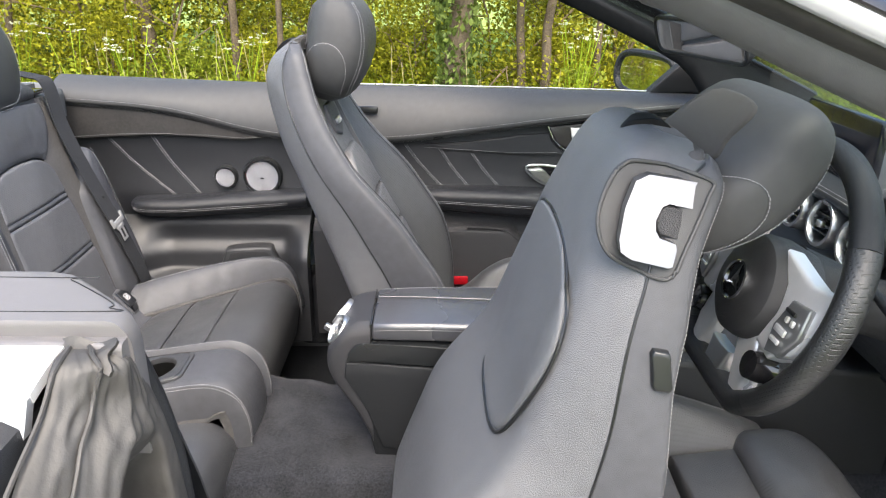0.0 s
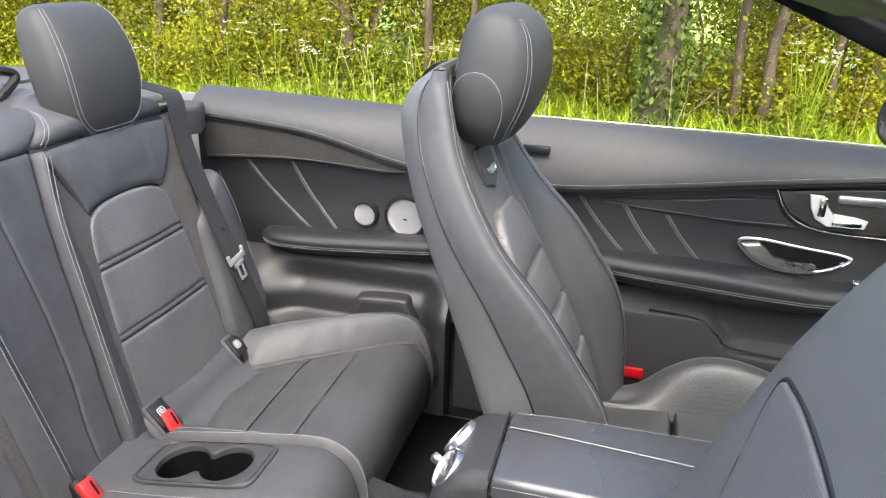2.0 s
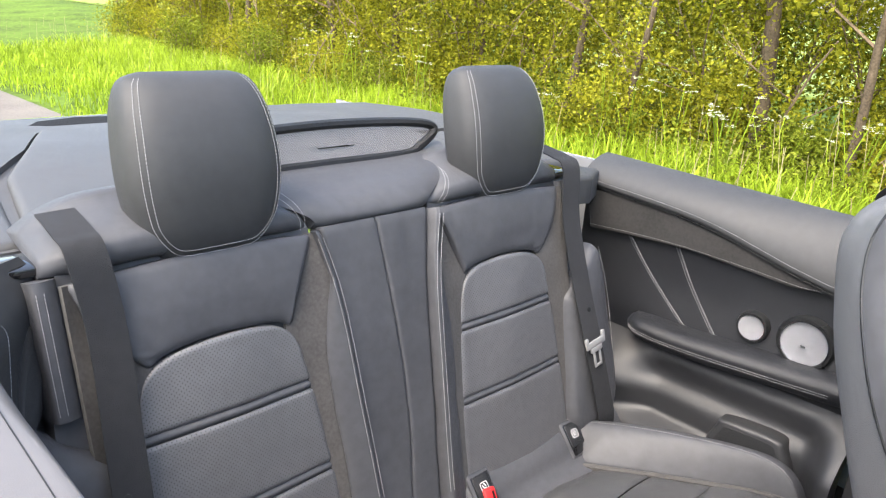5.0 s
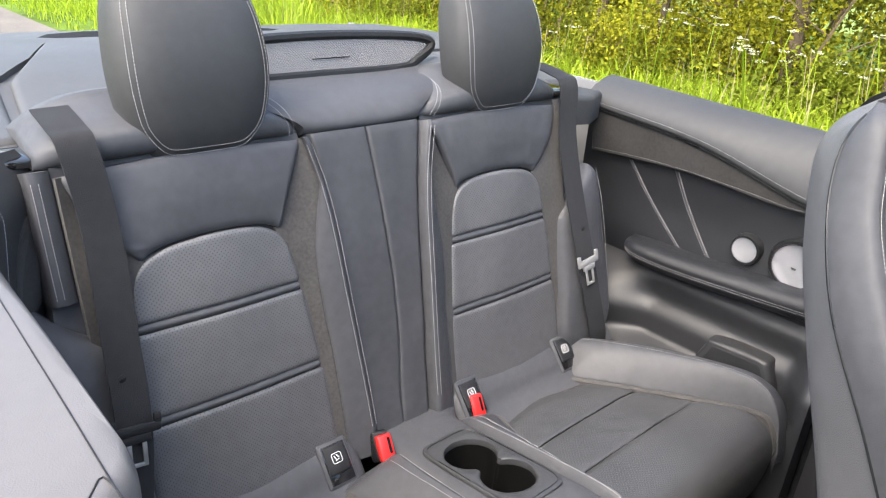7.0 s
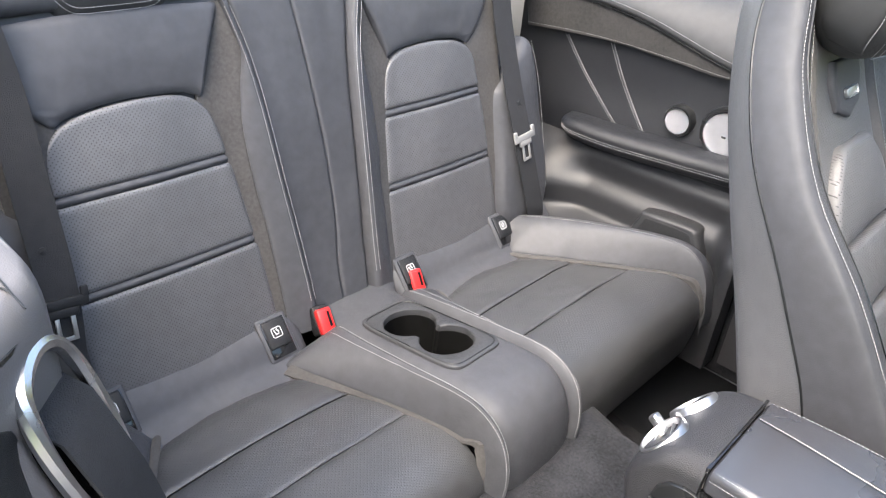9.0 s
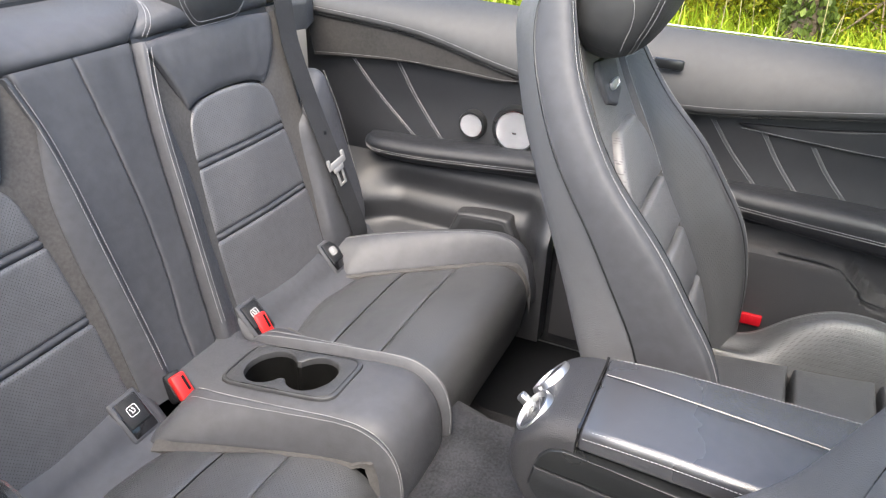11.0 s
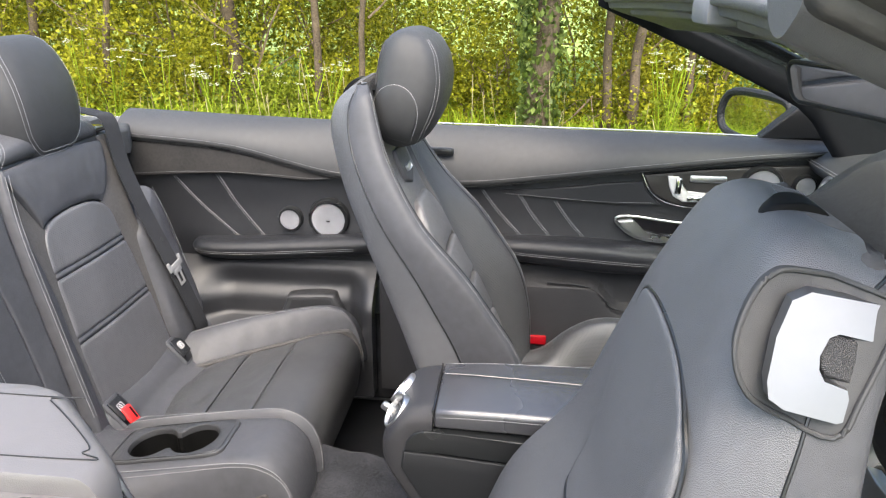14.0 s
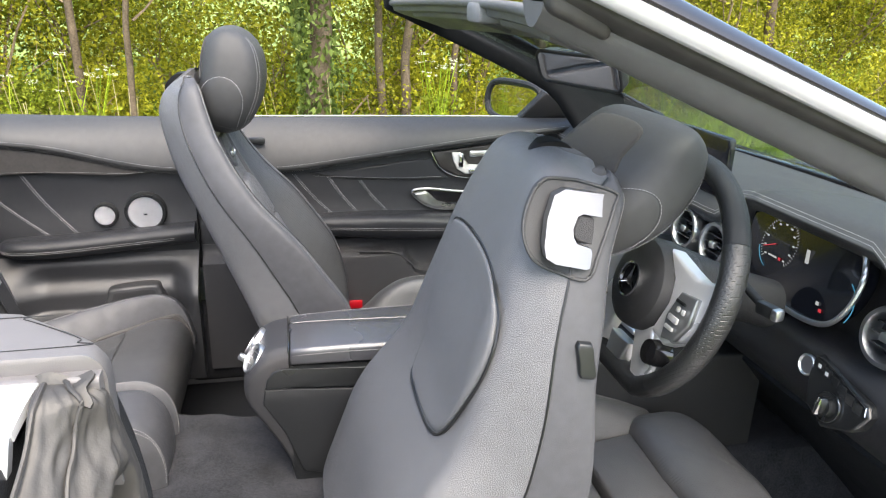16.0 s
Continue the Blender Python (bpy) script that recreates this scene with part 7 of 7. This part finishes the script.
# ---- windscreen ----
# grey raised to stand for daylight on the header, its visors and near pillar
HEADER_LIT = material("header_plastic_lit", (0.105, 0.105, 0.108), 0.55, vary=0.10, bump=0.3, bump_scale=1200, bump_kind="cells")


def windscreen():
    T = thing("windscreen_frame", "silver and black windscreen frame of an open convertible", "windscreen", "", (0.6, 0, 1.1))
    P = placer(T)
    head = lambda y: 0.195 + 0.055 * (1 - (y / 0.55) ** 2)
    top_z = lambda y: 1.332 - 0.008 * (y / 0.56) ** 2
    xs = [0.165 + 0.85 * k / 22 for k in range(23)]
    y0 = lambda x: 0.578 + 0.15 * (x - 0.2)
    low = lambda x: 1.307 - 0.44 * (x - 0.19)
    upp = lambda x: 1.331 - 0.395 * (x - 0.209)
    lip = lambda x: 1.327 - 0.42 * (x - 0.251)
    crown = lambda x: 1.349 - 0.45 * (x - 0.301)
    for s in (1, -1):
        def bar(rows):
            return loft([[(x, s * y, z) for y, z in [tuple(p) for p in spline(rows(x), 4, closed=True)]] for x in xs])
        if s > 0:
            far = lambda x: interp(x, [0.16, 0.28, 0.44, 0.63, 0.68, 0.731, 0.80, 1.02], [1.316, 1.263, 1.192, 1.100, 1.055, 0.988, 0.930, 0.830])
            P("pillar_lining", bar(lambda x: [(y0(x) - 0.030, upp(x) - 0.004), (y0(x) - 0.028, far(x) + 0.030), (y0(x) - 0.008, far(x)), (y0(x) + 0.014, far(x) + 0.012), (y0(x) + 0.026, upp(x) - 0.010), (y0(x) + 0.010, upp(x)), (y0(x) - 0.020, upp(x) + 0.006)]), FABRIC, "dark cloth-covered windscreen pillar", 50)
        else:
            # same lining as the far pillar, here in the lit grey
            P("pillar_lining", bar(lambda x: [(y0(x) - 0.045, low(x) + 0.030), (y0(x) - 0.030, low(x) + 0.006), (y0(x) - 0.008, low(x)), (y0(x) + 0.010, low(x) + 0.010), (y0(x) + 0.020, upp(x) - 0.010), (y0(x) + 0.012, upp(x) + 0.002), (y0(x) - 0.03, upp(x) + 0.006)]), HEADER_LIT, "grey lined windscreen pillar", 50)
        P("pillar_seal", bar(lambda x: [(y0(x) + 0.014, upp(x) - 0.006), (y0(x) + 0.034, lip(x) - 0.012), (y0(x) + 0.042, lip(x) - 0.004), (y0(x) + 0.034, lip(x) + 0.004), (y0(x) + 0.008, upp(x) + 0.006)]), RUBBER, "black door seal")
        P("pillar_trim", bar(lambda x: [(y0(x) + 0.034, lip(x) + 0.001), (y0(x) + 0.050, lip(x) - 0.003), (y0(x) + 0.057, lip(x) + 0.004), (y0(x) + 0.055, lip(x) + 0.015), (y0(x) + 0.038, lip(x) + 0.019)]), PAINT, "silver painted pillar edge")
        P("pillar_cover", bar(lambda x: [(y0(x) + 0.010, lip(x) + 0.012), (y0(x) + 0.048, lip(x) + 0.0185), (y0(x) + 0.038, 0.5 * (lip(x) + 0.016 + crown(x)) + 0.005), (y0(x) + 0.018, crown(x)), (y0(x) - 0.030, crown(x) + 0.002), (y0(x) - 0.040, crown(x) - 0.008)]), PIANO, "glossy dark pillar cover")
    ys = [-0.555 + 1.11 * k / 28 for k in range(29)]
    rows = []
    for y in ys:
        x, z = head(y), top_z(y)
        rows.append([(x - 0.012, y, z - 0.002), (x - 0.008, y, z - 0.014), (x + 0.02, y, z - 0.024), (x + 0.09, y, z - 0.044), (x + 0.125, y, z - 0.056), (x + 0.13, y, z - 0.042), (x + 0.09, y, z - 0.018), (x + 0.01, y, z + 0.004)])
    P("header_lining", loft(rows), HEADER_LIT, "grey plastic windscreen header", 50)
    P("header_seal", sweep([(head(y) - 0.006, y, top_z(y) + 0.004) for y in ys], rrect(0.030, 0.014, 0.006)), HEADER_LIT, "grey roof seal")
    P("header_trim", loft([[(head(y) + a, y, top_z(y) + 0.008 - 0.42 * a + b) for a, b in ((0.012, 0.0), (0.018, 0.007), (0.075, 0.010), (0.125, 0.004), (0.13, 0.0))] for y in ys]), PAINT, "silver painted header")
    for ya, yb in ((0.06, 0.46), (-0.50, -0.16)):
        o = [(0.0, ya), (0.0, yb), (0.085, yb), (0.095, (ya + yb) / 2), (0.085, ya)]
        P("sun_visor", pad(dense(o, 0.02), lambda x, y, h: (head(y) + 0.004 + x, y, top_z(y) - 0.014 - h - 0.30 * x), 0.012, 0.010, depth=0.006), HEADER_LIT, "folded dark grey sun visor")
    P("roof_latch", box((0.09, 0.085, 0.034), at=(head(-0.08) + 0.02, -0.08, 1.322), bevel=0.008, m=None), GREY_TRIM, "grey roof latch cover")
    blk = box((0.07, 0.060, 0.024), at=(0.200, -0.580, 1.332), bevel=0.009, segs=3, m=pose(0, 0, 0.0, 0, 0, 0))
    for v in blk.verts:
        v.co.z += 0.004 * noise.noise(v.co * 40) - 0.40 * (v.co.x - 0.200)
    P("corner_block", blk, RUBBER, "worn black corner seal")
    def g(u, v):
        y = -0.60 + 1.20 * u
        return (head(y * 0.9) + 0.11 + (0.82 - 0.16 * (y / 0.6) ** 2) * v, y * (0.90 + 0.24 * v), 1.296 - 0.330 * v + 0.012 * math.sin(math.pi * v))
    gl = P("windscreen_glass", slab(g, 20, 12, (0.003, 0, 0.003)), GLASS, "clear windscreen glass")
    gl.visible_shadow = False
    return T


windscreen()


def inner_mirror():
    T = thing("interior_mirror", "black frameless interior rear-view mirror", "mirror", "", (0.420, -0.085, 1.230))
    m = pose(0, 0, 0, 0, 0, 19) @ pose(0, 0, 0, 0, -110, 0)
    o = rrect(0.058, 0.215, 0.016, 6)
    part("housing", pad(o, lambda a, b, h: tuple(m @ Vector((a, b, -h))), 0.030, 0.030, depth=0.004), PLASTIC_SHINY, T)
    part("rim", tube([tuple(m @ Vector((a, b, 0.004))) for a, b in o], 0.0035, 8, closed=True), PLASTIC, T)
    part("mirror_glass", pad(rrect(0.053, 0.209, 0.014, 6), lambda a, b, h: tuple(m @ Vector((a, b, 0.0045 + h))), 0.001, 0.002, depth=0.002), MIRROR, T, "clear mirror glass")
    part("stem", tube([(0.02, 0.02, 0.0), (0.05, 0.05, 0.035), (0.075, 0.07, 0.060)], 0.012, 10), PLASTIC, T)
    part("sensor_housing", box((0.12, 0.085, 0.035), at=(0.09, 0.075, 0.055), bevel=0.010), PLASTIC, T)


inner_mirror()


def door_mirror():
    T = thing("door_mirror", "black-framed oval door mirror", "mirror", "", (0.640, 0.93, 1.035))
    m = pose(0, 0, 0, 0, -86, 24)
    o = [(1.12 * p[0], 1.30 * p[1]) for p in spline([(-0.052, -0.070), (-0.060, 0.0), (-0.050, 0.085), (-0.005, 0.108), (0.042, 0.085), (0.050, 0.0), (0.040, -0.075), (-0.005, -0.090)], 6, closed=True)]
    part("housing", pad(o, lambda a, b, h: tuple(m @ Vector((a, b, -h))), 0.085, 0.075, depth=0.006), PLASTIC_SHINY, T, "glossy dark mirror housing")
    part("mirror_rim", tube([tuple(m @ Vector((a, b, 0.006))) for a, b in o], 0.011, 8, closed=True), PLASTIC, T)
    part("mirror_glass", pad([(a * 0.93, b * 0.95) for a, b in o], lambda a, b, h: tuple(m @ Vector((a, b, 0.006 + h))), 0.0005, 0.002, depth=0.003), MIRROR, T, "clear mirror glass")
    part("foot", loft([[(x, y, z + 0.012 * q) for q in (-1, 1)] + [(x + 0.05, y, z + 0.012 * q) for q in (1, -1)] for x, y, z in ((0.03, -0.03, -0.045), (0.06, -0.09, -0.045), (0.08, -0.14, -0.035))]), PLASTIC, T)
    tri = pad(dense([(0.62, 0.998), (0.86, 0.998), (0.70, 1.075)], 0.02), lambda x, z, h: (x - 0.66, -0.145 - h, z - 1.03), 0.006, 0.006, depth=0.03)
    part("mirror_triangle", tri, PLASTIC, T)


door_mirror()

# ---- near side: quarter pad, body, seal ----
BRIGHT = material("bright_aluminium", (0.86, 0.86, 0.86), 0.38, metal=0.4, vary=0.03)
def near_quarter():
    T = thing("rear_quarter", "silver rear quarter of the car with grey padded top", "car body", "", (-0.6, -0.72, 0.5))
    P = placer(T)
    # padded shoulder, its front corner cut off at an angle
    o = [(-1.04, -0.582), (-0.354, -0.579), (-0.335, -0.585), (-0.263, -0.652), (-0.252, -0.668), (-0.252, -0.690), (-1.04, -0.690)]
    P("padded_top", pad(dense(o, 0.015), lambda x, y, h: (x, y, 1.019 + h), 0.026, 0.020, puff=0.001, depth=0.11, inner=8), PAD_SKYLIT, "padded grey leather shoulder")
    P("top_seam", tube([(x, y, 1.0455) for x, y in [tuple(p) for p in spline([(-0.9, -0.600), (-0.36, -0.598), (-0.342, -0.603), (-0.284, -0.650), (-0.280, -0.662), (-0.292, -0.670), (-0.6, -0.672), (-1.0, -0.672)], 8)]], 0.0006, 6), PLASTIC, "fine seam")
    P("outer_ledge", sweep([(-1.05 + 0.795 * k / 12, -0.694, 1.022) for k in range(13)], rrect(0.020, 0.018, 0.006)), PAD_SKYLIT, "grey ledge strip")
    P("waist_strip", slab(lambda u, v: (-1.12 + 0.818 * u - 0.012 * v, -0.706 - 0.040 * v, 1.031 - 0.016 * v - 0.006 * v * v), 8, 6, (0, 0.004, -0.010)), BRIGHT, "bright satin aluminium waist strip")
    P("body_side", slab(lambda u, v: (-2.1 + 1.785 * u - 0.05 * v, -0.749 - 0.17 * math.sin(v * 1.45), 1.006 - 0.62 * v), 30, 16, (0, 0.012, 0)), PAINT, "silver painted rear wing")
    # front end of the quarter: dark cheek and loose rubber over the shut face
    outer = spline([(-0.302, -0.694, 1.030), (-0.302, -0.727, 1.022), (-0.303, -0.755, 0.992), (-0.307, -0.812, 0.945), (-0.312, -0.862, 0.86), (-0.315, -0.885, 0.76), (-0.315, -0.890, 0.62)], 8)
    inner = spline([(-0.268, -0.690, 1.024), (-0.262, -0.678, 1.012), (-0.253, -0.664, 0.960), (-0.245, -0.657, 0.905), (-0.240, -0.655, 0.850), (-0.238, -0.655, 0.760), (-0.238, -0.655, 0.62)], 8)
    L = len(outer) - 1

    def drape(u, v):
        k = min(L - 1e-6, v * L)
        i, t = int(k), k - int(k)
        a = outer[i] + (outer[i + 1] - outer[i]) * t
        b = inner[i] + (inner[i + 1] - inner[i]) * t
        p = a + (b - a) * u
        e = max(0.0, math.sin(math.pi * u)) ** 0.7 * min(1, 5 * v)
        q = 1.5 * u + 0.9 * v * (1 - u) + 0.30 * noise.noise(Vector((3 * u, 4 * v, 0.3)))
        ridge = (1 - abs(math.sin(math.pi * q))) ** 1.3
        w = 0.020 * e + e * (0.009 * ridge * min(1, 2.2 * v + 0.15) + 0.007 * noise.noise(Vector((5 * u, 7 * v, 1.0))) + 0.004 * noise.noise(Vector((17 * u, 15 * v, 5.0))))
        w -= 0.05 * step(0.50, 0.56, u) * (1 - step(0.80, 0.86, u)) * step(0.42, 0.60, v - 0.25 * (u - 0.68) ** 2)
        return (p[0] + w, p[1] - 0.25 * w, p[2] + 0.25 * w)
    P("loose_seal", slab(drape, 72, 60, (-0.003, 0.001, -0.001)), RUBBER, "creased black rubber seal", 80)
    for u0, v0, v1 in ((0.34, 0.02, 0.75), (0.03, 0.05, 0.8)):
        P("seal_lip", tube([tuple(Vector(drape(u0 - 0.22 * (v - v0), v)) + Vector((0.002, -0.001, 0.001))) for v in [v0 + (v1 - v0) * k / 40 for k in range(41)]], 0.0022, 6), RUBBER)
    P("seal_top", slab(lambda u, v: (-0.306 + 0.045 * u + 0.003 * math.sin(9 * v), -0.699 - 0.014 * v - 0.010 * u * v, 1.034 - 0.020 * v + 0.003 * math.sin(7 * u + 3 * v)), 12, 8, (0, 0.003, -0.003)), RUBBER, "torn rubber edge")
    def cheek(u, v):
        b = inner[min(L, int(v * L + 0.5))]
        path = spline([(b[0] - 0.003, b[1]), (b[0] + 0.001, b[1] + 0.014), (b[0] - 0.014, b[1] + 0.030), (-0.302, -0.617), (-0.338, -0.590)], 5)
        p = path[min(20, int(u * 20 + 0.5))]
        return (p[0], p[1], b[2] + 0.010 * math.sin(math.pi * u) * (1 - v))
    P("cheek", slab(cheek, 20, 48, (-0.006, 0.0, 0.0)), PLASTIC, "smooth dark end panel", 70)
    P("shut_core", box((0.06, 0.20, 0.62), at=(-0.345, -0.72, 0.68), bevel=0.02, m=None), PLASTIC, "dark door shut")
    P("door_striker", box((0.05, 0.020, 0.012), at=(-0.225, -0.655, 0.775), bevel=0.004, m=None), SATIN, "steel door striker")
    # belt guide loop on the inner side
    n = Vector((0.62, 0.72, 0.25)).normalized()
    lw = (Vector((0, 0, -1)) - n * n.dot(Vector((0, 0, -1)))).normalized()
    w = lw.cross(n)
    m = Matrix.Translation((-0.318, -0.596, 0.958)) @ Matrix((w, lw, n)).transposed().to_4x4() @ Matrix.Scale(0.92, 4)
    loop = [tuple(p) for p in spline([(0.0, 0.075), (0.026, 0.058), (0.034, 0.0), (0.026, -0.046), (0.0, -0.060), (-0.026, -0.046), (-0.034, 0.0), (-0.026, 0.058)], 6, closed=True)]
    P("guide_surround", tube([tuple(m @ Vector((a * 1.16, b * 1.12, -0.010))) for a, b in loop], 0.012, 12, closed=True), PAD_SKYLIT, "grey padded belt guide surround")
    P("guide_loop", tube([tuple(m @ Vector((a, b, 0.010))) for a, b in loop], 0.0050, 8, closed=True), SATIN, "satin metal belt guide")
    P("guide_hole", pad([(a * 0.94, b * 0.94) for a, b in loop], lambda a, b, h: tuple(m @ Vector((a, b, -0.004 + h))), 0.002, 0.004, depth=0.01), PIANO, "dark belt opening")
    P("belt_band", strap([tuple(m @ Vector(p)) for p in ((0.0, -0.030, -0.001), (0.0, -0.010, 0.014), (0.0, 0.06, 0.020), (0.0, 0.20, 0.016), (0.0, 0.40, 0.0))], 0.046, tuple(m.to_3x3() @ Vector((1, 0, 0)))), WEBBING, "black belt webbing")
    return T


near_quarter()


# ---- rear deck ----
# cover leather lightened: the daylight on the deck is in the colour
DECK_LIT = material("deck_leather_lit", (0.060, 0.060, 0.061), 0.48, vary=0.08, bump=0.2, bump_scale=800, bump_kind="cells", scale=3)


def rear_deck():
    T = thing("roof_cover", "grey covered roof compartment behind the rear seats", "deck", "", (-1.4, 0, 0.9))
    P = placer(T)
    Z = lambda x: 1.038 + 0.03 * step(-1.05, -1.5, x) - 0.02 * step(-1.5, -1.95, x)
    mid = [(-1.045, -0.44), (-1.10, -0.46), (-1.30, -0.43), (-1.45, -0.36), (-1.60, -0.30), (-1.66, -0.10), (-1.67, 0.0), (-1.66, 0.10), (-1.60, 0.30), (-1.45, 0.36), (-1.30, 0.43), (-1.10, 0.46), (-1.045, 0.44)]
    P("centre_cover", pad(dense(mid, 0.03), lambda x, y, h: (x, y, Z(x) + h), 0.012, 0.014, depth=0.05, inner=8), DECK_LIT, "smooth grey centre cover")
    P("under_panel", slab(lambda u, v: (-1.04 - 0.82 * u, -0.66 + 1.32 * v, Z(-1.04 - 0.82 * u) - 0.006), 10, 8, (0, 0, -0.02)), DECK_LIT, "grey lower panel")
    for s in (1, -1):
        c = [(-1.05, 0.475), (-1.31, 0.445), (-1.335, 0.46), (-1.335, 0.66), (-1.10, 0.675), (-1.03, 0.60)]
        P("corner_cover", pad(dense([(x, s * y) for x, y in c], 0.03), lambda x, y, h: (x, y, Z(x) - 0.012 + h), 0.014, 0.014, depth=0.06), DECK_LIT)
        b = [(-1.340, 0.436), (-1.452, 0.364), (-1.602, 0.304), (-1.664, 0.104), (-1.674, 0.0), (-1.86, 0.0), (-1.86, 0.45), (-1.80, 0.64), (-1.345, 0.66)]
        P("side_cover", c_plate([(x, s * y) for x, y in b], lambda x, y, h: (x, y, Z(x) - 0.010 + h), 0.014, 0.006), DECK_LIT, "grey rear cover", sharp=30)
        d = [(-1.70, 0.10), (-1.82, 0.06), (-1.84, 0.16), (-1.80, 0.25), (-1.73, 0.285), (-1.70, 0.25)]
        P("speaker_inlay", pad(dense([(x, s * y) for x, y in d], 0.02), lambda x, y, h: (x, y, Z(x) + 0.003 + h), 0.002, 0.006, depth=0.003), FABRIC, "dark cloth inlay")
    def lid(u, v):
        x = -1.87 - 0.42 * u
        y = -0.72 + 1.44 * v
        return (x, y * (1 - 0.12 * u), 1.050 - 0.03 * u - 0.10 * u * u - 0.06 * (y / 0.72) ** 4)
    P("boot_lid", slab(lid, 16, 24, (0, 0, -0.02)), PAINT, "silver painted boot lid")
    P("rear_body", slab(lambda u, v: (-2.28 - 0.03 * math.sin(math.pi * u), -0.70 + 1.40 * v, 0.93 - 0.6 * u), 10, 14, (0.02, 0, 0)), PAINT, "silver rear panel")
    P("far_wing", slab(lambda u, v: (-2.15 + 1.80 * u, 0.80 + 0.11 * math.sin(v * 1.4), 1.012 - 0.62 * v), 24, 12, (0, -0.012, 0)), PAINT, "silver far rear wing")
    return T


rear_deck()


def wind_stop():
    T = thing("wind_deflector", "dark mesh wind deflector behind the rear seats", "wind deflector", "", (-1.06, 0, 1.072))
    o = [(-0.16, 0.016), (-0.200, 0.028), (-0.238, 0.052), (-0.222, 0.066), (-0.14, 0.073), (0.0, 0.076), (0.14, 0.073), (0.222, 0.066), (0.238, 0.052), (0.200, 0.028), (0.16, 0.016), (0.0, 0.014)]
    sl = lambda y, z: (-0.35 * (z - 0.05) - 0.02 + 0.10 * (y / 0.34) ** 2 * 0.3, y, z)
    part("frame", tube([sl(*p) for p in spline(o, 6, closed=True)], 0.0085, 8, closed=True), PLASTIC, T, "black moulded frame")
    lo = lambda y: 0.013 + 0.40 * max(0, abs(y) - 0.17)
    hi = lambda y: 0.076 - 0.10 * max(0, abs(y) - 0.15)
    net = bmesh.new()
    for d in (-1, 1):
        for k in range(130):
            y = -0.34 + 0.0052 * k
            run = [(y + d * (z - 0.045), z) for z in [0.013 + 0.063 * j / 12 for j in range(13)]]
            run = [(a, z) for a, z in run if abs(a) < 0.230 and lo(a) <= z <= hi(a)]
            if len(run) > 1:
                sweep([sl(*run[0]), sl(*run[-1])], ring2(0.0007, 4), up=(1, 0, 0), bm=net)
    part("netting", net, NET, T, "fine dark netting", kind="stuff")
    part("badge_bar", box((0.002, 0.075, 0.0018), at=(-0.014, 0.02, 0.040)), PLASTIC_SHINY, T, "unreadable woven mark")


NET = material("netting", (0.13, 0.13, 0.135), 0.6, vary=0.1)
wind_stop()


def front_body():
    """Bonnet and scuttle ahead of the windscreen, and the lower body under the doors."""
    T = thing("car_front", "silver car bonnet and scuttle ahead of the windscreen", "car body", "", (1.5, 0, 0.5))
    P = placer(T)
    P("bonnet", slab(lambda u, v: (1.26 + 1.15 * u, (-0.74 + 1.48 * v) * (1 - 0.08 * u), 0.955 - 0.20 * u * u - 0.10 * abs(2 * v - 1) ** 3), 20, 24, (0, 0, -0.02)), PAINT, "silver painted bonnet")
    P("scuttle", slab(lambda u, v: (1.12 + 0.15 * u, -0.70 + 1.40 * v, 0.955 - 0.02 * u), 6, 16, (0, 0, -0.03)), PLASTIC, "black scuttle panel")
    P("sill", box((1.3, 0.14, 0.14), at=(0.38, -0.80, 0.27), bevel=0.03, segs=3), PAINT, "silver door sill")
    P("far_sill", box((2.2, 0.14, 0.14), at=(0.10, 0.80, 0.27), bevel=0.03, segs=3), PAINT, "silver far sill")
    P("bulkhead", box((0.04, 1.46, 0.6), at=(1.22, 0, 0.55)), CARPET, "dark carpeted bulkhead")
    P("underbody", box((3.6, 1.5, 0.04), at=(-0.3, 0, 0.19)), PLASTIC, "dark underbody")
    P("rear_bulkhead", box((0.04, 1.2, 0.5), at=(-0.99, 0, 0.48)), FABRIC, "dark rear bulkhead")
    return T


front_body()
